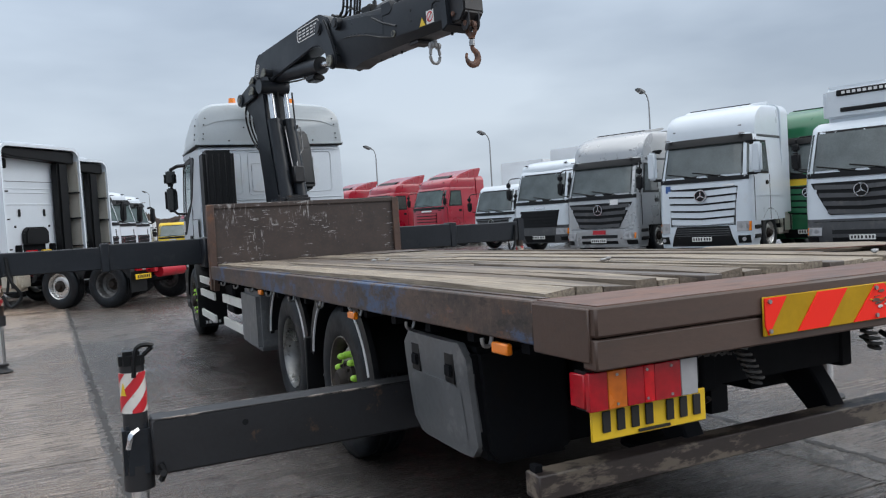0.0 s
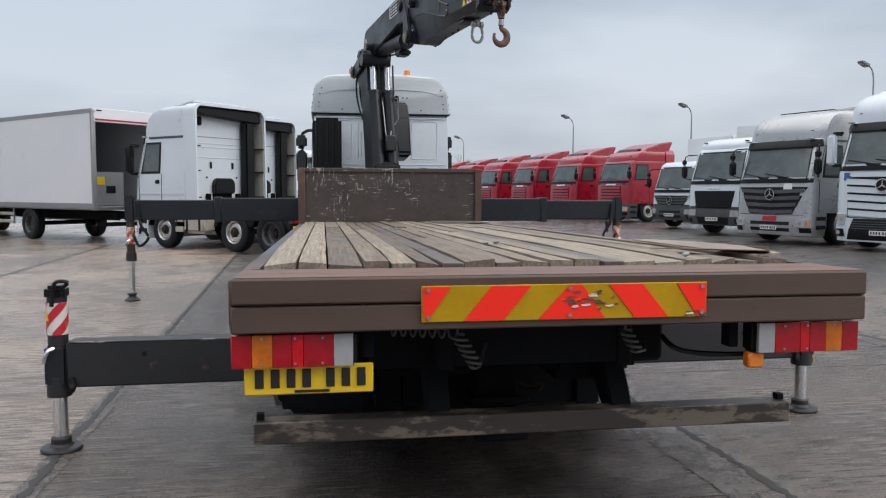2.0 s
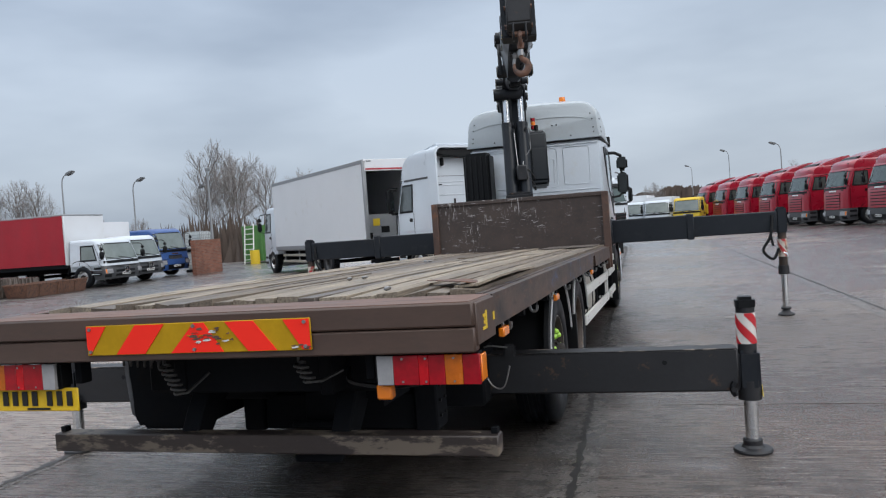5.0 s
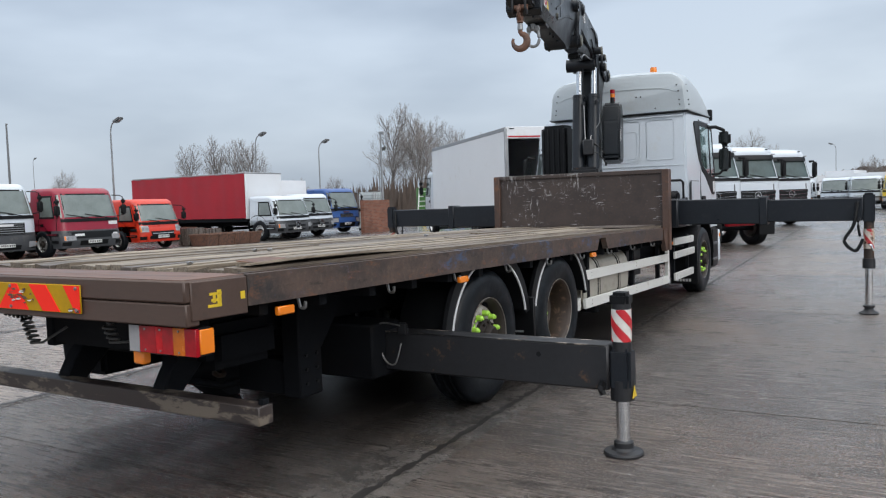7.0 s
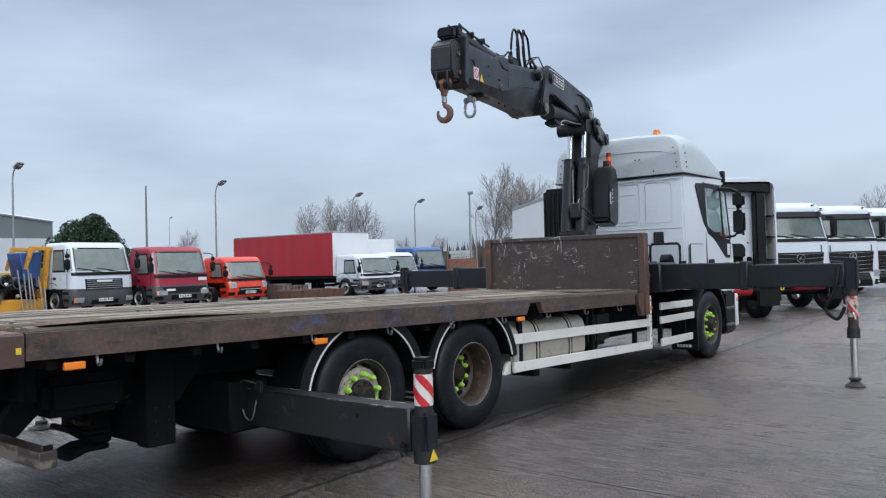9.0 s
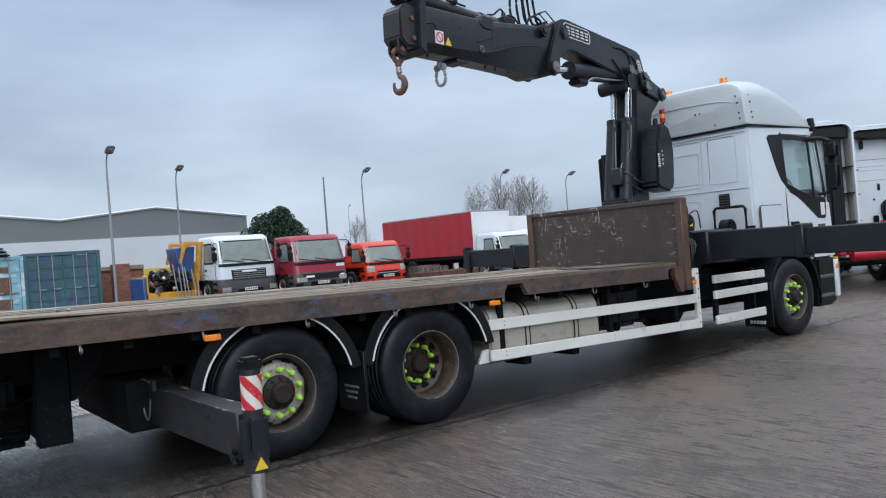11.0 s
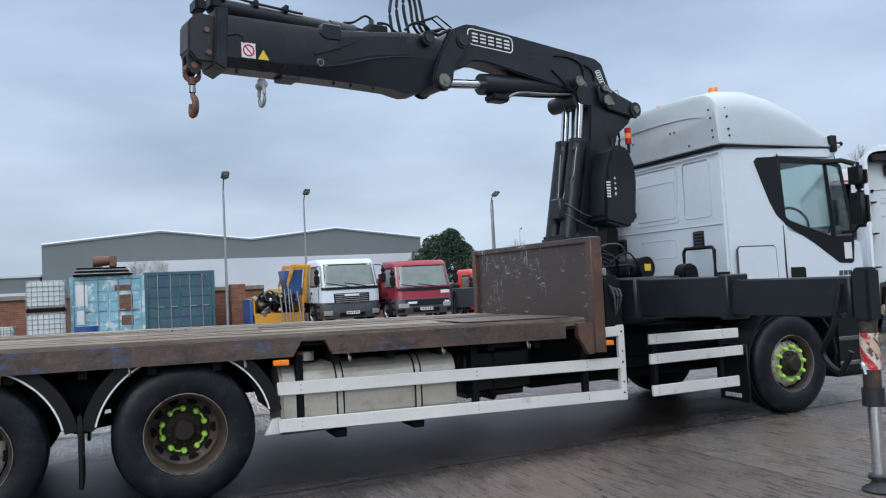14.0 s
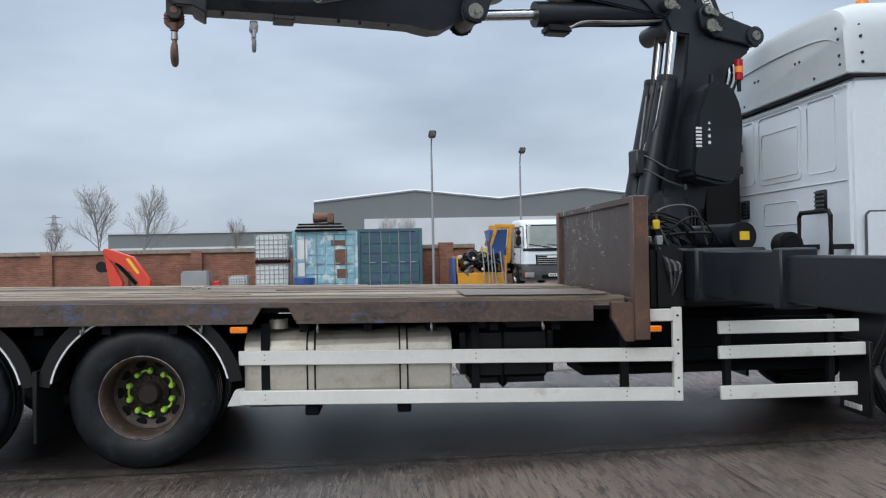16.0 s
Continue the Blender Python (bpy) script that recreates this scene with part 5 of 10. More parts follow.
green_t = tractor("green tractor unit with yellow band and white roof", GREEN, place(17.9, 14.6, 198), zs=1.95, rear=False, bar=GREEN, mirror=BLACK, decals=[("yellow_band", YELLOW, -1.2, 1.2, 1.68, 1.86), ("white_roof_panel", WHITE, -1.1, 1.1, 2.96, 3.08)])
actros = tractor("white tractor unit with slatted white grille", WHITE, place(14.62, 15.1, 200.5), zs=1.98, bar=WHITE, mirror=WHITE, lower=WHITE, drop=0.36, style="v", decals=[("blue_sticker", BLUE, -1.0, -0.86, 1.66, 1.84), ("model_badge", PALE, 0.55, 0.85, 1.76, 1.80)])
silver_t = tractor("silver tractor unit with black grille, sun visor", SILVER, place(13.95, 18.5, 198), zs=1.72, trim=BLACK, bar=GREYPLASTIC, lower=SILVER, style="mp", decals=[("red_plate_board", CHASSISRED, -0.22, 0.22, 0.62, 0.74), ("paper_notice", PALE, 0.38, 0.64, 1.46, 1.62)])
rigid("white rigid truck with dark slatted grille", WHITE, place(14.4, 22.4, 197), "box", glass_m=GLASS_MID, zs=1.72, top="mid", badge=False, bar=BLACK, load_h=2.6, length=6.0, w=2.45, wr=0.48, gap=0.4, screen_h=0.92)
rigid("small white rigid truck with tall white box body", WHITE, place(15.1, 26.9, 196), "box", glass_m=GLASS_MID, zs=1.45, load_h=2.45, length=6.5, w=2.3, wr=0.45, style="mp")
red0 = tractor("red tractor unit in a row of alike units", RED, place(15.5, 34.0, FACE), zs=1.88, bar=RED, badge=False, group="row of red tractor units", top="wedge", style="wedge", visor=False, mirror=BLACK, lower=GREYPLASTIC, screen_h=0.80, glass_m=GLASS_GREEN)
for k in range(1, 8):
    a = radians(104.5)
    x, y = 15.5 + 4.31 * k * math.cos(a), 34.0 + 4.31 * k * math.sin(a)
    copy_thing(red0, place(x, y, FACE + random.uniform(-0.6, 0.6)))

# tractors with their tails towards the crane truck, and the open box lorry
TAIL = 137
tail0 = tractor("white tractor unit seen from behind, red chassis, deep wind deflectors", WHITE, pose(-2.4, 23.07, 0, 0, 0, TAIL + 90), red=True, zs=1.98, style="v", lower=WHITE, group="white tractor units with red chassis")
for dx, dy in ((0.8, 3.5),):
    copy_thing(tail0, pose(-2.4 + dx, 23.07 + dy, 0, 0, 0, TAIL + 90))
# far tractors facing the crane truck
far0 = tractor("white tractor unit with dark grille in a far row", WHITE, pose(1.0, 29.0, 0, 0, 0, 317 + 90), top="mid", zs=2.04, rear=False, bar=BLACK, style="v", lower=WHITE, group="far row of white tractor units", screen_h=0.84, glass_m=GLASS_GREEN)
copy_thing(far0, pose(1.85, 32.9, 0, 0, 0, 317 + 90))
copy_thing(far0, pose(2.7, 36.7, 0, 0, 0, 317 + 90))


def box_lorry(m):
    """A white box lorry with its rear roller door open."""
    root = thing("box_lorry", "white box lorry with open roller door and dark interior", "truck", m)
    D, w, L = 2.0, 2.5, 9.8
    cab_front(root, 2.4, D, WHITE, 1.75, top="low", bar=BLACK, style="mp", glass_m=GLASS_MID)
    belly(root, 0.5, 2.2)
    axle(root, 1.3)
    axle(root, 8.0, True)
    chassis_under(root, 1.0, D + L)
    h, z0, z1, y0, y1 = 1.27, 1.08, 3.88, D + 0.15, D + L + 0.15
    part("floor", box(-h, h, y0, y1, z0 - 0.10, z0, bev=0.01), STEEL, root)
    part("roof", box(-h, h, y0, y1, z1, z1 + 0.05, bev=0.01), GALV, root)
    part("front_wall", box(-h, h, y0, y0 + 0.06, z0, z1), BOXWHITE, root)
    for s in (-1, 1):
        part("side_wall", box(s * h - 0.03, s * h + 0.03, y0 + 0.06, y1 - 0.06, z0, z1), BOXWHITE, root)
        part("sill", box(s * (h + 0.034) - 0.006, s * (h + 0.034) + 0.006, y0 + 0.06, y1 - 0.06, z0 - 0.06, z0 + 0.10, bev=0.003), GALV, root)
        part("top_rail", box(s * (h + 0.034) - 0.006, s * (h + 0.034) + 0.006, y0 + 0.06, y1 - 0.06, z1 - 0.09, z1 + 0.03, bev=0.003), GALV, root)
        part("marker_lamp", box(s * h * 0.86 - 0.08, s * h * 0.86 + 0.08, y1 + 0.04, y1 + 0.055, z1 - 0.03, z1 + 0.0), BLACK, root)
        part("corner_post", box(s * h - 0.06, s * h + 0.06, y1 - 0.06, y1 + 0.04, z0 - 0.1, z1, bev=0.01), GALV, root)
        for z in (0.55, 0.80):
            part("side_guard_rail", box(s * 1.22 - 0.02, s * 1.22 + 0.02, 2.9, 7.1, z - 0.05, z + 0.05, bev=0.01), ALU, root)
        for y in (3.0, 4.8, 7.0):
            part("side_guard_post", box(s * 1.18 - 0.02, s * 1.18 + 0.02, y - 0.03, y + 0.03, 0.48, 1.0), GALV, root)
    part("header", box(-h, h, y1 - 0.06, y1 + 0.04, z1 - 0.34, z1 + 0.05, bev=0.01), BOXWHITE, root)
    part("red_stripe", box(-h + 0.05, h - 0.05, y1 + 0.04, y1 + 0.05, z1 - 0.30, z1 - 0.25), CHASSISRED, root)
    load = box(-0.3, 1.1, y1 - 2.2, y1 - 1.0, z0, z0 + 1.05, bev=0.02)
    part("steel_cabinet_load", load, GALV, root)
    part("load_vent", box(0.0, 0.3, y1 - 1.0, y1 - 0.98, z0 + 0.4, z0 + 0.62), BLACK, root)
    part("load_label", box(0.35, 0.6, y1 - 1.0, y1 - 0.98, z0 + 0.65, z0 + 0.9), YELLOW, root)
    part("load_vent", box(0.65, 0.95, y1 - 1.0, y1 - 0.98, z0 + 0.2, z0 + 0.42), BLACK, root)
    part("tail_bar", box(-1.2, 1.2, y1 - 0.1, y1, 0.5, 0.62, bev=0.01), DARK, root)
    return root


# its rear stands at -3.6, 24.0
LB = 11.95
box_lorry(pose(-3.6 - LB * math.cos(radians(-45)), 24.0 - LB * math.sin(radians(-45)), 0, 0, 0, 135 + 90))

# far row along the wall
rigid("white tipper truck with yellow skip gear", WHITE, place(-18.3, 14.4, 4), "open", zs=1.47, load_m=YELLOW, load_h=0.5, length=5.5, w=2.4, wr=0.5, badge=False, bar=BLACK, gap=0.2, style="man")
rigid("maroon tipper truck parked in the row", DARKRED, place(-17.6, 17.1, 0), "open", zs=1.30, load_m=DARKRED, load_h=0.7, length=5.2, w=2.35, wr=0.47, badge=False, bar=BLACK, lower=GREYPLASTIC, style="lf")
rigid("small orange-red truck with an open load bed", ORANGERED, place(-18.0, 20.4, 0), "open", zs=1.06, load_m=ORANGERED, load_h=0.4, length=4.4, w=2.0, wr=0.38, badge=False, bar=BLACK, lower=ORANGERED, load_z=0.9, screen_h=0.68, style="canter")
rigid("small white truck with a red curtain-sided body", WHITE, place(-17.0, 27.1, -1), "curtain", zs=1.06, load_h=2.06, length=8.0, w=2.3, wr=0.45, bar=BLACK, load_z=1.0, style="mp", screen_h=0.72)
rigid("small white truck with refrigerated body", WHITE, place(-17.7, 29.7, -2), "box", zs=1.10, load_h=1.75, length=5.5, w=2.3, wr=0.45, bar=BLACK, style="mp", screen_h=0.76)
rigid("blue truck with a dark front", BLUE, place(-18.4, 32.8, -3), "open", zs=1.30, load_m=DARK, load_h=0.6, length=5.5, w=2.4, wr=0.48, badge=False, bar=BLUE, lower=BLUE)

# ---- the crane truck ----
TX, TY = 2.68, 8.0
truck = thing("flatbed_truck", "white-cabbed flatbed lorry with weathered plank deck", "truck", pose(TX + 0.084, TY, 0, 0, 0, -0.8))
PITCH = 0.0155


def tp(name, bm, material, parent=None, label="", lean=True, sharp=38):
    """A part of the crane truck, given across from its middle line and along in the yard's own y; lean follows the deck's fall to the front."""
    for v in bm.verts:
        if lean:
            v.co.z -= PITCH * (v.co.y - 1.92)
        v.co.y -= TY
    return part(name, bm, material, parent or truck, label, sharp=sharp)


# deck: side rails, tail beams, planks
for s in (-1, 1):
    rl = bm_new()
    if s > 0:
        prism(rl, [(2.29, 1.085), (7.05, 1.085), (7.12, 1.20), (7.30, 1.20), (7.36, 1.085), (9.46, 1.085), (9.46, 1.232), (2.29, 1.232)], "x", 1.195, 1.25)
    else:
        bx(rl, -1.25, -1.195, 2.29, 9.74, 1.075, 1.232, bev=0.006)
    bx(rl, s * 1.19 - 0.015, s * 1.19 + 0.015, 2.29, 9.46, 1.225, 1.237)
    deck_rail = tp("side_rail", rl, RAIL if s > 0 else RAIL_WORN, label="steel side rail, brown paint flaked to rust and blue")
tp("tail_beam", box(-1.25, 1.25, 1.92, 2.285, 1.135, 1.232, bev=0.008), BROWN, label="brown painted timber tail beam")
lower_beam = bm_new()
bx(lower_beam, -1.25, 1.25, 1.925, 2.0, 1.032, 1.130, bev=0.006)
tp("tail_beam", lower_beam, BROWN)
for s in (-1, 1):
    tp("corner_casting", box(s * 1.25 - 0.008, s * 1.25 + 0.008, 1.95, 2.28, 1.055, 1.225, bev=0.004), BROWN)
for ya, yb, za, zb_ in ((2.05, 2.12, 1.158, 1.170), (2.06, 2.115, 1.130, 1.142), (2.04, 2.11, 1.105, 1.118), (2.095, 2.118, 1.105, 1.180), (2.07, 2.085, 1.125, 1.165), (2.235, 2.262, 1.125, 1.160)):
    tp("yellow_mark", box(1.2585, 1.2605, ya, yb, za, zb_), YELLOW)
frame_bm = bm_new()
for k in range(17):
    y = 2.45 + 0.45 * k
    bx(frame_bm, -1.19, 1.19, y - 0.03, y + 0.03, 1.02, 1.165)
bx(frame_bm, -1.19, 1.19, 2.28, 9.72, 1.160, 1.186)
deck = tp("deck_frame", frame_bm, DARK)
rng = random.Random(7)
widths = []
for xa, xb in ((-1.168, -0.425), (-0.325, 0.288), (0.388, 1.168)):
    x = xa
    while x < xb - 0.03:
        wd = min(rng.choice((0.112, 0.125, 0.14, 0.15)), xb - x)
        if xb - x - wd < 0.06:
            wd = xb - x
        widths.append((x, wd))
        x += wd
for xa in (-0.42, 0.293):
    tp("deck_strip", box(xa, xa + 0.090, 2.33, 9.72, 1.187, 1.2500, bev=0.003), STRIP, label="worn grey-brown steel strip let into the boards")
for i, (x, wd) in enumerate(widths):
    cuts = [2.335 + rng.uniform(0.0, 0.025), 9.72]
    if rng.random() < 0.75:
        cuts.insert(1, rng.uniform(4.2, 8.0))
    for a, b in zip(cuts, cuts[1:]):
        pk = bm_new()
        lift = rng.uniform(-0.006, 0.007)
        gap = rng.uniform(0.004, 0.008)
        bx(pk, x + gap, x + wd - gap, a + 0.004, b - 0.004, 1.187, 1.256 + lift)
        bmesh.ops.subdivide_edges(pk, edges=[ed for ed in pk.edges if abs(ed.verts[0].co.y - ed.verts[1].co.y) > 1], cuts=5)
        for v in pk.verts:
            v.co.x += rng.uniform(-0.003, 0.003)
            if v.co.z > 1.2:
                v.co.z += rng.uniform(-0.003, 0.003)
                if v.co.y < a + 0.3 and a < 3:
                    v.co.z += rng.uniform(-0.016, 0.008)
        tp("plank", pk, WOOD, deck)
# patch plate near the headboard and loose bits on the boards
tp("deck_patch", box(0.45, 1.12, 8.55, 9.6, 1.264, 1.271, bev=0.002), STRIP)
for bxp, byp in ((0.05, 3.6), (0.13, 3.66), (0.72, 2.42), (-0.2, 6.3), (-0.28, 6.42)):
    st = bm_new()
    bmesh.ops.create_icosphere(st, subdivisions=2, radius=0.016)
    for v in st.verts:
        v.co = Vector((v.co.x * 1.3, v.co.y, v.co.z * 0.7)) * (1 + 0.35 * noise.noise(v.co * 60 + Vector((bxp * 9, byp, 0)))) + Vector((TX + bxp, byp, 1.270 - PITCH * (byp - 1.92)))
    solo("stone", st, STEEL, "small brown stone lying on the plank deck", "stone")

tp("worn_top", box(-1.235, 1.235, 1.93, 2.28, 1.230, 1.2355, bev=0.001), WORN_TOP)
# a lifted, split edge board along the tail's corner, and a torn rusty sheet over its rotten end
lb_ = bm_new()
edge_in = [(1.045, 2.42, 1.266), (1.055, 2.80, 1.267), (1.07, 3.30, 1.267), (1.09, 3.95, 1.266)]
edge_out = [(1.165, 2.40, 1.276), (1.185, 2.80, 1.288), (1.180, 3.30, 1.286), (1.165, 3.95, 1.270)]
top_ = [[lb_.verts.new(p) for p in e] for e in (edge_in, edge_out)]
low_ = [[lb_.verts.new((p[0], p[1], p[2] - 0.012)) for p in e] for e in (edge_in, edge_out)]
for k in range(3):
    lb_.faces.new((top_[0][k], top_[1][k], top_[1][k + 1], top_[0][k + 1]))
    lb_.faces.new((low_[0][k + 1], low_[1][k + 1], low_[1][k], low_[0][k]))
    for e in (0, 1):
        lb_.faces.new((top_[e][k], top_[e][k + 1], low_[e][k + 1], low_[e][k]))
for k in (0, 3):
    lb_.faces.new((top_[0][k], top_[1][k], low_[1][k], low_[0][k]))
bmesh.ops.recalc_face_normals(lb_, faces=lb_.faces)
tp("lifted_board", lb_, WOOD)
tp("torn_sheet", slab(bm_new(), [(0.76, 2.92, 1.2685), (1.09, 2.38, 1.284), (1.15, 2.45, 1.272), (1.13, 2.62, 1.270), (0.98, 2.86, 1.269)], 0.004), RUSTY)
# striped board on the tail
board = bm_new()
bx(board, -0.565, 0.555, 1.912, 1.919, 1.062, 1.198, bev=0.003)
brd = tp("marker_board", board, REFL_YEL, label="ochre marker board with fluorescent red stripes")
sx0, sx1, sz0, sz1 = -0.560, 0.550, 1.066, 1.194


def stripes(x_starts, slope, width):
    for xs0 in x_starts:
        poly = [(xs0, sz0), (xs0 + width, sz0), (xs0 + width + slope, sz1), (xs0 + slope, sz1)]
        poly = [(min(sx1, max(sx0, px)), pz) for px, pz in poly]
        q = bm_new()
        prism(q, poly, "y", 1.907, 1.9115)
        tp("stripe", q, REFL_RED, brd)


stripes((-0.405,), 0.105, 0.150)
stripes((0.26,), -0.105, 0.135)
q = bm_new()
prism(q, [(-0.560, 1.10), (-0.545, 1.066), (-0.455, 1.194), (-0.560, 1.194)], "y", 1.907, 1.9115)
tp("stripe", q, REFL_RED, brd)
q = bm_new()
prism(q, [(-0.12, 1.066), (0.14, 1.066), (0.05, 1.194), (0.0, 1.194)], "y", 1.907, 1.9115)
tp("stripe", q, REFL_RED, brd)
q = bm_new()
prism(q, [(0.515, 1.066), (0.550, 1.066), (0.550, 1.194), (0.430, 1.194)], "y", 1.907, 1.9115)
tp("stripe", q, REFL_RED, brd)
for k in range(34):
    a, b = 0.08 + 0.085 * rng.gauss(0, 0.8), 1.135 + 0.020 * rng.gauss(0, 1)
    if k > 27:
        a, b = 0.50 + 0.03 * rng.gauss(0, 1), 1.078 + 0.006 * rng.gauss(0, 1)
    ln, hg = rng.uniform(0.008, 0.045), rng.uniform(0.003, 0.011)
    sc1 = prism(bm_new(), [(a, b), (a + ln * 0.5, b + rng.uniform(-0.004, 0.003)), (a + ln, b + rng.uniform(-0.002, 0.006)), (a + ln * 0.8, b + hg), (a + ln * 0.3, b + hg * rng.uniform(0.6, 1.3)), (a - 0.003, b + hg * 0.5)], "y", 1.9040, 1.9066)
    tp("scuff", sc1, rng.choice((RUSTY, BROWN, REFL_YEL, WHITE_OLD, RUSTY)), brd)
for sxx in (-0.54, 0.0, 0.53):
    for szz in (1.08, 1.182):
        rv = bm_new()
        cy(rv, (sxx, 1.907, szz), (sxx, 1.900, szz), 0.008, seg=8)
        tp("rivet", rv, STEEL, brd)

# lamp clusters, plate
for s in (-1, 1):
    housing = box(s * 1.025 - 0.228, s * 1.025 + 0.228, 1.985, 2.075, 0.895, 1.022, bev=0.012, seg=2)
    lh = tp("rear_lamp", housing, BLACK)
    cells = ((0.228, 0.156, REDLENS), (0.1555, 0.082, AMBERDULL), (0.0815, 0.012, REDLENS), (0.0115, -0.030, REDBRIGHT), (-0.0305, -0.140, REDLENS), (-0.141, -0.212, CLEARLENS))
    for a, b, mm in cells:
        x0, x1 = sorted((s * (1.025 + a), s * (1.025 + b)))
        tp("lens", box(x0, x1, 1.968, 1.99, 0.898, 1.020, bev=0.002, seg=1), mm, lh)
    for a in (0.12, 0.0, -0.10):
        for z_ in (0.912, 1.006):
            tp("screw", cy(bm_new(), (s * (1.025 + a), 1.969, z_), (s * (1.025 + a), 1.965, z_), 0.005, seg=8), STEEL, lh)
    tp("side_lens", box(s * 1.252 - 0.006, s * 1.252 + 0.006, 1.99, 2.07, 0.905, 1.015, bev=0.004), ORANGE if s > 0 else REDLENS, lh)
    tp("lamp_bracket", box(s * 0.75 - 0.02, s * 0.75 + 0.02, 2.05, 2.12, 0.91, 1.06, bev=0.004), DARK)
np_ = tp("number_plate", box(-1.215, -0.735, 2.02, 2.03, 0.785, 0.897, bev=0.004), PLATE_Y, label="yellow number plate")
for k in range(7):
    a = -1.175 + 0.058 * k + (0.030 if k > 3 else 0)
    tp("plate_bar", box(a, a + 0.032, 2.012, 2.019, 0.812, 0.882, bev=0.002), INK, np_)
tp("plate_bar", box(-1.03, -0.90, 2.012, 2.019, 0.793, 0.802), INK, np_)
tp("under_marker", box(0.79, 0.86, 2.0, 2.05, 0.83, 0.895, bev=0.008), ORANGE)

# underrun bar and its legs
ub = bm_new()
bx(ub, -1.215, 1.215, 2.36, 2.46, 0.483, 0.578, bev=0.006)
tp("underrun_bar", ub, BUMPER, lean=False, label="worn brown steel underrun bar")
for s in (-1, 1):
    lg = bm_new()
    prism(lg, [(2.38, 0.50), (2.51, 0.50), (2.79, 0.76), (3.05, 0.99), (2.72, 0.99), (2.47, 0.66)], "x", s * 0.42 - 0.05, s * 0.42 + 0.05, 0.008, 1)
    tp("underrun_leg", lg, DARK, lean=False)
    tp("end_lug", box(s * 1.19 - 0.015, s * 1.19 + 0.015, 2.40, 2.44, 0.575, 0.605), DARK, lean=False)

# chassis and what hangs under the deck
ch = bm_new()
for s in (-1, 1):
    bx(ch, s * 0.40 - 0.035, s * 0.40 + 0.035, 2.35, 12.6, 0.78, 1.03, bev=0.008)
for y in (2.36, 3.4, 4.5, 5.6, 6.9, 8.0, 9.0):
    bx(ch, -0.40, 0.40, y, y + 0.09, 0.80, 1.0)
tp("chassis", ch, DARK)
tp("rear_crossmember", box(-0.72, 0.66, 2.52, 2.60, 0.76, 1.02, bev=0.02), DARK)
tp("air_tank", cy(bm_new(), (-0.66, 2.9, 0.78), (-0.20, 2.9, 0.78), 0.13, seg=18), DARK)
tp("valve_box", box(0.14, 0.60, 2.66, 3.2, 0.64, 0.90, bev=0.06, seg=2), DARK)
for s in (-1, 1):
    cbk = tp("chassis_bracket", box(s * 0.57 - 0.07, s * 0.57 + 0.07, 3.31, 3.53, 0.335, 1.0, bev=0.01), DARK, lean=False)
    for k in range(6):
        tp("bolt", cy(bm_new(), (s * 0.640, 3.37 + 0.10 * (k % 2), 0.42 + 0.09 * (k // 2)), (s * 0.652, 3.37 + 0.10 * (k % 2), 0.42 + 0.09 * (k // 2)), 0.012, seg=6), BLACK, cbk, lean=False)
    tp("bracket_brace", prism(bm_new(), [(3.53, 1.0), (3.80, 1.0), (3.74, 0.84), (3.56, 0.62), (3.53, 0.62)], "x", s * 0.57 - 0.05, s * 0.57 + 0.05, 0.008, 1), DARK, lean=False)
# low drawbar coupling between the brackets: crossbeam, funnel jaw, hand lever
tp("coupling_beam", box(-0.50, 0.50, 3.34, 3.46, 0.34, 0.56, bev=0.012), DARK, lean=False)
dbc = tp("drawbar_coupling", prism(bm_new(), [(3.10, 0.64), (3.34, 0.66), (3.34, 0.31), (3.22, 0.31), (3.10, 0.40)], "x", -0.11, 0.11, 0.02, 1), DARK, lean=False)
for z0_, z1_, dz_ in ((0.39, 0.43, 0.05), (0.28, 0.32, -0.045)):
    tp("funnel_jaw", prism(bm_new(), [(3.00, z0_ + dz_), (3.02, z1_ + dz_), (3.14, z1_), (3.30, z1_), (3.30, z0_), (3.14, z0_)], "x", -0.15, 0.15, 0.012, 1), DARK, dbc, lean=False)
hl_ = bm_new()
tube(hl_, curve_pts([(0.05, 3.20, 0.52), (0.16, 3.14, 0.49), (0.20, 3.06, 0.50), (0.21, 3.01, 0.53)], 4), 0.016, 6)
tp("hand_lever", hl_, RUST_TUBE, dbc, lean=False)
ch_ = bm_new()
tube(ch_, curve_pts([(0.15, 3.0, 0.80), (0.22, 3.05, 0.66), (0.30, 3.20, 0.60), (0.34, 3.36, 0.66)], 6), 0.012, 6)
tp("coupling_hose", ch_, BLACK, lean=False)
for s in (-1, 1):
    coil = bm_new()
    cx = 0.36 * s - 0.02
    n_ = 52 if s < 0 else 34
    tube(coil, [(cx, 2.2, 1.03), (cx, 2.2, 0.97)] + [(cx + 0.027 * math.cos(k * 0.7) + 0.0016 * k, 2.2 + 0.027 * math.sin(k * 0.7), 0.965 - 0.0027 * k) for k in range(n_)] + [(cx + 0.10, 2.23, 0.965 - 0.0027 * n_), (cx + 0.15, 2.35, 0.90)], 0.0075, 5)
    tp("coiled_cable", coil, CABLE)
wire = bm_new()
tube(wire, [(-0.66 + 0.0048 * k, 2.24 + 0.012 * math.sin(k * 0.75), 0.985 + 0.022 * math.cos(k * 0.75) - 0.00035 * k) for k in range(56)], 0.006, 5)
tp("coiled_cable", wire, CABLE)
hk = bm_new()
tube(hk, curve_pts([(0.55, 2.3, 0.92), (0.60, 2.2, 0.87), (0.85, 2.12, 0.865), (1.1, 2.15, 0.90)], 6), 0.012, 5)
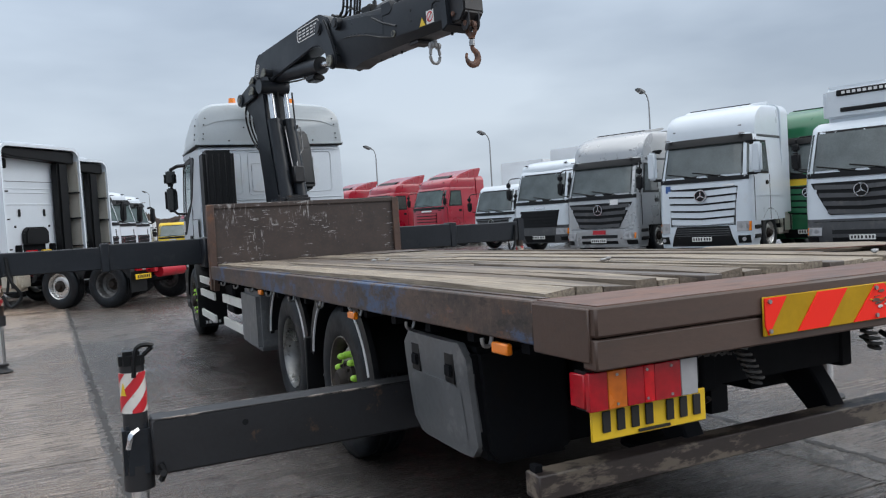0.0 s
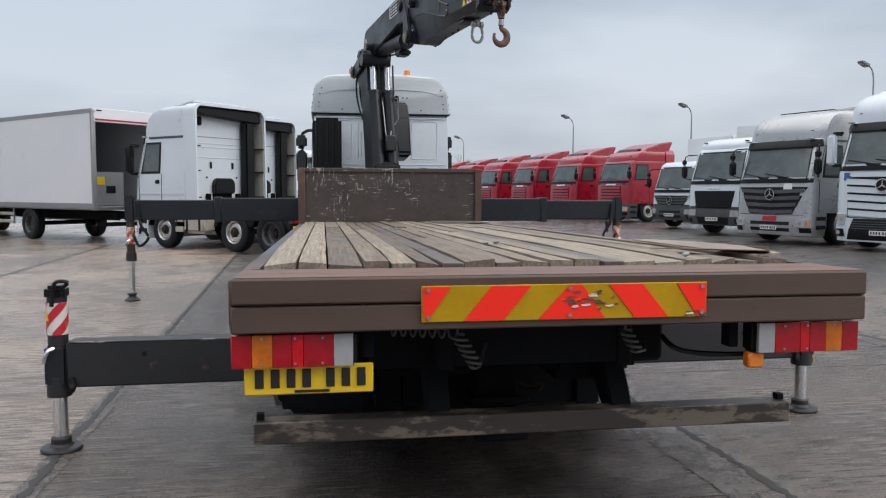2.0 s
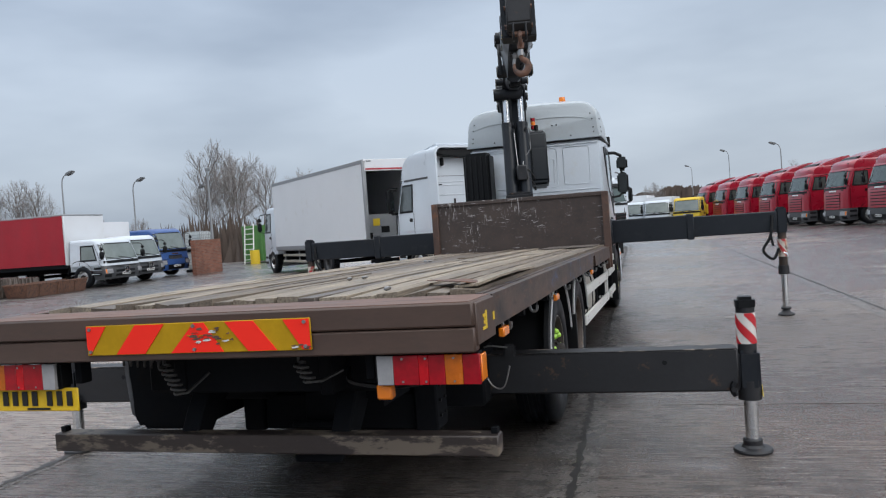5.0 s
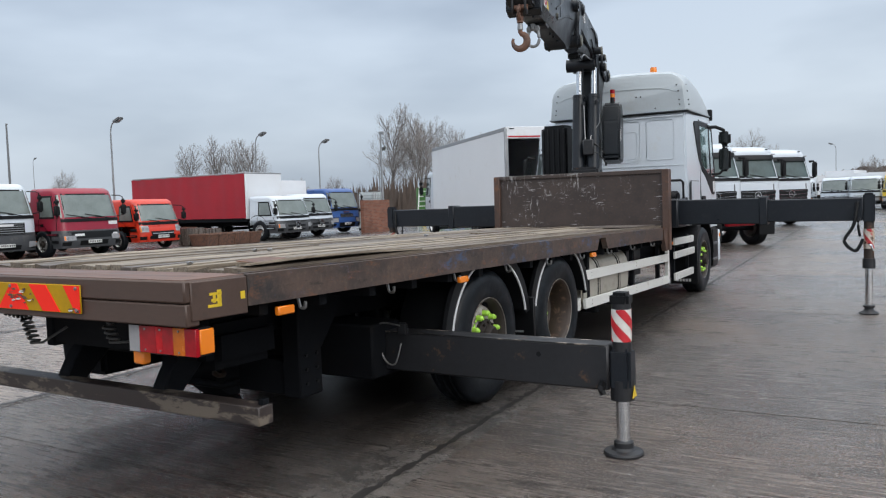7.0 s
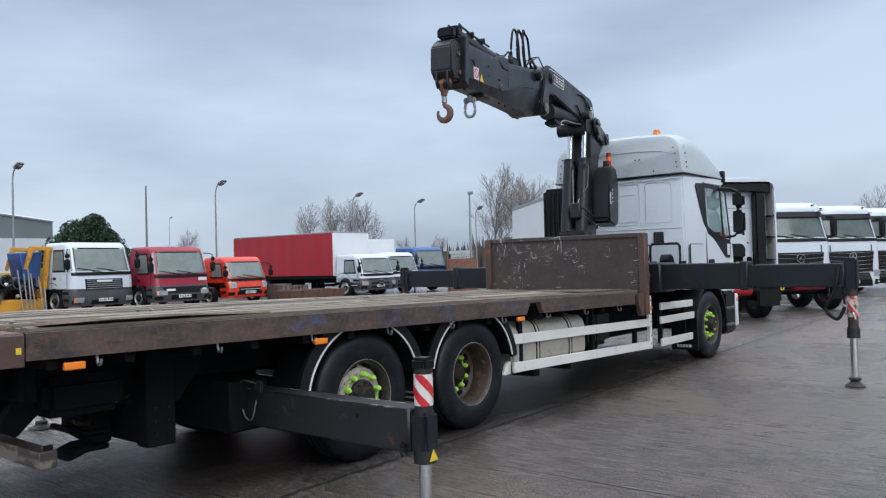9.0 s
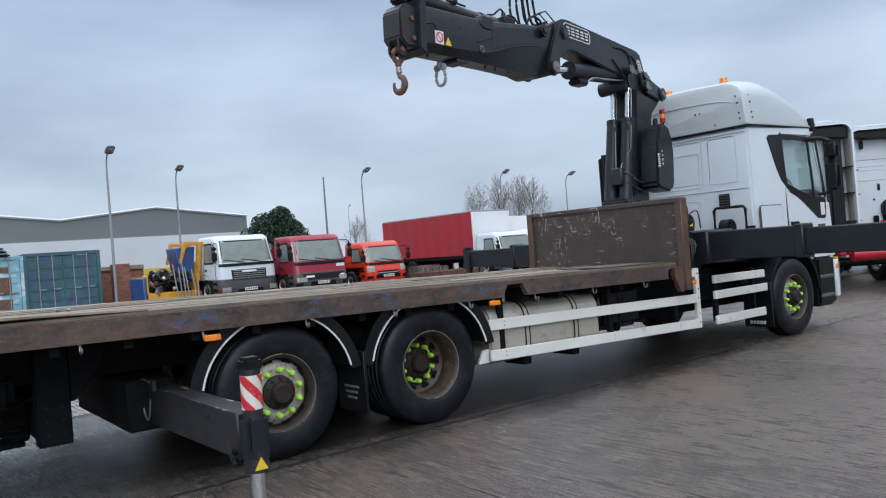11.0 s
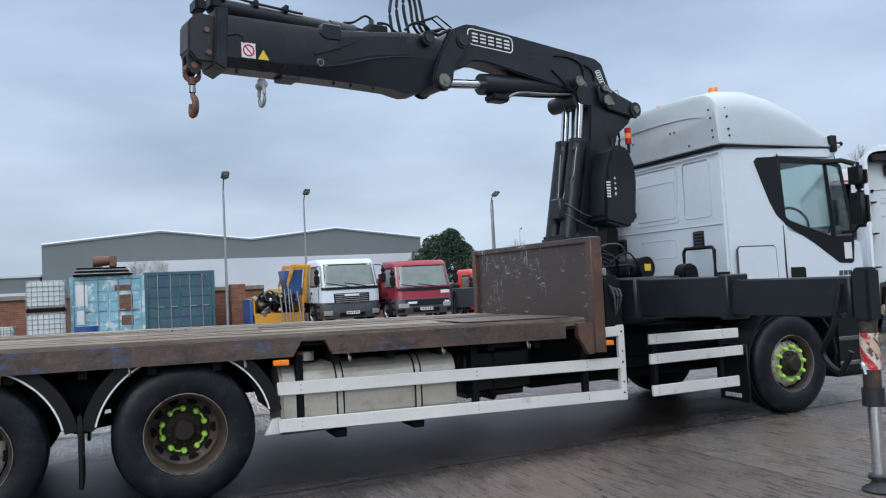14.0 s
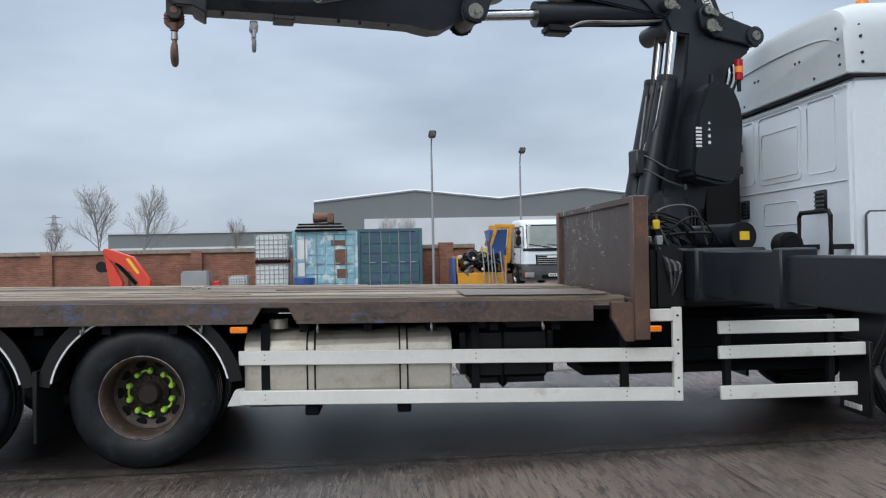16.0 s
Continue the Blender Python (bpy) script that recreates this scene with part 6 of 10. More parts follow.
tp("lamp_cable", hk, BLACK)
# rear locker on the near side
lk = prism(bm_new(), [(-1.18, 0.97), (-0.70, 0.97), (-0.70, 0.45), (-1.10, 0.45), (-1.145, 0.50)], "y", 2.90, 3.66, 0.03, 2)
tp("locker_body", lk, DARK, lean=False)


def lid_x(z):
    return -1.188 + 0.045 * max(0.0, (0.98 - z) / 0.5) ** 1.4


def lid_sheet(y0, y1, z0, z1, off, r, th):
    """A rounded sheet that follows the locker's drawn-in front."""
    b = bm_new()
    zs_ = [z0 + (z1 - z0) * k / 8 for k in range(9)]
    rows2 = []
    for o in (off, off - th):
        for z in zs_:
            cut = 0.0
            for e in (z0 + r - z, z - z1 + r):
                if e > 0:
                    cut = max(cut, r - math.sqrt(max(0.0, r * r - e * e)))
            rows2.append([b.verts.new((lid_x(z) - o + (0.012 if f in (0, 6) and o == off else 0), y0 + cut + (y1 - y0 - 2 * cut) * f / 6, z)) for f in range(7)])
    for a in range(8):
        for f in range(6):
            b.faces.new((rows2[a][f], rows2[a][f + 1], rows2[a + 1][f + 1], rows2[a + 1][f]))
            b.faces.new((rows2[a + 9][f], rows2[a + 10][f], rows2[a + 10][f + 1], rows2[a + 9][f + 1]))
        for f in (0, 6):
            b.faces.new((rows2[a][f], rows2[a + 1][f], rows2[a + 10][f], rows2[a + 9][f]))
    for a in (0, 8):
        for f in range(6):
            b.faces.new((rows2[a][f], rows2[a][f + 1], rows2[a + 9][f + 1], rows2[a + 9][f]))
    bmesh.ops.recalc_face_normals(b, faces=b.faces)
    return b


lidp = tp("locker_lid", lid_sheet(2.93, 3.63, 0.475, 0.985, 0.030, 0.07, 0.045), LIDGREY, lean=False, label="scuffed grey plastic locker lid", sharp=50)
tp("lid_panel", lid_sheet(3.0, 3.56, 0.515, 0.80, 0.040, 0.06, 0.012), LIDGREY, lidp, lean=False, sharp=50)
for y in (3.08, 3.46):
    lx_ = lid_x(0.87) - 0.030
    lt_ = tp("latch", box(lx_ - 0.004, lx_ + 0.006, y - 0.047, y + 0.047, 0.80, 0.935, bev=0.003), BLACK, lidp, lean=False)
    tp("latch_paddle", box(lx_ - 0.016, lx_, y - 0.032, y + 0.032, 0.83, 0.885, bev=0.006, seg=2), DARK, lt_, lean=False)
# second locker and tank on the near side, tool box
tp("side_locker", box(-1.24, -0.75, 7.15, 7.95, 0.40, 0.95, bev=0.04, seg=2), LIDGREY, lean=False)
tp("air_tank", cy(bm_new(), (-0.85, 8.1, 0.66), (-0.85, 9.1, 0.66), 0.17, seg=18), DARK, lean=False)
tp("valve_box", box(-1.1, -0.6, 9.2, 9.7, 0.55, 0.95, bev=0.03), DARK, lean=False)
gb = bm_new()
bx(gb, -0.42, 0.42, 9.5, 12.6, 0.42, 0.95, bev=0.12, seg=3)
cy(gb, (0, 5.2, 0.66), (0, 9.6, 0.70), 0.06, seg=12)
tp("gearbox", gb, DARK, lean=False)

# wheels, axles, mudguards
for y, deep in ((4.87, False), (6.27, True), (12.20, False)):
    for s in (-1, 1):
        w_ = wheel(truck, s * 1.015, y - TY, WR, s, deep=deep, nuts=True, turn=0.5 * y)
        if deep and s < 0:
            for q in w_.children:
                if q.name.startswith("rim"):
                    q.data = RIM_SILVER
                elif q.name.startswith("disc"):
                    q.data = DISC_PARK
        if deep:
            inner = sub("inner_tyre", TYRE_M, truck, (s * 0.68, y - TY, WR))
    ax = bm_new()
    cy(ax, (-0.95, y, WR), (0.95, y, WR), 0.075)
    if deep:
        bmesh.ops.create_uvsphere(ax, u_segments=16, v_segments=10, radius=0.22, matrix=Matrix.Translation((0, y, WR)))
    tp("axle", ax, DARK, lean=False)
for y in (4.87, 6.27):
    for s in (-1, 1):
        for a_from, a_to in ((12, 66), (114, 168)):
            mg = arc_strip(bm_new(), y, WR, 0.605, 0.585, a_from, a_to, s * 0.74, s * 1.180, 0.012)
            edge = arc_strip(bm_new(), y, WR, 0.605, 0.585, a_from, a_to, s * 1.178, s * 1.192, 0.012)
            mgp = tp("mudguard", mg, BLACK, lean=False)
            tp("guard_lip", arc_strip(bm_new(), y, WR, 0.617, 0.597, a_from - 3, a_to + 3, s * 1.150, s * 1.183, 0.085), BLACK, mgp, lean=False)
            tp("white_edging", edge, PALE, mgp, lean=False)
for s in (-1, 1):
    tp("air_tank", cy(bm_new(), (s * 0.78, 5.24, 0.82), (s * 0.78, 5.90, 0.82), 0.13, seg=18), DARK, lean=False)
    tp("spring_hanger", prism(bm_new(), [(5.30, 0.98), (5.84, 0.98), (5.70, 0.56), (5.62, 0.50), (5.52, 0.50), (5.44, 0.56)], "x", s * 0.56 - 0.06, s * 0.56 + 0.06, 0.02, 1), DARK, lean=False)
    tp("leaf_spring", prism(bm_new(), [(4.90, 0.60), (5.57, 0.52), (6.24, 0.60), (6.24, 0.68), (5.57, 0.61), (4.90, 0.68)], "x", s * 0.56 - 0.045, s * 0.56 + 0.045, 0.008, 1), DARK, lean=False)
    if s > 0:
        tp("guard_bracket", prism(bm_new(), [(6.84, 0.41), (6.97, 0.41), (6.97, 0.54), (6.90, 0.53)], "x", 1.06, 1.10, 0.008, 1), WHITE_OLD, lean=False)
    fp = tp("mud_flap", box(s * 1.0 - 0.22, s * 1.0 + 0.22, 5.56, 5.59, 0.22, 0.72, bev=0.006), BLACK, lean=False)
    for k in range(3):
        tp("flap_print", box(s * 1.0 - 0.10 + 0.02 * k, s * 1.0 + 0.12 - 0.02 * k, 5.552, 5.562, 0.42 - 0.045 * k, 0.436 - 0.045 * k), GALV, fp, lean=False)
    ff = tp("mud_flap", box(s * 1.0 - 0.2, s * 1.0 + 0.2, 11.55, 11.58, 0.18, 0.75, bev=0.006), BLACK, lean=False)
    for k in range(5):
        tp("flap_print", box(s * 1.0 - 0.11 + 0.045 * k, s * 1.0 - 0.08 + 0.045 * k, 11.535, 11.547, 0.22, 0.26), PALE, ff, lean=False)

# amber side markers, rope hooks
for s in (-1, 1):
    for y, z in ((2.55, 1.035), (4.35, 1.03), (6.96, 1.045), (9.9, 1.02)):
        tp("side_marker", box(s * 1.235 - 0.015, s * 1.235 + 0.015, y - 0.06, y + 0.06, z - 0.022, z + 0.022, bev=0.006), ORANGE)
    for k in range(9):
        y = 2.7 + 0.8 * k
        rh = bm_new()
        tube(rh, curve_pts([(s * 1.19, y, 1.09), (s * 1.205, y, 1.03), (s * 1.235, y, 1.03), (s * 1.24, y, 1.06)], 4), 0.009, 5)
        tp("rope_hook", rh, STEEL)


def guard(y0, y1, z0, z1, hgt, s=1, material=WHITE_OLD):
    g = bm_new()
    prism(g, [(y0, z0), (y0, z0 - hgt), (y1, z1 - hgt), (y1, z1)], "x", s * 1.145 - 0.016, s * 1.145 + 0.016, 0.005, 1)
    return tp("side_guard_rail", g, material, lean=False, label="white painted side guard rail")


guard(6.94, 10.08, 0.81, 0.745, 0.10)
guard(6.94, 10.08, 0.53, 0.455, 0.10)
guard(9.90, 10.08, 1.03, 1.03, 0.09)
tp("guard_post", box(1.105, 1.148, 10.08, 10.15, 0.35, 1.04, bev=0.005), WHITE_OLD, lean=False)
for y in (7.12, 8.62, 9.72):
    tp("guard_bracket", box(1.08, 1.128, y - 0.03, y + 0.03, 0.45, 1.0, bev=0.005), DARK, lean=False)
guard(10.42, 11.50, 0.93, 0.92, 0.095)
guard(10.42, 11.55, 0.745, 0.745, 0.095)
guard(10.43, 11.48, 0.45, 0.45, 0.10)
for y in (10.5, 11.3):
    tp("guard_bracket", box(1.07, 1.128, y - 0.025, y + 0.025, 0.38, 0.95, bev=0.005), DARK, lean=False)
for z in (0.92, 0.74, 0.45):
    guard(10.3, 11.5, z, z, 0.095, -1)
guard(8.0, 9.6, 0.80, 0.78, 0.10, -1)
guard(8.0, 9.6, 0.52, 0.50, 0.10, -1)
for y, zs_ in ((7.12, (0.76, 0.48)), (8.62, (0.73, 0.445)), (9.72, (0.705, 0.42)), (10.5, (0.88, 0.70, 0.40)), (11.3, (0.88, 0.70, 0.40))):
    for z in zs_:
        for dz in (-0.018, 0.018):
            tp("bolt", cy(bm_new(), (1.158, y, z + dz), (1.164, y, z + dz), 0.005, seg=6), RUSTY, lean=False)
for z in (0.42, 0.52, 0.70, 0.80, 0.98):
    tp("bolt", cy(bm_new(), (1.146, 10.115, z), (1.153, 10.115, z), 0.009, seg=6), DARK, lean=False)
# fuel tank with straps, battery box, black tank
def round_rect(x0, x1, z0, z1, r, n=6):
    pts = []
    for cx_, cz_, a0 in ((x1 - r, z1 - r, 0), (x0 + r, z1 - r, 90), (x0 + r, z0 + r, 180), (x1 - r, z0 + r, 270)):
        for k in range(n + 1):
            a = radians(a0 + 90 * k / n)
            pts.append((cx_ + r * math.cos(a), cz_ + r * math.sin(a)))
    return pts


ft = prism(bm_new(), round_rect(0.60, 1.118, 0.375, 0.935, 0.17), "y", 6.97, 8.45, 0.02, 2)
tank = tp("fuel_tank", ft, ALU, lean=False, label="dull aluminium fuel tank with two straps")
for y in (7.44, 8.10):
    tp("strap", prism(bm_new(), round_rect(0.597, 1.121, 0.372, 0.938, 0.172), "y", y - 0.022, y + 0.022), ALU, tank, lean=False)
    for o in (-0.027, 0.027):
        tp("strap_edge", prism(bm_new(), round_rect(0.594, 1.124, 0.369, 0.941, 0.174), "y", y + o - 0.006, y + o + 0.006), BLACK, tank, lean=False)
    tp("tank_foot", box(0.8, 1.1, y - 0.05, y + 0.05, 0.33, 0.40, bev=0.01), DARK, tank, lean=False)
tp("filler_neck", cy(bm_new(), (1.0, 7.2, 0.95), (1.0, 7.2, 1.02), 0.07, seg=14), ALU, tank, lean=False)
bt = bm_new()
bx(bt, 0.55, 1.05, 8.52, 9.22, 0.50, 0.95, bev=0.07, seg=3)
tp("plastic_tank", bt, BLACK, lean=False)
tp("tank_strap", box(0.57, 1.06, 8.80, 8.86, 0.47, 0.96, bev=0.03), DARK, lean=False)
# headboard
hb = bm_new()
bx(hb, -1.20, 1.20, 9.80, 9.83, 1.20, 1.955)
headb = tp("headboard", hb, PANEL, label="scratched dark brown steel headboard")
fr = bm_new()
bx(fr, -1.235, 1.24, 9.775, 9.86, 1.930, 1.985, bev=0.006)
bx(fr, -1.235, 1.24, 9.775, 9.86, 1.185, 1.235, bev=0.006)
tp("headboard_frame", fr, PANEL, headb)
for s in (-1, 1):
    tp("headboard_post", box(s * 1.21 - 0.045, s * 1.21 + 0.045, 9.76, 9.875, 0.94, 1.98, bev=0.006), POST, headb)
    tp("post_gusset", prism(bm_new(), [(9.60, 1.21), (9.76, 1.21), (9.76, 0.93), (9.70, 0.93), (9.60, 1.1)], "x", s * 1.20 - 0.03, s * 1.20 + 0.03), POST, headb)

# cab
CW = 1.11
cabm = bm_new()
prism(cabm, [(11.52, 1.06), (11.52, 2.66), (11.56, 2.75), (13.06, 2.80), (13.14, 2.74), (13.12, 2.67), (12.98, 2.635), (12.22, 2.635), (12.18, 2.56), (12.22, 2.08), (12.34, 1.90), (12.90, 1.74), (13.26, 1.72), (13.375, 1.76), (13.42, 1.30), (13.44, 0.95), (12.86, 0.95), (12.66, 1.02), (12.42, 1.12), (12.02, 1.12), (11.72, 1.06)], "x", -CW, CW, 0.03, 2)
taper_top(cabm, 1.8, 2.8, 0.03)
for v in cabm.verts:
    if v.co.y < 11.62:
        v.co.x *= 0.975
cab = tp("cab_body", cabm, WHITE, lean=False, label="white sleeper cab body")
rf = bm_new()
FAIR = ((11.505, 3.30, 1.055, 0.20), (11.53, 3.365, 1.078, 0.25), (11.72, 3.425, 1.095, 0.30), (12.05, 3.450, 1.10, 0.34), (12.35, 3.40, 1.10, 0.36), (12.62, 3.30, 1.098, 0.34), (12.85, 3.155, 1.09, 0.27), (13.03, 2.99, 1.075, 0.16), (13.16, 2.85, 1.06, 0.06), (13.22, 2.785, 1.05, 0.008))


def fair_half(y, z):
    """The fairing's half width at a height, where it is widest along."""
    return 1.09 - 0.03 * (z - 2.78) / 0.3 - 0.14 * max(0.0, (z - 3.05) / 0.3) ** 2


rings_f = []
for y_, zt_, hw_, rr_ in FAIR:
    prof_ = [(hw_, 2.772), (hw_ + 0.004, 2.80), (hw_ - 0.03 * (zt_ - rr_ - 2.78) / 0.35, max(2.805, zt_ - rr_ - 0.03))]
    xs0 = prof_[-1][0]
    for k in range(1, 9):
        a_ = radians(90 * k / 8)
        prof_.append((xs0 - rr_ * 1.15 * (1 - math.cos(a_)), max(2.806 + 0.002 * k, zt_ - 0.03 - rr_ + rr_ * math.sin(a_))))
    for k in range(1, 5):
        prof_.append((prof_[10][0] * (1 - k / 4), zt_ - 0.03 * (1 - k / 4) ** 2 if zt_ > 2.9 else max(2.83, zt_)))
    full_ = prof_ + [(-x_, z_) for x_, z_ in prof_[-2::-1]]
    rings_f.append([rf.verts.new((x_, y_, z_)) for x_, z_ in full_])
for ra_, rb_ in zip(rings_f, rings_f[1:]):
    for k in range(len(ra_)):
        m_ = (k + 1) % len(ra_)
        rf.faces.new((ra_[k], ra_[m_], rb_[m_], rb_[k]))
rf.faces.new(rings_f[0])
rf.faces.new(rings_f[-1][::-1])
bmesh.ops.recalc_face_normals(rf, faces=rf.faces)
roof_p = tp("roof_fairing", rf, FAIRING, lean=False, label="tall white roof fairing", sharp=40)
tp("roof_seam", box(-1.088, 1.088, 11.514, 13.06, 2.758, 2.770, bev=0.004), INK, lean=False)
tp("roof_lip", box(-1.098, 1.098, 11.496, 13.10, 2.771, 2.792, bev=0.007, seg=2), FAIRING, roof_p, lean=False)
for s in (-1, 1):
    for z in (2.86, 2.93, 3.06, 3.15):
        xe = fair_half(11.5, z)
        tp("fixing", cy(bm_new(), (s * (xe - 0.10), 11.497, z), (s * (xe - 0.10), 11.52, z), 0.011, seg=8), INK, roof_p, lean=False)
        tp("fixing", cy(bm_new(), (s * (xe - 0.03), 11.62, z), (s * (xe + 0.012), 11.62, z), 0.011, seg=8), INK, roof_p, lean=False)
    for xx in (0.33, 0.40):
        tp("fixing", cy(bm_new(), (s * xx, 11.498, 3.02), (s * xx, 11.52, 3.02), 0.012, seg=8), INK, roof_p, lean=False)
    tp("fixing", cy(bm_new(), (s * 0.62, 11.498, 2.83), (s * 0.62, 11.52, 2.83), 0.012, seg=8), INK, roof_p, lean=False)
cr_ = bm_new()
tube(cr_, curve_pts([(-0.98, 11.507, 3.03), (-0.7, 11.501, 3.12), (0.0, 11.499, 3.15), (0.7, 11.501, 3.12), (0.98, 11.507, 3.03)], 6), 0.005, 6)
tp("roof_crease", cr_, FAIRING, roof_p, lean=False)
for xb_ in (-0.445, 0.455):
    bcp = tp("beacon_base", cy(bm_new(), (xb_, 12.03, 3.40), (xb_, 12.03, 3.455), 0.05, seg=14), BLACK, lean=False)
    tp("beacon", cy(bm_new(), (xb_, 12.03, 3.45), (xb_, 12.03, 3.525), 0.056, 0.048, seg=16), ORANGE, bcp, lean=False)
# pressed rear wall: panels, vents, grab bar
def pressing(x0, x1, z0, z1, r=0.05, y=11.5205):
    """A rounded ridge pressed into the sheet, round a panel."""
    pts = []
    for cx_, cz_, a0 in ((x1 - r, z1 - r, 0), (x0 + r, z1 - r, 90), (x0 + r, z0 + r, 180), (x1 - r, z0 + r, 270)):
        for k in range(5):
            a = radians(a0 + 22.5 * k)
            pts.append((cx_ + r * math.cos(a), y, cz_ + r * math.sin(a)))
    bm = bm_new()
    tube(bm, pts + pts[:1], 0.006, 6)
    return bm


for s in (-1, 1):
    for x0, x1, z0, z1 in ((0.47, 0.88, 2.06, 2.66),):
        xa, xb = sorted((s * x0, s * x1))
        tp("pressed_panel", pressing(xa, xb, z0, z1, 0.045 if z1 - z0 > 0.2 else 0.02), WHITE, cab, lean=False)
    vp = tp("vent", box(s * 0.665 - 0.08, s * 0.665 + 0.08, 11.50, 11.53, 1.74, 1.92, bev=0.012), BLACK, lean=False)
    for k in range(5):
        tp("vent_slat", box(s * 0.665 - 0.065, s * 0.665 + 0.065, 11.488, 11.505, 1.755 + 0.034 * k, 1.770 + 0.034 * k), GREYPLASTIC, vp, lean=False)
for x0, x1, z0, z1, r_ in ((-0.37, 0.37, 2.04, 2.66, 0.05), (-0.32, 0.32, 2.09, 2.50, 0.035), (-0.30, 0.30, 1.66, 1.86, 0.04)):
    tp("pressed_panel", pressing(x0, x1, z0, z1, r_), WHITE, cab, lean=False)
for z_ in (1.97, 2.70):
    rb_ = bm_new()
    tube(rb_, [(-1.02, 11.518, z_), (1.02, 11.518, z_)], 0.007, 6)
    tp("wall_rib", rb_, WHITE, cab, lean=False)
# clutter between headboard and cab
can = cy(bm_new(), (0.92, 11.05, 1.48), (1.04, 11.05, 1.48), 0.10, seg=20)
tp("air_filter", can, BLACK, lean=False)
tp("filter_lid", cy(bm_new(), (1.04, 11.05, 1.48), (1.06, 11.05, 1.48), 0.075, seg=18), DARK, lean=False)
for k, (x_, m_) in enumerate(((0.55, STEEL), (0.60, BLACK), (0.66, STEEL), (0.72, BLACK), (0.78, BLACK))):
    hh = bm_new()
    tube(hh, curve_pts([(x_, 9.93 + 0.02 * k, 1.18), (x_ + 0.01, 9.96, 1.34), (x_ - 0.03, 10.02 + 0.03 * k, 1.46 + 0.02 * k), (x_ - 0.12, 10.2, 1.44), (x_ - 0.25, 10.35, 1.36)], 5), 0.013, 6)
    tp("hydraulic_line", hh, m_, lean=False)
tp("valve_bank", box(0.30, 0.78, 10.02, 10.20, 1.30, 1.46, bev=0.02), DARK, lean=False)
for k in range(5):
    lv = bm_new()
    tube(lv, [(0.36 + 0.09 * k, 10.08, 1.45), (0.38 + 0.09 * k, 10.05, 1.62)], 0.007, 6)
    tp("control_lever", lv, BLACK, lean=False)
tp("yellow_plate", box(0.70, 0.90, 10.52, 10.54, 1.36, 1.42, bev=0.004), YELLOW, lean=False)
gf = bm_new()
tube(gf, [(0.60, 11.36, 1.40), (0.60, 11.36, 1.70), (0.63, 11.36, 1.735), (1.02, 11.36, 1.735), (1.05, 11.36, 1.70), (1.05, 11.36, 1.40)], 0.020, 6)
for xg_ in (0.60, 1.05):
    bx(gf, xg_ - 0.02, xg_ + 0.02, 11.36, 11.53, 1.44, 1.48)
tp("grab_frame", gf, BLACK, lean=False)
st = box(-1.07, -0.64, 11.06, 11.47, 1.10, 2.66, bev=0.05, seg=2)
stk = tp("air_snorkel", st, BLACK, lean=False)
for k in range(5):
    tp("stack_rib", box(-1.03 + 0.085 * k, -1.00 + 0.085 * k, 11.045, 11.07, 1.3, 2.6, bev=0.008), BLACK, stk, lean=False)
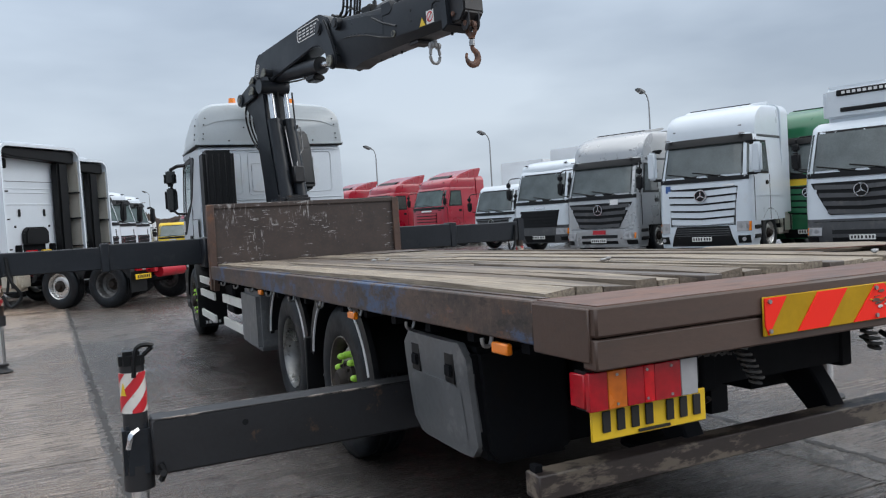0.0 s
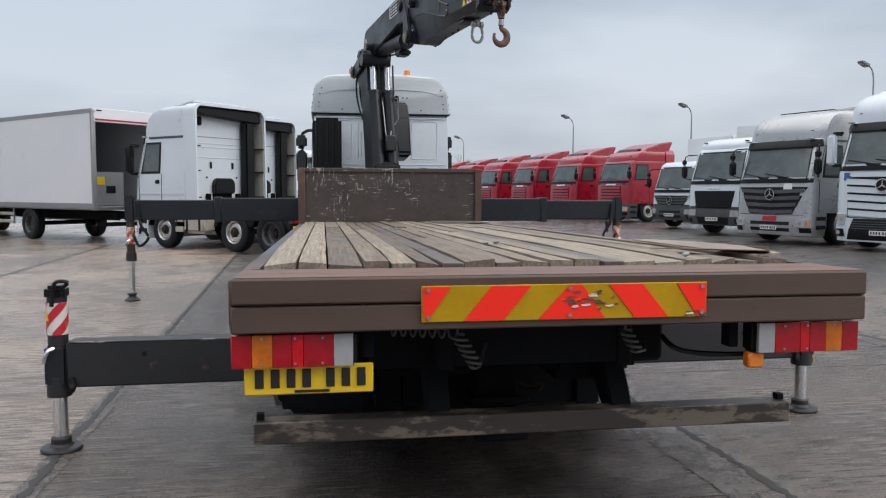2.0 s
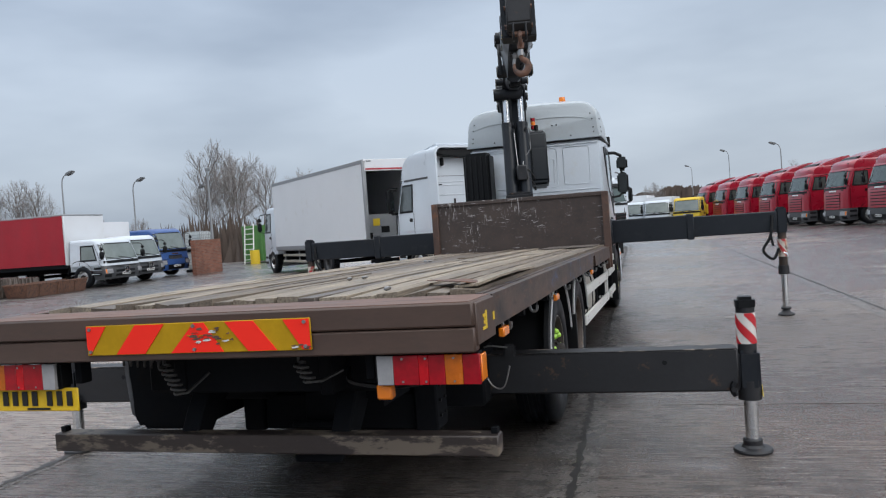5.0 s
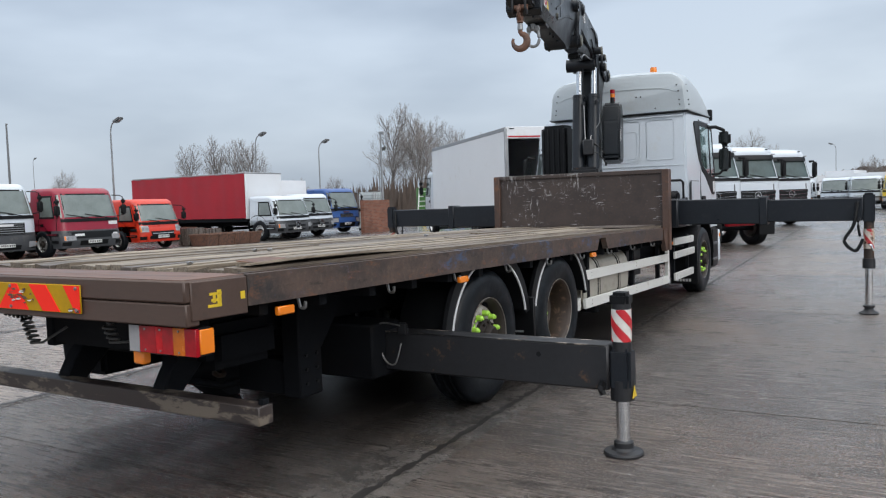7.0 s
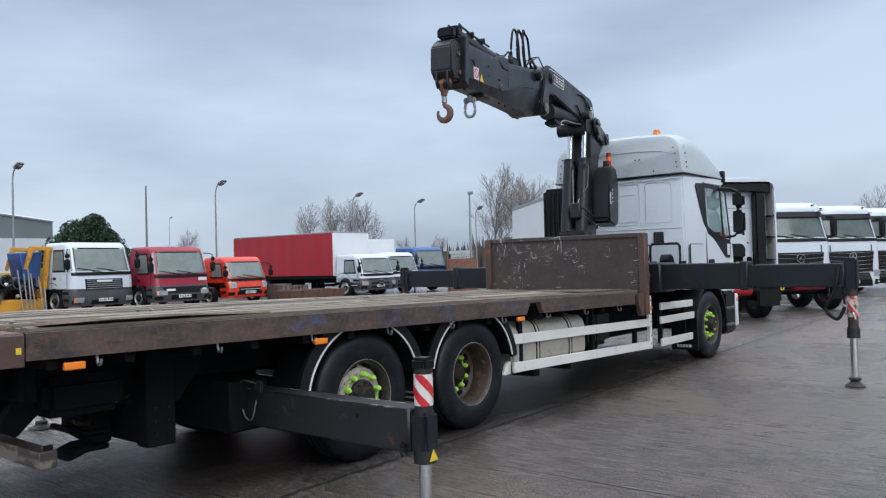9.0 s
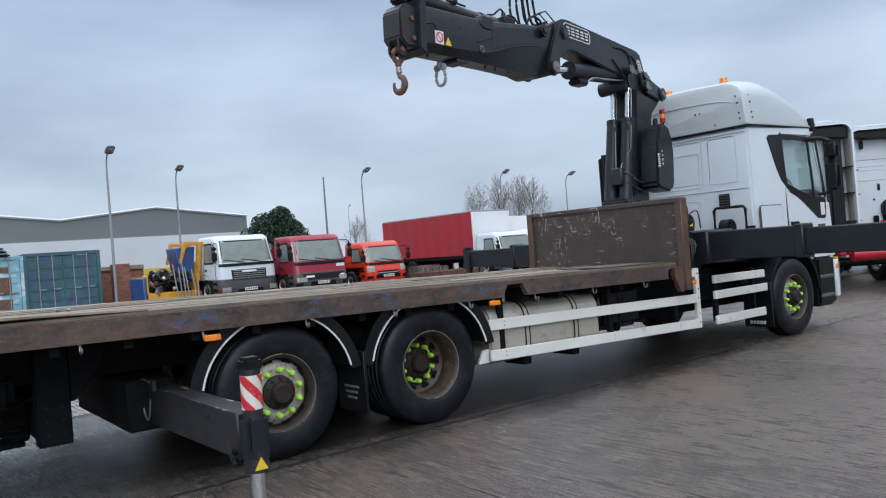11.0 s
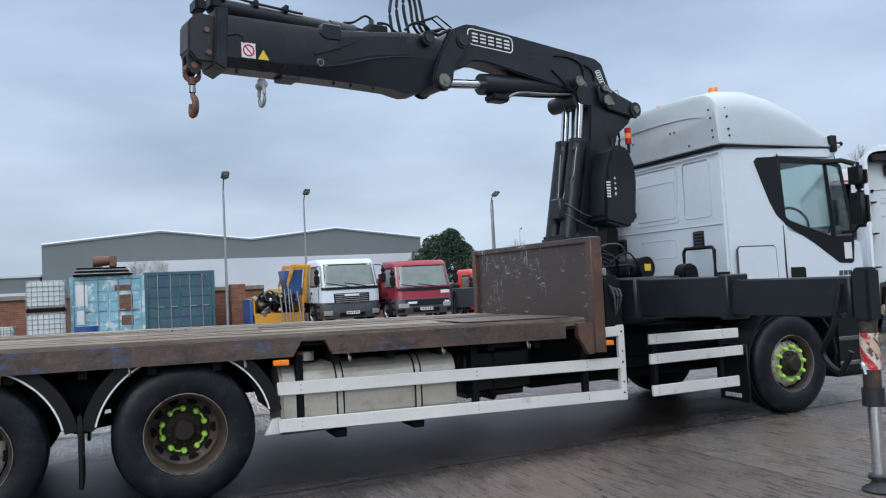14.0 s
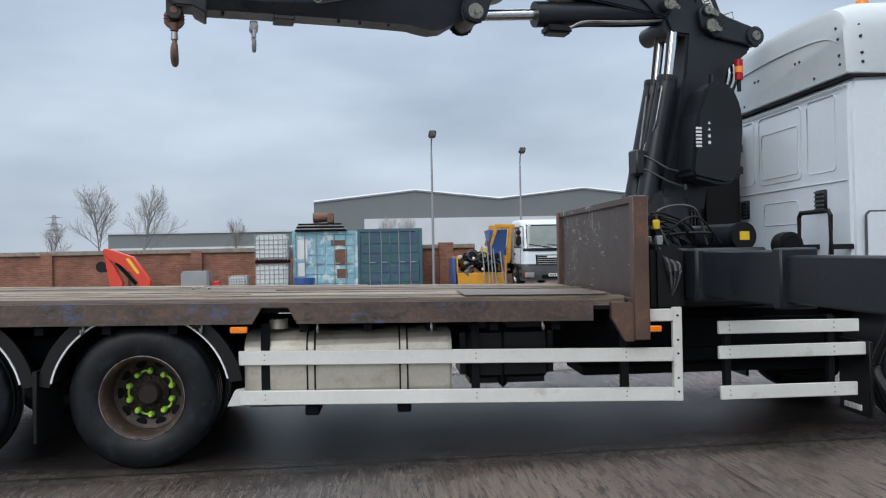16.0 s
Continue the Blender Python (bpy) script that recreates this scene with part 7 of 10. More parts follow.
# doors: dark window surround, glass, seams, handle, wheel arch, steps
for s in (-1, 1):
    o = s * CW

    def side(pts, lo, hi):
        b = bm_new()
        def xx(z):
            return CW * (1 - 0.03 * min(1, max(0, (z - 1.8) / 1.0)))
        va = [b.verts.new((s * (xx(z) + lo), y, z)) for y, z in pts]
        vb = [b.verts.new((s * (xx(z) + hi), y, z)) for y, z in pts]
        fs = [b.faces.new(va), b.faces.new(vb[::-1])]
        for i in range(len(pts)):
            j = (i + 1) % len(pts)
            fs.append(b.faces.new((va[i], va[j], vb[j], vb[i])))
        bmesh.ops.recalc_face_normals(b, faces=fs)
        return b
    for pane in ([(11.93, 2.60), (11.97, 2.64), (12.27, 2.655), (12.29, 2.02), (12.285, 1.94), (12.17, 2.04), (12.09, 2.18), (12.02, 2.36)], [(12.27, 2.655), (13.02, 2.64), (13.16, 2.58), (13.13, 2.55), (12.98, 2.575), (12.272, 2.59)], [(12.285, 1.94), (12.29, 2.02), (12.33, 1.985), (12.93, 1.80), (13.24, 1.80), (13.255, 1.74), (13.235, 1.53), (13.20, 1.505), (13.02, 1.515), (12.66, 1.74)], [(13.13, 2.55), (13.16, 2.58), (13.285, 1.80), (13.24, 1.80)], [(12.90, 2.578), (12.945, 2.576), (12.985, 1.80), (12.935, 1.80)]):
        tp("window_surround", side(pane, -0.01, 0.006), BLACK, cab, lean=False)
    for nm_, pane in (("side_window", [(12.272, 2.59), (12.90, 2.578), (12.935, 1.80), (12.33, 1.985), (12.29, 2.02)]), ("quarter_window", [(12.945, 2.576), (13.13, 2.55), (13.24, 1.80), (12.985, 1.80)])):
        gl_ = tp(nm_, side(pane, -0.006, 0.001), GLASS_CLEAR, cab, lean=False)
        gl_.visible_shadow = False
    tp("door_seam", side([(12.24, 2.68), (12.252, 2.68), (12.262, 1.13), (12.25, 1.13)], -0.002, 0.009), INK, cab, lean=False)
    tp("door_handle", side([(12.31, 1.49), (12.48, 1.49), (12.50, 1.47), (12.50, 1.36), (12.48, 1.34), (12.31, 1.34)], 0, 0.02), BLACK, cab, lean=False)
    fl_ = tp("locker_gap", side([(11.60, 1.70), (11.63, 1.73), (12.09, 1.73), (12.12, 1.70), (12.14, 1.27), (11.60, 1.27)], -0.01, 0.004), GREYPLASTIC, cab, lean=False)
    tp("locker_flap", side([(11.612, 1.695), (11.635, 1.718), (12.085, 1.718), (12.108, 1.695), (12.128, 1.282), (11.612, 1.282)], -0.006, 0.009), WHITE, cab, lean=False)
    tp("pale_panel", side([(13.095, 1.73), (13.205, 1.73), (13.205, 1.555), (13.10, 1.555)], 0.005, 0.010), PALE, cab, lean=False)
    for k in range(3):
        tp("number_bar", side([(13.0 + 0.07 * k, 1.43), (13.05 + 0.07 * k, 1.43), (13.05 + 0.07 * k, 1.38), (13.0 + 0.07 * k, 1.38)], 0, 0.008), GREYPLASTIC, cab, lean=False)
    arch = arc_strip(bm_new(), 12.20, WR, 0.60, 0.62, 5, 175, s * 0.74, s * 1.175, 0.03)
    tp("wheel_arch", arch, BLACK, lean=False)
    stp = bm_new()
    bx(stp, s * 0.93 - 0.22, s * 0.93 + 0.22, 12.84, 13.30, 0.30, 0.98, bev=0.04, seg=2)
    sp_ = tp("step_box", stp, BLACK, lean=False)
    for z in (0.42, 0.68):
        tp("step_tread", box(s * 1.06 - 0.1, s * 1.06 + 0.1, 12.88, 13.24, z, z + 0.05, bev=0.01), GREYPLASTIC, sp_, lean=False)
    ma = bm_new()
    tube(ma, [(s * 1.08, 12.86, 2.60), (s * 1.18, 13.06, 2.61), (s * 1.28, 13.14, 2.56)], 0.028, 7)
    tube(ma, [(s * 1.10, 13.10, 1.84), (s * 1.22, 13.14, 1.85), (s * 1.28, 13.16, 1.92)], 0.020, 7)
    tube(ma, [(s * 1.28, 13.18, 2.58), (s * 1.28, 13.18, 1.90)], 0.020, 7)
    mp_ = tp("mirror_arm", ma, BLACK, lean=False)
    tp("mirror_head", box(s * 1.295 - 0.095, s * 1.295 + 0.095, 13.10, 13.24, 1.88, 2.27, bev=0.055, seg=3), BLACK, mp_, lean=False)
    tp("mirror_head", box(s * 1.295 - 0.095, s * 1.295 + 0.095, 13.10, 13.24, 2.29, 2.54, bev=0.055, seg=3), BLACK, mp_, lean=False)
    for z0, z1 in ((1.95, 2.29), (2.39, 2.57)):
        tp("mirror_glass", box(s * 1.295 - 0.072, s * 1.295 + 0.072, 13.092, 13.102, z0 - 0.04, z1 - 0.04, bev=0.003), GLASS, mp_, lean=False)
ws = bm_new()
slab(ws, [(-1.03, 13.36, 1.82), (1.03, 13.36, 1.82), (1.0, 13.165, 2.70), (-1.0, 13.165, 2.70)], -0.02)
wsp = tp("windscreen", ws, GLASS_CLEAR, cab, lean=False)
wsp.visible_shadow = False
tp("headlining", box(-1.03, 1.03, 12.24, 13.0, 2.622, 2.632), GREYPLASTIC, cab, lean=False)
tp("rear_curtain", box(-1.03, 1.03, 12.235, 12.25, 2.02, 2.62), GREYPLASTIC, cab, lean=False)
tp("dashboard", prism(bm_new(), [(12.96, 1.745), (13.30, 1.735), (13.27, 1.88), (13.05, 1.93), (12.95, 1.86)], "x", -1.05, 1.05, 0.02, 2), GREYPLASTIC, cab, lean=False)
for xs_ in (-0.62, 0.62):
    seat_ = tp("seat_back", prism(bm_new(), [(12.36, 1.91), (12.52, 1.87), (12.46, 2.26), (12.43, 2.32), (12.36, 2.32), (12.33, 2.26)], "x", xs_ - 0.24, xs_ + 0.24, 0.05, 3), GREYPLASTIC, cab, lean=False)
    tp("headrest", box(xs_ - 0.14, xs_ + 0.14, 12.34, 12.44, 2.35, 2.52, bev=0.04, seg=3), GREYPLASTIC, seat_, lean=False)
sw_ = bm_new()
tube(sw_, [(0.62 + 0.21 * math.cos(radians(a)), 12.90 - 0.07 * math.sin(radians(a)), 1.99 + 0.17 * math.sin(radians(a))) for a in range(0, 361, 20)], 0.016, 6)
tp("steering_wheel", sw_, BLACK, cab, lean=False)
tp("front_bumper", box(-1.13, 1.13, 13.10, 13.56, 0.32, 0.95, bev=0.08, seg=3), GREYPLASTIC, lean=False)
tp("corner_trim", box(1.11, 1.16, 13.30, 13.40, 0.40, 0.92, bev=0.015), WHITE, lean=False)
tp("corner_marker", box(1.155, 1.17, 13.31, 13.37, 0.80, 0.86, bev=0.004), ORANGE, lean=False)
tp("visor", prism(bm_new(), [(13.06, 2.80), (13.30, 2.86), (13.32, 2.82), (13.12, 2.72)], "x", -1.02, 1.02, 0.01, 1), BLACK, lean=False)
tp("air_horn_bracket", box(1.05, 1.12, 13.02, 13.10, 2.72, 2.90, bev=0.01), BLACK, lean=False)

# ---- loader crane ----
CX, CY_ = 2.69, 10.6
crane = thing("loader_crane", "dark knuckle-boom loader crane raised over the deck", "crane", pose(CX, CY_, 0, 0, 0, -79))


def cp(name, bm, material, parent=None, label="", sharp=38):
    """A crane part: x along the boom from the column, y across, z up."""
    return part(name, bm, material, parent or crane, label, sharp=sharp)


def yprism(pts, half, bev=0.012, off=0.0):
    return prism(bm_new(), pts, "y", off - half, off + half, bev, 2)


base = bm_new()
cy(base, (0.10, 0, 1.0), (0.10, 0, 1.50), 0.30, 0.26, 24)
bx(base, -0.22, 0.42, -0.42, 0.42, 0.98, 1.20, bev=0.03)
cp("slew_base", base, CRANE)
rk = bm_new()
cy(rk, (-0.18, -0.66, 1.56), (-0.18, 0.66, 1.56), 0.11, 0.11, 18)
cp("slew_cylinder", rk, CRANE)
cp("cylinder_cap", cy(bm_new(), (-0.18, 0.66, 1.56), (-0.18, 0.71, 1.56), 0.118, seg=18), BLACK)
cp("yellow_tag", box(-0.225, -0.135, 0.711, 0.716, 1.53, 1.60), YELLOW)
ped = bm_new()
cy(ped, (0.10, 0, 1.44), (0.12, 0, 1.92), 0.235, 0.20, 22)
cp("pedestal", ped, CRANE)
cp("column", yprism([(0.28, 1.80), (-0.20, 1.80), (-0.26, 2.2), (-0.38, 2.78), (-0.48, 3.08), (-0.70, 3.24), (-0.75, 3.42), (-0.62, 3.50), (-0.30, 3.47), (-0.06, 3.40), (-0.02, 3.0), (0.14, 2.3)], 0.155, 0.02), CRANE, label="dark painted crane column leaning back")
for o in (-0.105, 0.105):
    c1 = bm_new()
    cy(c1, (0.37, o, 1.86), (0.128, o, 2.955), 0.088, 0.088, 18)
    cy(c1, (0.132, o, 2.94), (0.124, o, 2.985), 0.092, 0.092, 18)
    cc = cp("lift_cylinder", c1, CRANE)
    cp("rod", cy(bm_new(), (0.115, o, 2.98), (0.055, o, 3.40), 0.044, seg=18), CHROME, cc)
    gp = bm_new()
    tube(gp, [(0.19, o + 0.06, 2.94), (0.14, o + 0.065, 3.36)], 0.012, 6)
    cp("rod_pipe", gp, BLACK, cc)
cp("cylinder_foot", yprism([(0.15, 1.66), (0.46, 1.72), (0.48, 1.94), (0.24, 2.0)], 0.19, 0.03), CRANE_WORN)
cp("rod_head", cy(bm_new(), (0.08, -0.28, 3.43), (0.08, 0.13, 3.43), 0.092, seg=20), CRANE)
cp("head_bracket", yprism([(-0.26, 3.34), (0.10, 3.36), (0.16, 3.50), (0.10, 3.60), (-0.26, 3.60)], 0.15, 0.02), CRANE)
for path in ([(0.255, 0.16, 2.88), (0.245, 0.205, 2.88), (0.30, 0.205, 2.58), (0.30, 0.12, 2.46), (0.345, 0.08, 2.38), (0.39, 0.06, 2.16)], [(0.255, -0.02, 2.86), (0.34, 0.0, 2.42), (0.395, 0.02, 2.18)], [(0.39, 0.10, 2.30), (0.36, 0.17, 2.26), (0.22, 0.24, 2.16), (0.06, 0.26, 2.12)], [(0.40, 0.10, 2.18), (0.37, 0.17, 2.15), (0.22, 0.24, 2.05), (0.06, 0.25, 2.0)]):
    pipes = bm_new()
    tube(pipes, path, 0.008, 6)
    cp("hydraulic_pipe", pipes, STEEL if path[0][2] > 2.5 else CABLE)
    for end in (path[0], path[-1]):
        cp("pipe_union", cy(bm_new(), (end[0], end[1], end[2] - 0.025), (end[0], end[1], end[2] + 0.025), 0.018, seg=6), CRANE_WORN)
cp("check_valve", box(0.37, 0.46, -0.02, 0.13, 2.12, 2.34, bev=0.015), CRANE_WORN)
wf_ = bm_new()
tube(wf_, [(-0.43, 0.12, 3.56), (-0.55, 0.12, 3.60), (-0.56, 0.12, 3.545), (-0.45, 0.12, 3.52), (-0.43, 0.12, 3.56)], 0.006, 5)
cp("wire_guard", wf_, STEEL)
for k in range(3):
    hoses = bm_new()
    o = -0.16 + 0.06 * k
    tube(hoses, curve_pts([(-0.30, o, 2.62), (-0.50 - 0.02 * k, o, 2.78), (-0.66 - 0.02 * k, o, 3.02), (-0.68, o, 3.20), (-0.58, o, 3.34)], 8), 0.014, 6)
    cp("column_hose", hoses, BLACK)
# oil tank on the column's flank
ob_ = prism(bm_new(), [(0.13, 2.16), (0.10, 2.11), (-0.20, 2.05), (-0.31, 2.08), (-0.36, 2.18), (-0.40, 2.55), (-0.38, 2.74), (-0.30, 2.90), (-0.16, 2.95), (-0.04, 2.90), (0.06, 2.66)], "y", 0.20, 0.46, 0.05, 4)
tankp = cp("oil_tank", ob_, TANKBLUE, label="black moulded plastic oil tank")
tankp.location.z -= 0.05
for z0_, z1_ in ((2.12, 2.25), (2.31, 2.44), (2.50, 2.70)):
    cp("tank_rib", box(-0.425, -0.30, 0.235, 0.425, z0_, z1_, bev=0.035, seg=3), TANKBLUE, tankp)
cp("tank_cap", cy(bm_new(), (-0.18, 0.33, 2.93), (-0.18, 0.33, 3.02), 0.035, 0.03, seg=14), BLACK, tankp)
for k in range(6):
    cp("label_bar", box(0.030, 0.085, 0.458, 0.463, 2.37 + 0.030 * k, 2.388 + 0.030 * k), PALE, tankp)
for k in range(4):
    cp("label_mark", cy(bm_new(), (-0.045, 0.457, 2.41 + 0.055 * k), (-0.045, 0.463, 2.41 + 0.055 * k), 0.016, seg=6 if k < 2 else 3), PALE, tankp)
bea = bm_new()
cy(bea, (-0.47, 0.30, 2.84), (-0.47, 0.30, 2.94), 0.018, seg=10)
bp = cp("warning_light", bea, BLACK)
cp("red_lens", cy(bm_new(), (-0.47, 0.30, 2.94), (-0.47, 0.30, 3.00), 0.036, seg=14), REDLENS, bp)
cp("amber_lens", cy(bm_new(), (-0.47, 0.30, 3.005), (-0.47, 0.30, 3.06), 0.036, seg=14), ORANGE, bp)
cp("red_lens", cy(bm_new(), (-0.47, 0.30, 3.065), (-0.47, 0.30, 3.12), 0.036, seg=14), REDLENS, bp)
# knuckle links
for s in (-1, 1):
    cp("knuckle_link", prism(bm_new(), [(-0.80, 3.33), (-0.77, 3.43), (-0.68, 3.46), (-0.44, 3.53), (-0.22, 3.64), (-0.15, 3.56), (-0.17, 3.42), (-0.30, 3.34), (-0.58, 3.30), (-0.75, 3.27)], "y", s * 0.185 - 0.02, s * 0.185 + 0.02, 0.01, 1), CRANE)
for a, b, r_, cap in ((-0.713, 3.366, 0.085, 0.5), (-0.257, 3.43, 0.062, 0.95), (0.163, 3.60, 0.052, 1.1), (-0.224, 3.565, 0.048, 0.8)):
    pin = bm_new()
    cy(pin, (a, -0.228, b), (a, 0.228, b), r_, seg=20)
    pinp = cp("pin", pin, CRANE)
    for s in (-1, 1):
        plate_ = cy(bm_new(), (a, s * 0.228, b), (a, s * 0.242, b), r_ * cap, seg=9)
        cp("pin_cap", plate_, PINCAP, pinp)
        if cap > 0.7:
            cp("cap_tab", prism(bm_new(), [(a - 0.005, b - 0.03), (a - 0.095, b - 0.052), (a - 0.10, b - 0.022), (a - 0.02, b + 0.03)], "y", s * 0.236 - 0.005, s * 0.236 + 0.005), PINCAP, pinp)
# inner boom
ib = yprism([(-0.47, 3.50), (-0.31, 3.87), (-0.22, 3.915), (1.48, 4.045), (1.57, 4.04), (1.78, 3.95), (1.86, 3.82), (1.83, 3.61), (1.74, 3.565), (1.62, 3.60), (1.52, 3.675), (1.36, 3.685), (0.30, 3.535), (0.0, 3.47), (-0.36, 3.43)], 0.125, 0.014)
inner = cp("inner_boom", ib, CRANE, label="dark painted inner boom")
cp("top_flange", yprism([(-0.22, 3.915), (-0.22, 3.925), (1.46, 4.054), (1.46, 4.044)], 0.10, 0.003), CRANE, inner)


def badge_line(pts, o, w):
    """A flat closed line of width w through x-z points, on the boom's flank."""
    bm = bm_new()
    n_ = len(pts)
    mx, mz = sum(p[0] for p in pts) / n_, sum(p[1] for p in pts) / n_
    hx, hz = max(p[0] for p in pts) - mx, max(p[1] for p in pts) - mz
    ring_ = [[bm.verts.new((mx + (x - mx) * k[0], o + d, mz + (z - mz) * k[1])) for x, z in pts] for d in (-0.003, 0.003) for k in ((1, 1), (1 - w / hx, 1 - w / hz))]
    for i in range(n_):
        j = (i + 1) % n_
        for p, q in ((0, 1), (1, 3), (3, 2), (2, 0)):
            bm.faces.new((ring_[p][i], ring_[p][j], ring_[q][j], ring_[q][i]))
    bmesh.ops.recalc_face_normals(bm, faces=bm.faces)
    return bm


for s in (-1, 1):
    o = s * 0.128
    outl = badge_line(round_rect(0.99, 1.57, 3.826, 3.992, 0.05, 4), o, 0.010)
    for k in range(5):
        a0 = 1.035 + 0.102 * k
        for x0, x1, z0, z1 in ((a0, a0 + 0.068, 3.936, 3.953), (a0, a0 + 0.068, 3.901, 3.917), (a0, a0 + 0.068, 3.864, 3.881)):
            bx(outl, x0, x1, o - 0.003, o + 0.003, z0, z1)
    for v in outl.verts:
        v.co.z += 0.045 * (v.co.x - 1.28)
    cp("badge", outl, PALE, inner, "pale rounded badge outline with bars")
    pb = bm_new()
    for k in range(5):
        bx(pb, -0.026, 0.026, o - 0.003, o + 0.003, 0.108 - 0.052 * k, 0.122 - 0.052 * k)
        bx(pb, -0.026, 0.026, o - 0.003, o + 0.003, 0.082 - 0.052 * k, 0.094 - 0.052 * k)
    pl_ = badge_line(round_rect(-0.042, 0.042, -0.145, 0.145, 0.02, 3), o, 0.008)
    for src in (pb, pl_):
        for v in src.verts:
            x_, z_ = v.co.x, v.co.z
            v.co.x = -0.288 + x_ * 0.90 + z_ * 0.44
            v.co.z = 3.655 - x_ * 0.30 + z_ * 0.90
    cp("name_plate", pl_, PALE, inner)
    cp("badge_bar", pb, PALE, inner)
lug_ = bm_new()
tube(lug_, [(-0.27, -0.06, 3.88), (-0.31, -0.06, 3.94), (-0.345, -0.06, 3.93), (-0.35, -0.06, 3.85)], 0.014, 6)
cp("lifting_lug", lug_, CRANE, inner)
for ctrl in ([(0.42, 3.865), (0.20, 3.875), (0.02, 3.80), (0.0, 3.60)], [(0.47, 3.71), (0.34, 3.62), (0.26, 3.54)], [(-0.02, 3.82), (-0.14, 3.76), (-0.17, 3.66)]):
    bar1 = bm_new()
    tube(bar1, curve_pts([(x_, 0.136, z_) for x_, z_ in ctrl], 5), 0.009, 5)
    cp("boom_pipe", bar1, BLACK, inner)
# outer-boom cylinder
oc = bm_new()
cy(oc, (0.10, 0, 3.585), (1.24, 0, 3.50), 0.10, 0.10, 20)
cy(oc, (1.16, 0, 3.505), (1.335, 0, 3.492), 0.108, 0.108, 20)
ocp = cp("boom_cylinder", oc, CRANE)
cp("rod", cy(bm_new(), (1.33, 0, 3.492), (1.90, 0, 3.445), 0.047, seg=18), CHROME, ocp)
cp("valve_block", box(1.02, 1.25, -0.07, 0.09, 3.325, 3.40, bev=0.02, seg=2), BLACK, ocp)
for o, m_ in ((0.08, STEEL), (-0.05, BLACK)):
    vb = bm_new()
    tube(vb, curve_pts([(1.04, o, 3.37), (0.90, o + 0.01, 3.43), (0.5, o + 0.01, 3.455), (0.12, o + 0.01, 3.49)], 5), 0.012, 6)
    cp("cylinder_pipe", vb, m_, ocp)
# elbow links
for s in (-1, 1):
    cp("elbow_link", prism(bm_new(), [(1.57, 3.80), (1.60, 3.91), (1.69, 3.95), (1.79, 3.93), (1.96, 3.66), (2.05, 3.44), (2.03, 3.35), (1.95, 3.315), (1.86, 3.34), (1.81, 3.44), (1.78, 3.60), (1.68, 3.70)], "y", s * 0.178 - 0.022, s * 0.178 + 0.022, 0.016, 2), CRANE)
for a, b, r_, cap in ((1.690, 3.835, 0.075, 0.72), (1.935, 3.415, 0.08, 0.8), (2.09, 3.80, 0.07, 0.6)):
    pin = bm_new()
    cy(pin, (a, -0.215, b), (a, 0.215, b), r_, seg=20)
    pinp = cp("pin", pin, CRANE)
    for s in (-1, 1):
        cp("pin_cap", cy(bm_new(), (a, s * 0.215, b), (a, s * 0.228, b), r_ * cap, seg=14), PINCAP if b < 3.5 else CRANE_WORN, pinp)
# outer boom: a hollow section with chamfered lower flanks, swelling at the elbow
ob2 = bm_new()
rings_b = []
for x_, zt_, zc_, zb_, hb_ in ((4.07, 3.75, 3.395, 3.325, 0.10), (3.62, 3.755, 3.397, 3.325, 0.10), (3.20, 3.76, 3.405, 3.320, 0.10), (2.95, 3.775, 3.455, 3.318, 0.10), (2.69, 3.80, 3.535, 3.312, 0.10), (2.45, 3.83, 3.585, 3.305, 0.10), (2.36, 3.84, 3.598, 3.285, 0.10), (2.27, 3.85, 3.610, 3.272, 0.10), (2.17, 3.86, 3.615, 3.288, 0.10), (2.05, 3.86, 3.61, 3.36, 0.10), (1.90, 3.84, 3.62, 3.46, 0.09)):
    half_ = [(hb_, zb_), (0.155, zc_), (0.158, zc_ + 0.018), (0.158, zt_ - 0.05), (0.148, zt_ - 0.015), (0.12, zt_)]
    rings_b.append([ob2.verts.new((x_, y_, z_)) for y_, z_ in half_ + [(-y_, z_) for y_, z_ in half_[::-1]]])
for ra_, rb_ in zip(rings_b, rings_b[1:]):
    for k in range(len(ra_)):
        m_ = (k + 1) % len(ra_)
        ob2.faces.new((ra_[k], ra_[m_], rb_[m_], rb_[k]))
ob2.faces.new(rings_b[0])
ob2.faces.new(rings_b[-1][::-1])
bmesh.ops.recalc_face_normals(ob2, faces=ob2.faces)
outer = cp("outer_boom", ob2, CRANE, label="dark painted outer boom with chamfered underside", sharp=24)
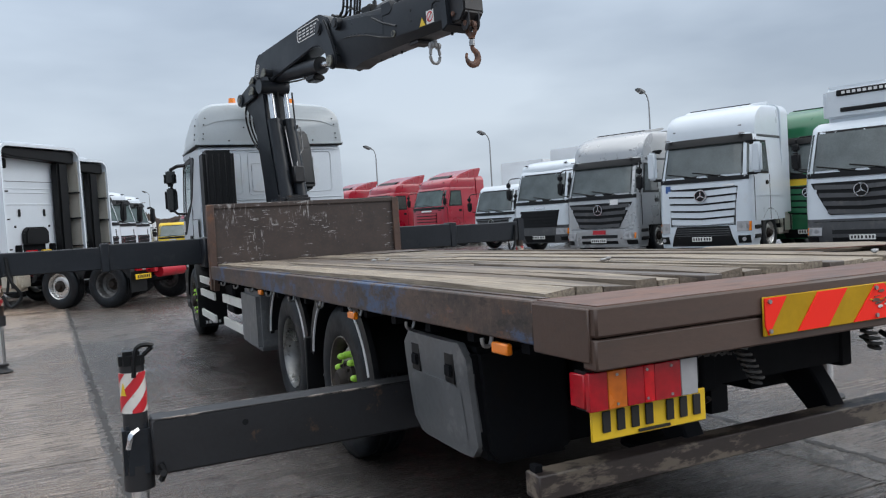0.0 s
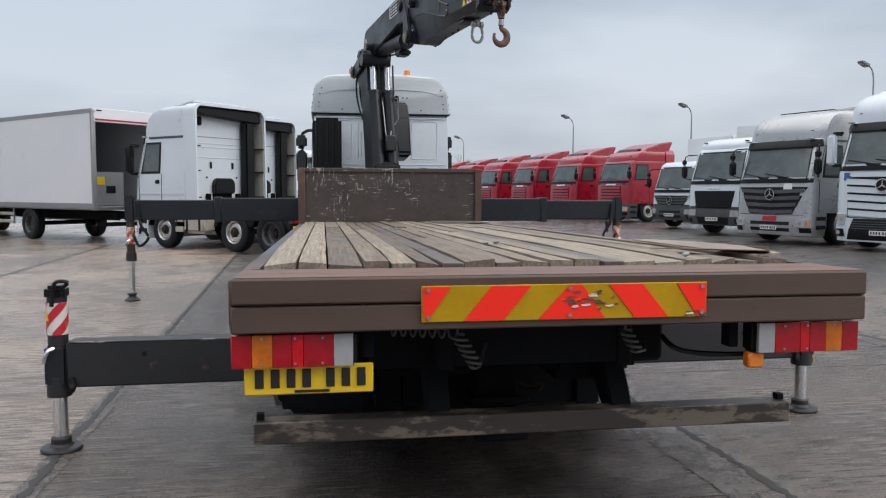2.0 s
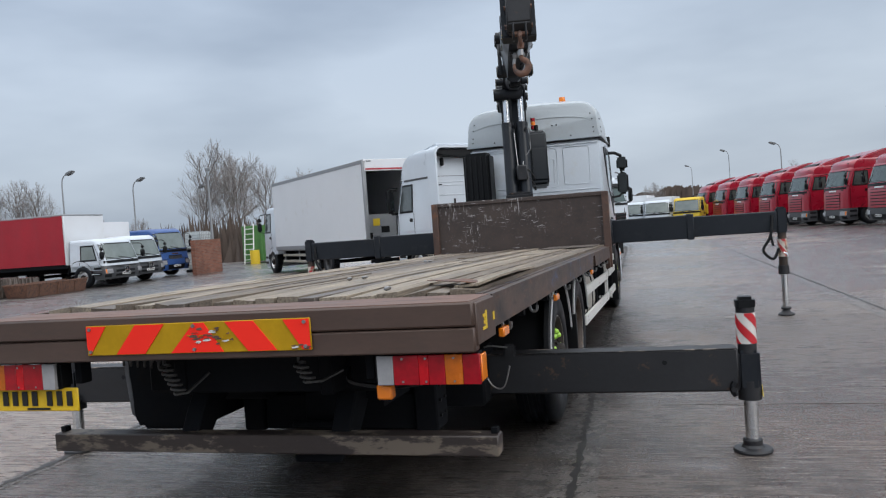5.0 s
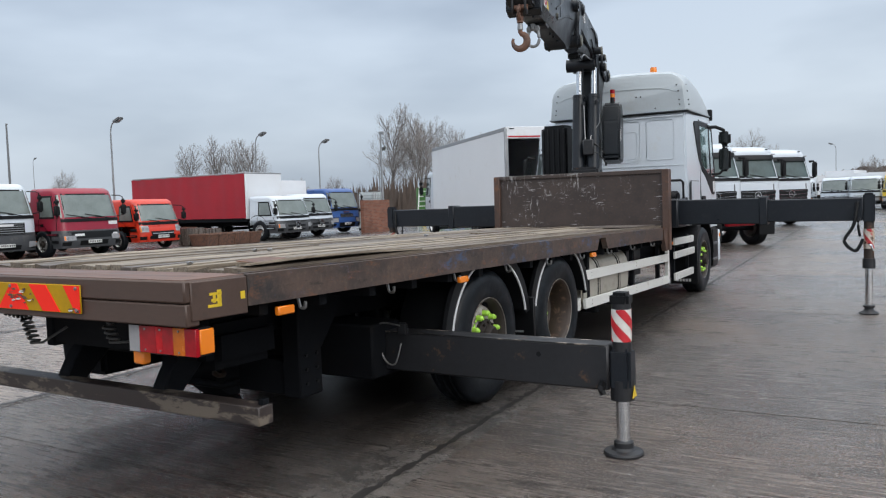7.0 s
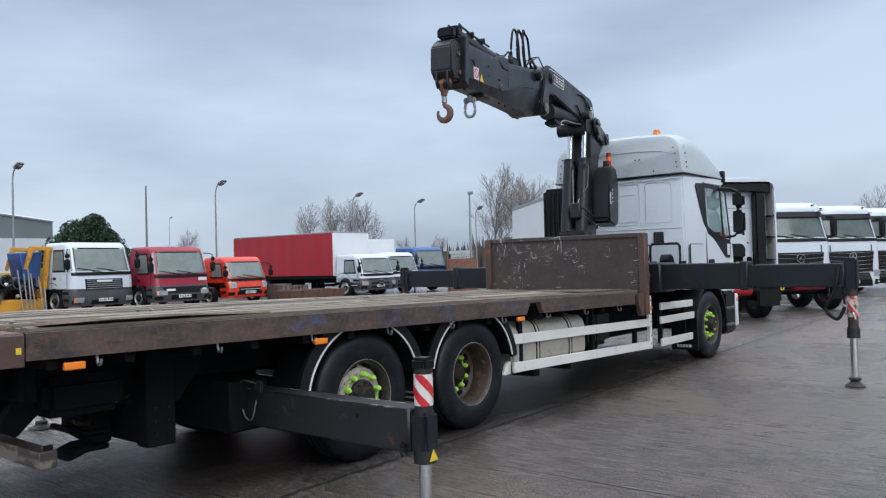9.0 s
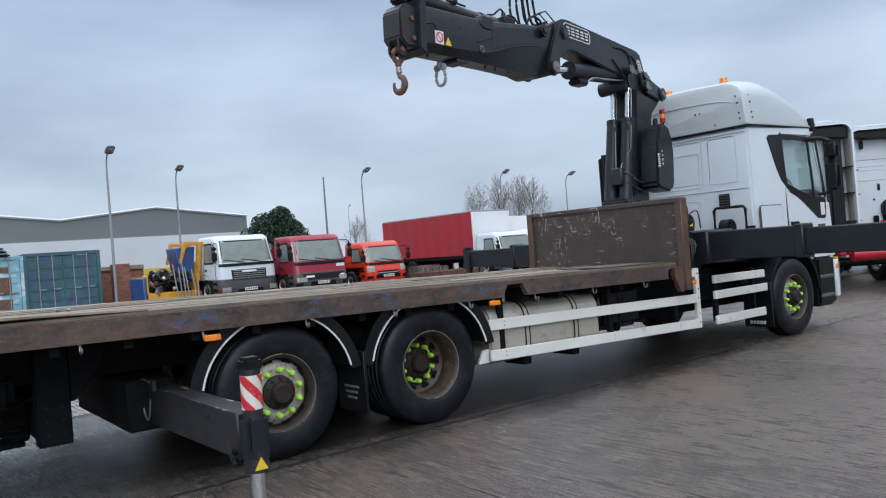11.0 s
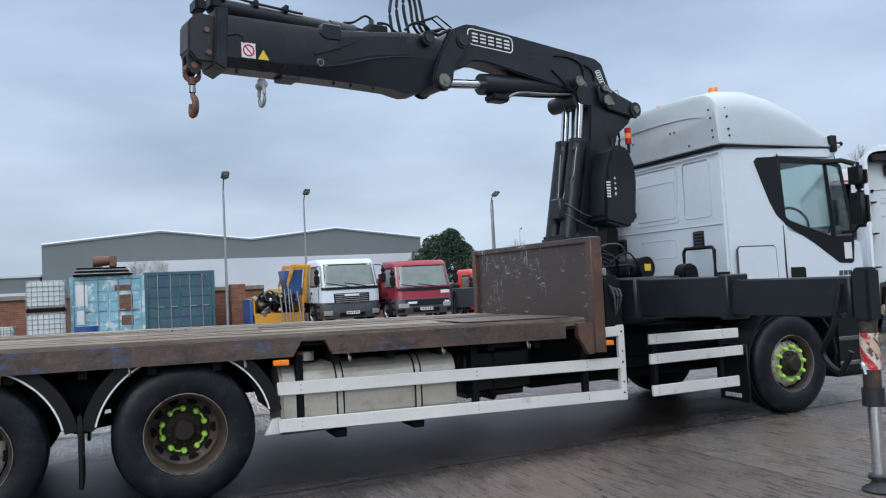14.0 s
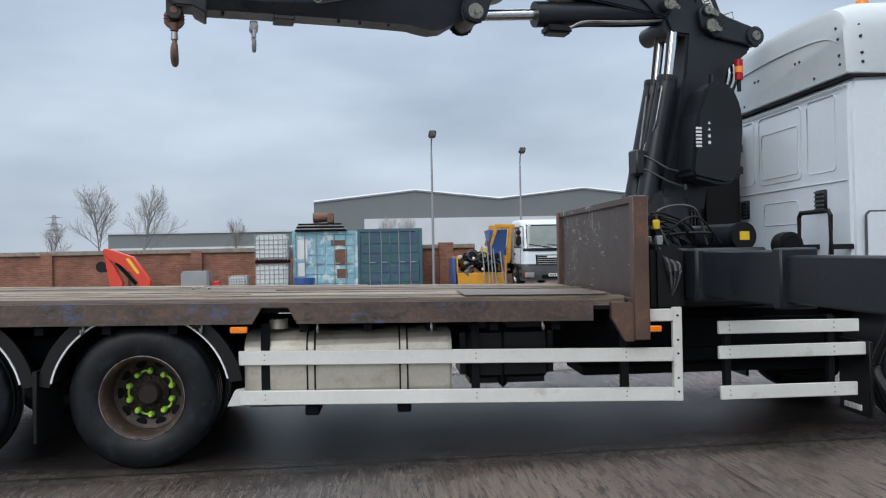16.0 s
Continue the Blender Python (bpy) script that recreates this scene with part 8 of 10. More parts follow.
for s in (-1, 1):
    o = s * 0.159
    br = bm_new()
    tube(br, [(3.25, o, 3.512), (3.0, o, 3.60), (2.80, o, 3.70)], 0.013, 5)
    cp("side_brace", br, CRANE, outer)
    sd = bm_new()
    tube(sd, [(3.19, o, 3.41), (2.95, o, 3.462), (2.69, o, 3.542), (2.45, o, 3.592), (2.2, o, 3.618)], 0.007, 5)
    cp("weld_seam", sd, CRANE_WORN, outer)
    cp("flank_plate", prism(bm_new(), [(3.00, 3.70), (3.00, 3.48), (2.69, 3.565), (2.30, 3.63), (2.30, 3.80), (2.69, 3.75)], "y", o - 0.003, o + 0.004, 0.002, 1), CRANE, outer)
    cp("port", cy(bm_new(), (3.196, s * 0.156, 3.446), (3.196, s * 0.170, 3.446), 0.034, seg=18), PINCAP, outer)
    cp("port_hole", cy(bm_new(), (3.196, s * 0.168, 3.446), (3.196, s * 0.1725, 3.446), 0.023, seg=18), INK, outer)
    for x_, z_, r_ in ((3.508, 3.604, 0.012), (3.508, 3.503, 0.012), (3.93, 3.545, 0.011), (2.66, 3.62, 0.009), (3.52, 3.614, 0.008)):
        cp("bolt_hole", cy(bm_new(), (x_, s * 0.156, z_), (x_, s * 0.1615, z_), r_, seg=10), INK, outer)
    sp_ = bm_new()
    tube(sp_, [(3.87, o, 3.52), (3.88, o, 3.575), (3.93, o, 3.59), (4.06, o, 3.555)], 0.008, 5)
    cp("sensor_cable", sp_, BLACK, outer)
    st_ = cp("warning_sticker", box(3.775, 3.893, o - 0.002, o + 0.003, 3.405, 3.528), PALE, outer, "white sticker with red ring")
    ring = bm_new()
    for k in range(18):
        a0, a1 = 2 * math.pi * k / 18, 2 * math.pi * (k + 1) / 18
        slab(ring, [(3.834 + r_ * math.cos(a), s * 0.1635, 3.467 + r_ * math.sin(a)) for r_, a in ((0.050, a0), (0.038, a0), (0.038, a1), (0.050, a1))], 0.002)
    slab(ring, [(3.866, s * 0.1635, 3.495), (3.858, s * 0.1635, 3.503), (3.802, s * 0.1635, 3.439), (3.810, s * 0.1635, 3.431)], 0.002)
    cp("red_ring", ring, SAFE_RED, st_)
    cp("warning_triangle", slab(bm_new(), [(3.66, s * 0.162, 3.405), (3.755, s * 0.162, 3.405), (3.708, s * 0.162, 3.487)], 0.002), YELLOW, outer)
cp("wear_pad", box(3.36, 3.52, -0.09, 0.10, 3.290, 3.325, bev=0.006), CRANE_WORN, outer)
for x_ in (2.62, 2.85, 3.02, 3.9, 4.05):
    cp("pad_screw", cy(bm_new(), (x_, 0.05, 3.295), (x_, 0.05, 3.33), 0.012, seg=8), CRANE, outer)
# telescoping tip and the plate that carries the hook
collar = yprism([(3.99, 3.79), (4.09, 3.79), (4.12, 3.33), (4.02, 3.28)], 0.168, 0.01)
cp("tip_collar", collar, CRANE)
ext = yprism([(4.06, 3.72), (4.22, 3.74), (4.30, 3.66), (4.31, 3.42), (4.24, 3.34), (4.06, 3.34)], 0.118, 0.015)
cp("boom_tip", ext, CRANE_WORN, label="worn brown-grey boom tip")
for o in (-0.06, 0.06):
    cp("hook_plate", prism(bm_new(), [(4.19, 3.62), (4.30, 3.62), (4.305, 3.30), (4.275, 3.255), (4.22, 3.255), (4.19, 3.30)], "y", o - 0.010, o + 0.010, 0.006, 1), CRANE_WORN)
for x_, z_ in ((4.16, 3.60), (4.15, 3.42)):
    cp("tip_bolt", cy(bm_new(), (x_, -0.135, z_), (x_, 0.135, z_), 0.022, seg=10), RUSTY)
tc = bm_new()
cy(tc, (2.95, 0.0, 3.80), (4.05, 0.0, 3.845), 0.076, 0.076, 18)
cy(tc, (2.78, 0.0, 3.795), (3.02, 0.0, 3.803), 0.086, 0.086, 18)
tcp = cp("extension_cylinder", tc, CRANE)
cp("rod_eye", yprism([(2.55, 3.83), (2.60, 3.77), (2.80, 3.75), (2.80, 3.86)], 0.05, 0.01), CRANE, tcp)
cp("cylinder_clamp", prism(bm_new(), [(2.98, 3.80), (3.16, 3.80), (3.20, 3.70), (3.14, 3.655), (2.98, 3.66)], "y", -0.165, 0.168, 0.012, 1), CRANE, tcp)
for o, z_ in ((0.07, 3.895), (-0.05, 3.90)):
    pp = bm_new()
    tube(pp, [(3.30, o, z_ - 0.015), (3.70, o, z_ + 0.005), (3.95, o, z_ + 0.03), (4.02, o, z_ + 0.045)], 0.011, 6)
    cp("extension_pipe", pp, CRANE, tcp)
for x_ in (3.45, 3.72, 4.0):
    cp("pipe_clip", box(x_ - 0.02, x_ + 0.02, -0.07, 0.09, 3.87, 3.93, bev=0.006), BLACK, tcp)
for x0_, z0_ in ((4.02, 3.80), (4.14, 3.76)):
    cp("tip_valve", box(x0_, x0_ + 0.09, -0.08, 0.10, z0_, z0_ + 0.11, bev=0.02, seg=2), BLACK, tcp)
# valve block and hoses over the elbow
cp("elbow_valve", box(2.44, 2.64, -0.07, 0.07, 3.80, 3.905, bev=0.012), BLACK)
cp("valve_cap", cy(bm_new(), (2.50, 0.02, 3.89), (2.50, 0.02, 3.94), 0.028, seg=10), BLACK)
cp("valve_cap", cy(bm_new(), (2.59, 0.02, 3.89), (2.59, 0.02, 3.95), 0.024, seg=10), CRANE_WORN)
for ctrl in ([(2.58, 0.02, 3.95), (2.66, 0.03, 3.975), (2.78, 0.03, 3.90), (2.88, 0.03, 3.88)], [(2.50, 0.02, 3.94), (2.42, 0.03, 3.93), (2.34, 0.04, 3.87), (2.24, 0.05, 3.87)]):
    eh = bm_new()
    tube(eh, curve_pts(ctrl, 6), 0.011, 6)
    cp("valve_pipe", eh, BLACK)
for k in range(3):
    eh = bm_new()
    o = -0.07 + 0.06 * k
    tube(eh, curve_pts([(2.30 - 0.05 * k, o, 3.86), (2.33 - 0.04 * k, o, 4.10), (2.27 - 0.02 * k, o, 4.32), (2.18, o, 4.36 - 0.03 * k), (2.10 - 0.01 * k, o, 4.24), (2.07 - 0.02 * k, o, 4.02), (1.98, o, 3.93), (1.80, o, 3.98)], 7), 0.015, 6)
    cp("elbow_hose", eh, BLACK)
for k, ctrl in enumerate(([(2.28, 0.10, 3.88), (2.18, 0.11, 3.96), (2.05, 0.11, 3.95), (1.98, 0.10, 3.90)], [(2.02, 0.12, 3.90), (1.92, 0.12, 3.88), (1.84, 0.12, 3.92), (1.76, 0.10, 3.96)])):
    eh = bm_new()
    tube(eh, curve_pts(ctrl, 6), 0.013 + 0.004 * k, 6)
    cp("elbow_hose", eh, BLACK)
eh = bm_new()
for o in (0.03, 0.12):
    tube(eh, [(2.14, o, 3.97), (1.92, o, 4.065), (1.75, o, 3.97)], 0.008, 5)
tube(eh, [(2.03, 0.03, 4.017), (2.03, 0.12, 4.017)], 0.007, 5)
tube(eh, [(1.92, 0.03, 4.065), (1.92, 0.12, 4.065)], 0.007, 5)
cp("hose_guard", eh, BLACK)

# hook: eye, swivel collar and a heavy drop-forged bowl
hk = bm_new()
cy(hk, (4.25, -0.075, 3.285), (4.25, 0.075, 3.285), 0.026, seg=14)
tube(hk, [(4.25 + 0.058 * math.sin(radians(a)), 0, 3.235 + 0.062 * math.cos(radians(a))) for a in range(-165, 166, 15)], 0.021, 8)
hook = cp("hook", hk, RUSTY, label="rusty lifting hook on a swivel")
hook.location.z = 0.035
cp("swivel", cy(bm_new(), (4.25, 0, 3.20), (4.25, 0, 3.145), 0.036, 0.030, seg=14), RUSTY, hook)
cp("collar", cy(bm_new(), (4.25, 0, 3.135), (4.25, 0, 3.08), 0.024, 0.028, seg=14), STEEL, hook)
bowl = bm_new()
path_ = [(0.0, 3.085), (0.0, 3.06)] + [(0.068 * math.cos(radians(a)) - 0.006, 2.975 + 0.070 * math.sin(radians(a))) for a in range(75, -206, -14)]
rings_h = []
for k, (y_, z_) in enumerate(path_):
    f_ = k / (len(path_) - 1)
    r_ = 0.020 + 0.015 * math.sin(math.pi * min(1.0, f_ * 1.15)) - 0.008 * max(0, f_ - 0.8) / 0.2
    ya, za = path_[max(0, k - 1)]
    yb, zb_ = path_[min(len(path_) - 1, k + 1)]
    d_ = Vector((0, yb - ya, zb_ - za)).normalized()
    n_ = Vector((1, 0, 0)).cross(d_)
    rings_h.append([bowl.verts.new(Vector((4.25, y_, z_)) + (Vector((0.85, 0, 0)) * math.cos(radians(36 * q)) + n_ * math.sin(radians(36 * q))) * r_) for q in range(10)])
for ra_, rb_ in zip(rings_h, rings_h[1:]):
    for q in range(10):
        bowl.faces.new((ra_[q], ra_[(q + 1) % 10], rb_[(q + 1) % 10], rb_[q]))
bowl.faces.new(rings_h[0][::-1])
bowl.faces.new(rings_h[-1])
bmesh.ops.recalc_face_normals(bowl, faces=bowl.faces)
cp("bowl", bowl, RUSTY, hook)
sh = bm_new()
bx(sh, 3.64, 3.70, -0.02, 0.02, 3.22, 3.29, bev=0.008)
cy(sh, (3.67, -0.065, 3.235), (3.67, 0.065, 3.235), 0.020, seg=10)
for o in (-0.042, 0.042):
    cy(sh, (3.67, o - 0.014, 3.235), (3.67, o + 0.014, 3.235), 0.034, seg=12)
tube(sh, curve_pts([(3.67, -0.042, 3.235), (3.67, -0.058, 3.13), (3.67, -0.03, 3.07), (3.67, 0.03, 3.07), (3.67, 0.058, 3.13), (3.67, 0.042, 3.235)], 5), 0.016, 8)
cp("shackle", sh, GALV)

# ---- outriggers ----


def outrigger(label, x_in, x_out, y, zb0, zb1, z_top, z_low, m, split=None):
    """A stabiliser: box beam out of the truck's side, leg housing, leg and foot. Along x, at its own y."""
    root = thing("outrigger", label, "outrigger", pose(x_out, y, 0), "outriggers")
    s = 1 if x_out > x_in else -1
    bm = bm_new()
    a, b = sorted((x_in - x_out, -0.06 * s))
    if split is None:
        bx(bm, a, b, -0.075, 0.075, zb0, zb1, bev=0.012)
        beam = part("beam", bm, CRANE_WORN, root)
        for o in (-1, 1):
            part("scuffed_edge", box(a + 0.02, b - 0.02, o * 0.070 - 0.0075, o * 0.070 + 0.0075, zb1 - 0.008, zb1 + 0.0015, bev=0.003, seg=1), SCUFF, beam)
        part("pin_hole", cy(bm_new(), (-0.50 * s, -0.0765, zb0 + 0.19), (-0.50 * s, -0.070, zb0 + 0.19), 0.016, seg=12), BLACK, beam)
        if s > 0:
            xk = x_in - x_out + 0.47
            latch = part("latch", box(xk - 0.05, xk + 0.03, -0.105, -0.076, zb1 - 0.02, zb1 + 0.07, bev=0.012, seg=2), CRANE_WORN, beam)
            wl_ = bm_new()
            tube(wl_, curve_pts([(xk - 0.02, -0.11, zb1 + 0.05), (xk - 0.17, -0.12, zb1 + 0.06), (xk - 0.20, -0.12, zb1 - 0.04), (xk - 0.14, -0.12, zb1 - 0.19), (xk - 0.06, -0.12, zb1 - 0.21), (xk - 0.01, -0.115, zb1 - 0.07)], 6), 0.006, 6)
            part("retaining_wire", wl_, STEEL, latch)
    else:
        mid = split - x_out
        a, b = sorted((x_in - x_out, mid))
        bx(bm, a, b, -0.105, 0.105, zb0 - 0.02, zb1 + 0.03, bev=0.012)
        ob = part("outer_beam", bm, CRANE, root)
        lip = bm_new()
        bx(lip, mid - 0.05, mid + 0.05, -0.118, 0.118, zb0 - 0.035, zb1 + 0.045, bev=0.012)
        part("beam_collar", lip, CRANE, ob)
        bm = bm_new()
        a, b = sorted((mid, -0.06 * s))
        bx(bm, a, b, -0.08, 0.08, zb0, zb1, bev=0.012)
        part("inner_beam", bm, CRANE, root)
    R_ = 0.056
    block0 = zb0 - 0.03 if split is not None else zb0 + 0.0
    hp = part("leg_housing", cy(bm_new(), (0, 0, z_low + 0.08), (0, 0, z_top - 0.02), R_, seg=24), CRANE_WORN if split is None else RUST_TUBE, root)
    part("beam_end", box(-0.066, 0.066, -0.066, 0.066, block0, (zb1 + 0.05 if split is not None else zb1 - 0.02), bev=0.02, seg=2), CRANE, root)
    part("housing_collar", cy(bm_new(), (0, 0, z_low), (0, 0, z_low + 0.12), 0.070, seg=24), CRANE_WORN, hp)
    part("housing_cap", box(-0.058, 0.058, -0.058, 0.058, z_top - 0.07, z_top + 0.015, bev=0.02, seg=2), BLACK, hp)
    part("lock_pin", cy(bm_new(), (-0.10 * s, 0, zb0 + 0.02), (-0.10 * s, -0.11, zb0 + 0.02), 0.016, seg=10), CRANE_WORN, root)
    lg = bm_new()
    cy(lg, (0, 0, 0.08), (0, 0, z_low + 0.05), 0.041, seg=20)
    part("leg", lg, CHROME, root, "bright steel leg")
    ft = bm_new()
    prof = [(0.001, 0.0), (0.115, 0.0), (0.118, 0.012), (0.112, 0.022), (0.070, 0.030), (0.058, 0.045), (0.058, 0.075), (0.050, 0.085), (0.001, 0.085)] if split is None else [(0.001, 0.0), (0.104, 0.0), (0.110, 0.014), (0.100, 0.024), (0.060, 0.045), (0.046, 0.075), (0.066, 0.082), (0.068, 0.105), (0.052, 0.115), (0.001, 0.115)]
    rings = [[ft.verts.new((r0 * math.cos(2 * math.pi * k / 24), r0 * math.sin(2 * math.pi * k / 24), z0)) for k in range(24)] for r0, z0 in prof]
    for ra, rb in zip(rings, rings[1:]):
        for k in range(24):
            ft.faces.new((ra[k], ra[(k + 1) % 24], rb[(k + 1) % 24], rb[k]))
    part("foot", ft, CRANE_WORN, root)
    # striped sleeve on the housing
    zs0, zs1 = (z_top - 0.275, z_top - 0.085) if split is None else (z_top - 0.66, z_top - 0.42)
    sl = cy(bm_new(), (0, 0, zs0), (0, 0, zs1), R_ + 0.0025, seg=28)
    slp = part("reflective_sleeve", sl, REFL_WHITE if split is None else WORN_WHITE, hp, "red and white striped sleeve")
    pitch = 0.135 if split is None else 0.16
    for k in range(-4, 5):
        st_, prev = bm_new(), None
        for i in range(29):
            a = -math.pi + 2 * math.pi * i / 28
            zc = (zs0 + zs1) / 2 + k * pitch + a * pitch * 3 / (2 * math.pi) * (-s)
            z0_, z1_ = max(zs0, zc - pitch * 0.25), min(zs1, zc + pitch * 0.25)
            cur = None
            if z1_ - z0_ > 0.002:
                u = ((R_ + 0.0045) * math.cos(a), (R_ + 0.0045) * math.sin(a))
                cur = (st_.verts.new((*u, z0_)), st_.verts.new((*u, z1_)))
            if prev and cur:
                st_.faces.new((prev[0], cur[0], cur[1], prev[1]))
            prev = cur
        if len(st_.faces):
            part("stripe", st_, SAFE_RED if split is None else WORN_RED, slp)
        else:
            st_.free()
    hz = bm_new()
    if split is None:
        if s < 0:
            hz2 = bm_new()
            tube(hz2, curve_pts([(-0.05 * s, -0.085, z_top), (-0.09 * s, -0.095, z_top + 0.04), (-0.02 * s, -0.10, z_top + 0.035), (0.0, -0.10, z_top - 0.1)], 5), 0.012, 6)
            part("hose", hz2, BLACK, root)
        tube(hz, curve_pts([(-0.09 * s, -0.085, zb0 + 0.06), (-0.105 * s, -0.09, zb0 + 0.02), (-0.09 * s, -0.085, zb0 - 0.02)], 4), 0.016 if s < 0 else 0.020, 6)
    else:
        tube(hz, curve_pts([(-0.12 * s, -0.09, zb1 - 0.05), (-0.16 * s, -0.13, zb0 - 0.05), (-0.26 * s, -0.13, zb0 - 0.24), (-0.14 * s, -0.12, zb0 - 0.36), (-0.06 * s, -0.10, zb0 - 0.22)], 8), 0.02, 7)
        hz2 = bm_new()
        tube(hz2, curve_pts([(-0.08 * s, 0.09, zb1), (-0.12 * s, 0.12, zb0 - 0.02), (-0.1 * s, 0.1, zb0 - 0.2)], 6), 0.016, 6)
        part("hose", hz2, BLACK, root)
    part("hose", hz, BLACK, root)
    hc = bm_new()
    if split is None and s > 0:
        hc.free()
        part("warning_triangle", slab(bm_new(), [(0.0715, -0.045, z_low + 0.02), (0.0715, 0.035, z_low + 0.02), (0.0715, -0.005, z_low + 0.09)], 0.003), YELLOW, root)
        return root
    tube(hc, curve_pts([(0.0, -0.09, z_low + 0.30), (0.03 * s, -0.115, z_low + 0.28), (0.045 * s, -0.115, z_low + 0.22)], 4), 0.013, 6)
    part("hose_fitting", hc, CHROME, root)
    if split is not None:
        return root
    tg = slab(bm_new(), [(-0.058, -0.030, z_top - 0.19), (-0.036, -0.052, z_top - 0.19), (-0.047, -0.041, z_top - 0.13)], -0.004)
    part("warning_triangle", tg, YELLOW, root)
    return root


outrigger("rear stabiliser leg with striped sleeve, set down on the concrete", 2.2, 0.23, 3.98, 0.39, 0.66, 0.975, 0.33, None)
outrigger("rear stabiliser leg with striped sleeve, set down on the concrete", 3.2, 5.14, 4.08, 0.39, 0.66, 0.955, 0.33, None)
outrigger("front stabiliser leg on a long beam, set down on the concrete", 1.70, -0.80, 10.62, 1.14, 1.42, 1.46, 0.56, None, split=0.40)
outrigger("front stabiliser leg on a long beam, set down on the concrete", 3.30, 6.28, 10.36, 1.14, 1.42, 1.46, 0.56, None, split=5.10)
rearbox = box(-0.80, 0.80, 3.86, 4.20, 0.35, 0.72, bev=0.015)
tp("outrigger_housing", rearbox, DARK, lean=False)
fb = bm_new()
bx(fb, -1.25, 1.25, 10.22, 10.76, 1.08, 1.47, bev=0.02)
bx(fb, -0.55, 0.55, 9.95, 11.1, 0.98, 1.12, bev=0.02)
tp("crane_subframe", fb, CRANE, lean=False)
tp("valve_gear", box(0.45, 0.95, 10.85, 11.25, 1.10, 1.38, bev=0.04, seg=2), BLACK, lean=False)
tp("air_reservoir", cy(bm_new(), (0.2, 11.1, 1.25), (1.05, 11.1, 1.25), 0.14, seg=18), BLACK, lean=False)
tp("control_box", box(0.55, 1.1, 9.95, 10.2, 1.0, 1.5, bev=0.04, seg=2), BLACK, lean=False)
for k in range(6):
    hh = bm_new()
    tube(hh, curve_pts([(1.0 - 0.03 * k, 10.0, 1.55 - 0.02 * k), (1.12, 10.05 + 0.02 * k, 1.35), (1.08, 10.1, 1.10), (0.95, 10.15, 1.0 - 0.02 * k)], 5), 0.012, 5)
    tp("hydraulic_line", hh, GREYPLASTIC if k % 2 else BLACK, lean=False)
# hoses and pipes looped round the crane's foot
rh_ = random.Random(17)
for k in range(14):
    x0_, y0_ = 0.20 + 0.065 * k, 10.05 + 0.05 * (k % 5)
    hz_ = bm_new()
    tube(hz_, curve_pts([(x0_, y0_, 1.44), (x0_ + rh_.uniform(-0.05, 0.12), y0_ - 0.10, 1.60 + rh_.uniform(-0.05, 0.16)), (x0_ + rh_.uniform(-0.10, 0.10), y0_ + rh_.uniform(0.05, 0.25), 1.66 + rh_.uniform(-0.08, 0.16)), (x0_ - rh_.uniform(0.05, 0.25), y0_ + 0.35, 1.50)], 7), rh_.choice((0.008, 0.010, 0.013)), 6)
    tp("crane_hose", hz_, rh_.choice((BLACK, BLACK, BLACK, CABLE)), lean=False)
for x0_, z0_, m_ in ((0.98, 1.62, YELLOW), (0.80, 1.50, STEEL), (0.62, 1.56, STEEL), (1.04, 1.50, GALV)):
    tp("hose_union", box(x0_ - 0.025, x0_ + 0.025, 10.0, 10.05, z0_, z0_ + 0.07, bev=0.006), m_, lean=False)

# ---- yard edges ----


def lamp_post(label, x, y, h, toward, twin=False):
    root = thing("street_lamp", label, "street lamp", pose(x, y, ground_height(x, y), 0, 0, toward), "yard lamp posts")
    bm = bm_new()
    cy(bm, (0, 0, 0), (0, 0, h * 0.9), 0.060, 0.036, 12)
    part("pole", bm, GALV, root)
    bm = bm_new()
    tube(bm, curve_pts([(0, 0, h * 0.88), (0.03, 0, h * 0.94), (0.16, 0, h * 0.985), (0.36, 0, h)], 5), 0.03, 8)
    part("arm", bm, GALV, root)
    bm = bm_new()
    prism(bm, [(0.30, h - 0.03), (0.36, h + 0.07), (0.74, h + 0.20), (0.86, h + 0.17), (0.84, h + 0.09), (0.50, h - 0.07)], "y", -0.14, 0.14, 0.035, 2)
    hd = part("lamp_head", bm, LAMPHEAD, root)
    part("lamp_glass", slab(bm_new(), [(0.46, -0.09, h - 0.075), (0.46, 0.09, h - 0.075), (0.80, 0.09, h + 0.06), (0.80, -0.09, h + 0.06)], -0.02), CLEARLENS, hd)


for x, y, h, a in ((-20.4, 10.15, 5.8, 0), (-26.5, 14.75, 5.95, 0), (-26.3, 24.65, 5.85, 0), (-26.6, 34.9, 5.8, 0), (-25.9, 40.0, 5.6, 0), (-25.9, 46.9, 5.4, -20), (25.6, 29.6, 6.8, 190), (22.3, 39.5, 6.05, 190), (17.9, 46.4, 6.0, 190), (14.1, 62.9, 5.8, 190), (12.2, 83.2, 7.0, 190), (9.5, 103.5, 6.9, 190), (0.6, 106.5, 7.0, 190), (-107.0, 72.2, 10.0, 0)):
    lamp_post("slim grey lamp post with a tilted lamp head", x, y, h, a)
for x, y, h, r_ in ((-92.3, 59.5, 13.3, 0.15), (-18.0, 35.6, 5.4, 0.07)):
    root = thing("pole", "slim dark post with a small camera on top", "post", pose(x, y, 0))
    part("post", cy(bm_new(), (0, 0, 0), (0, 0, h), r_ * 1.2, r_ * 0.7, 12), LAMPHEAD if h > 9 else GALV, root)
    part("camera_head", box(-0.08, 0.22, -0.08, 0.08, h - 0.05, h + 0.12, bev=0.02), GALV, root)

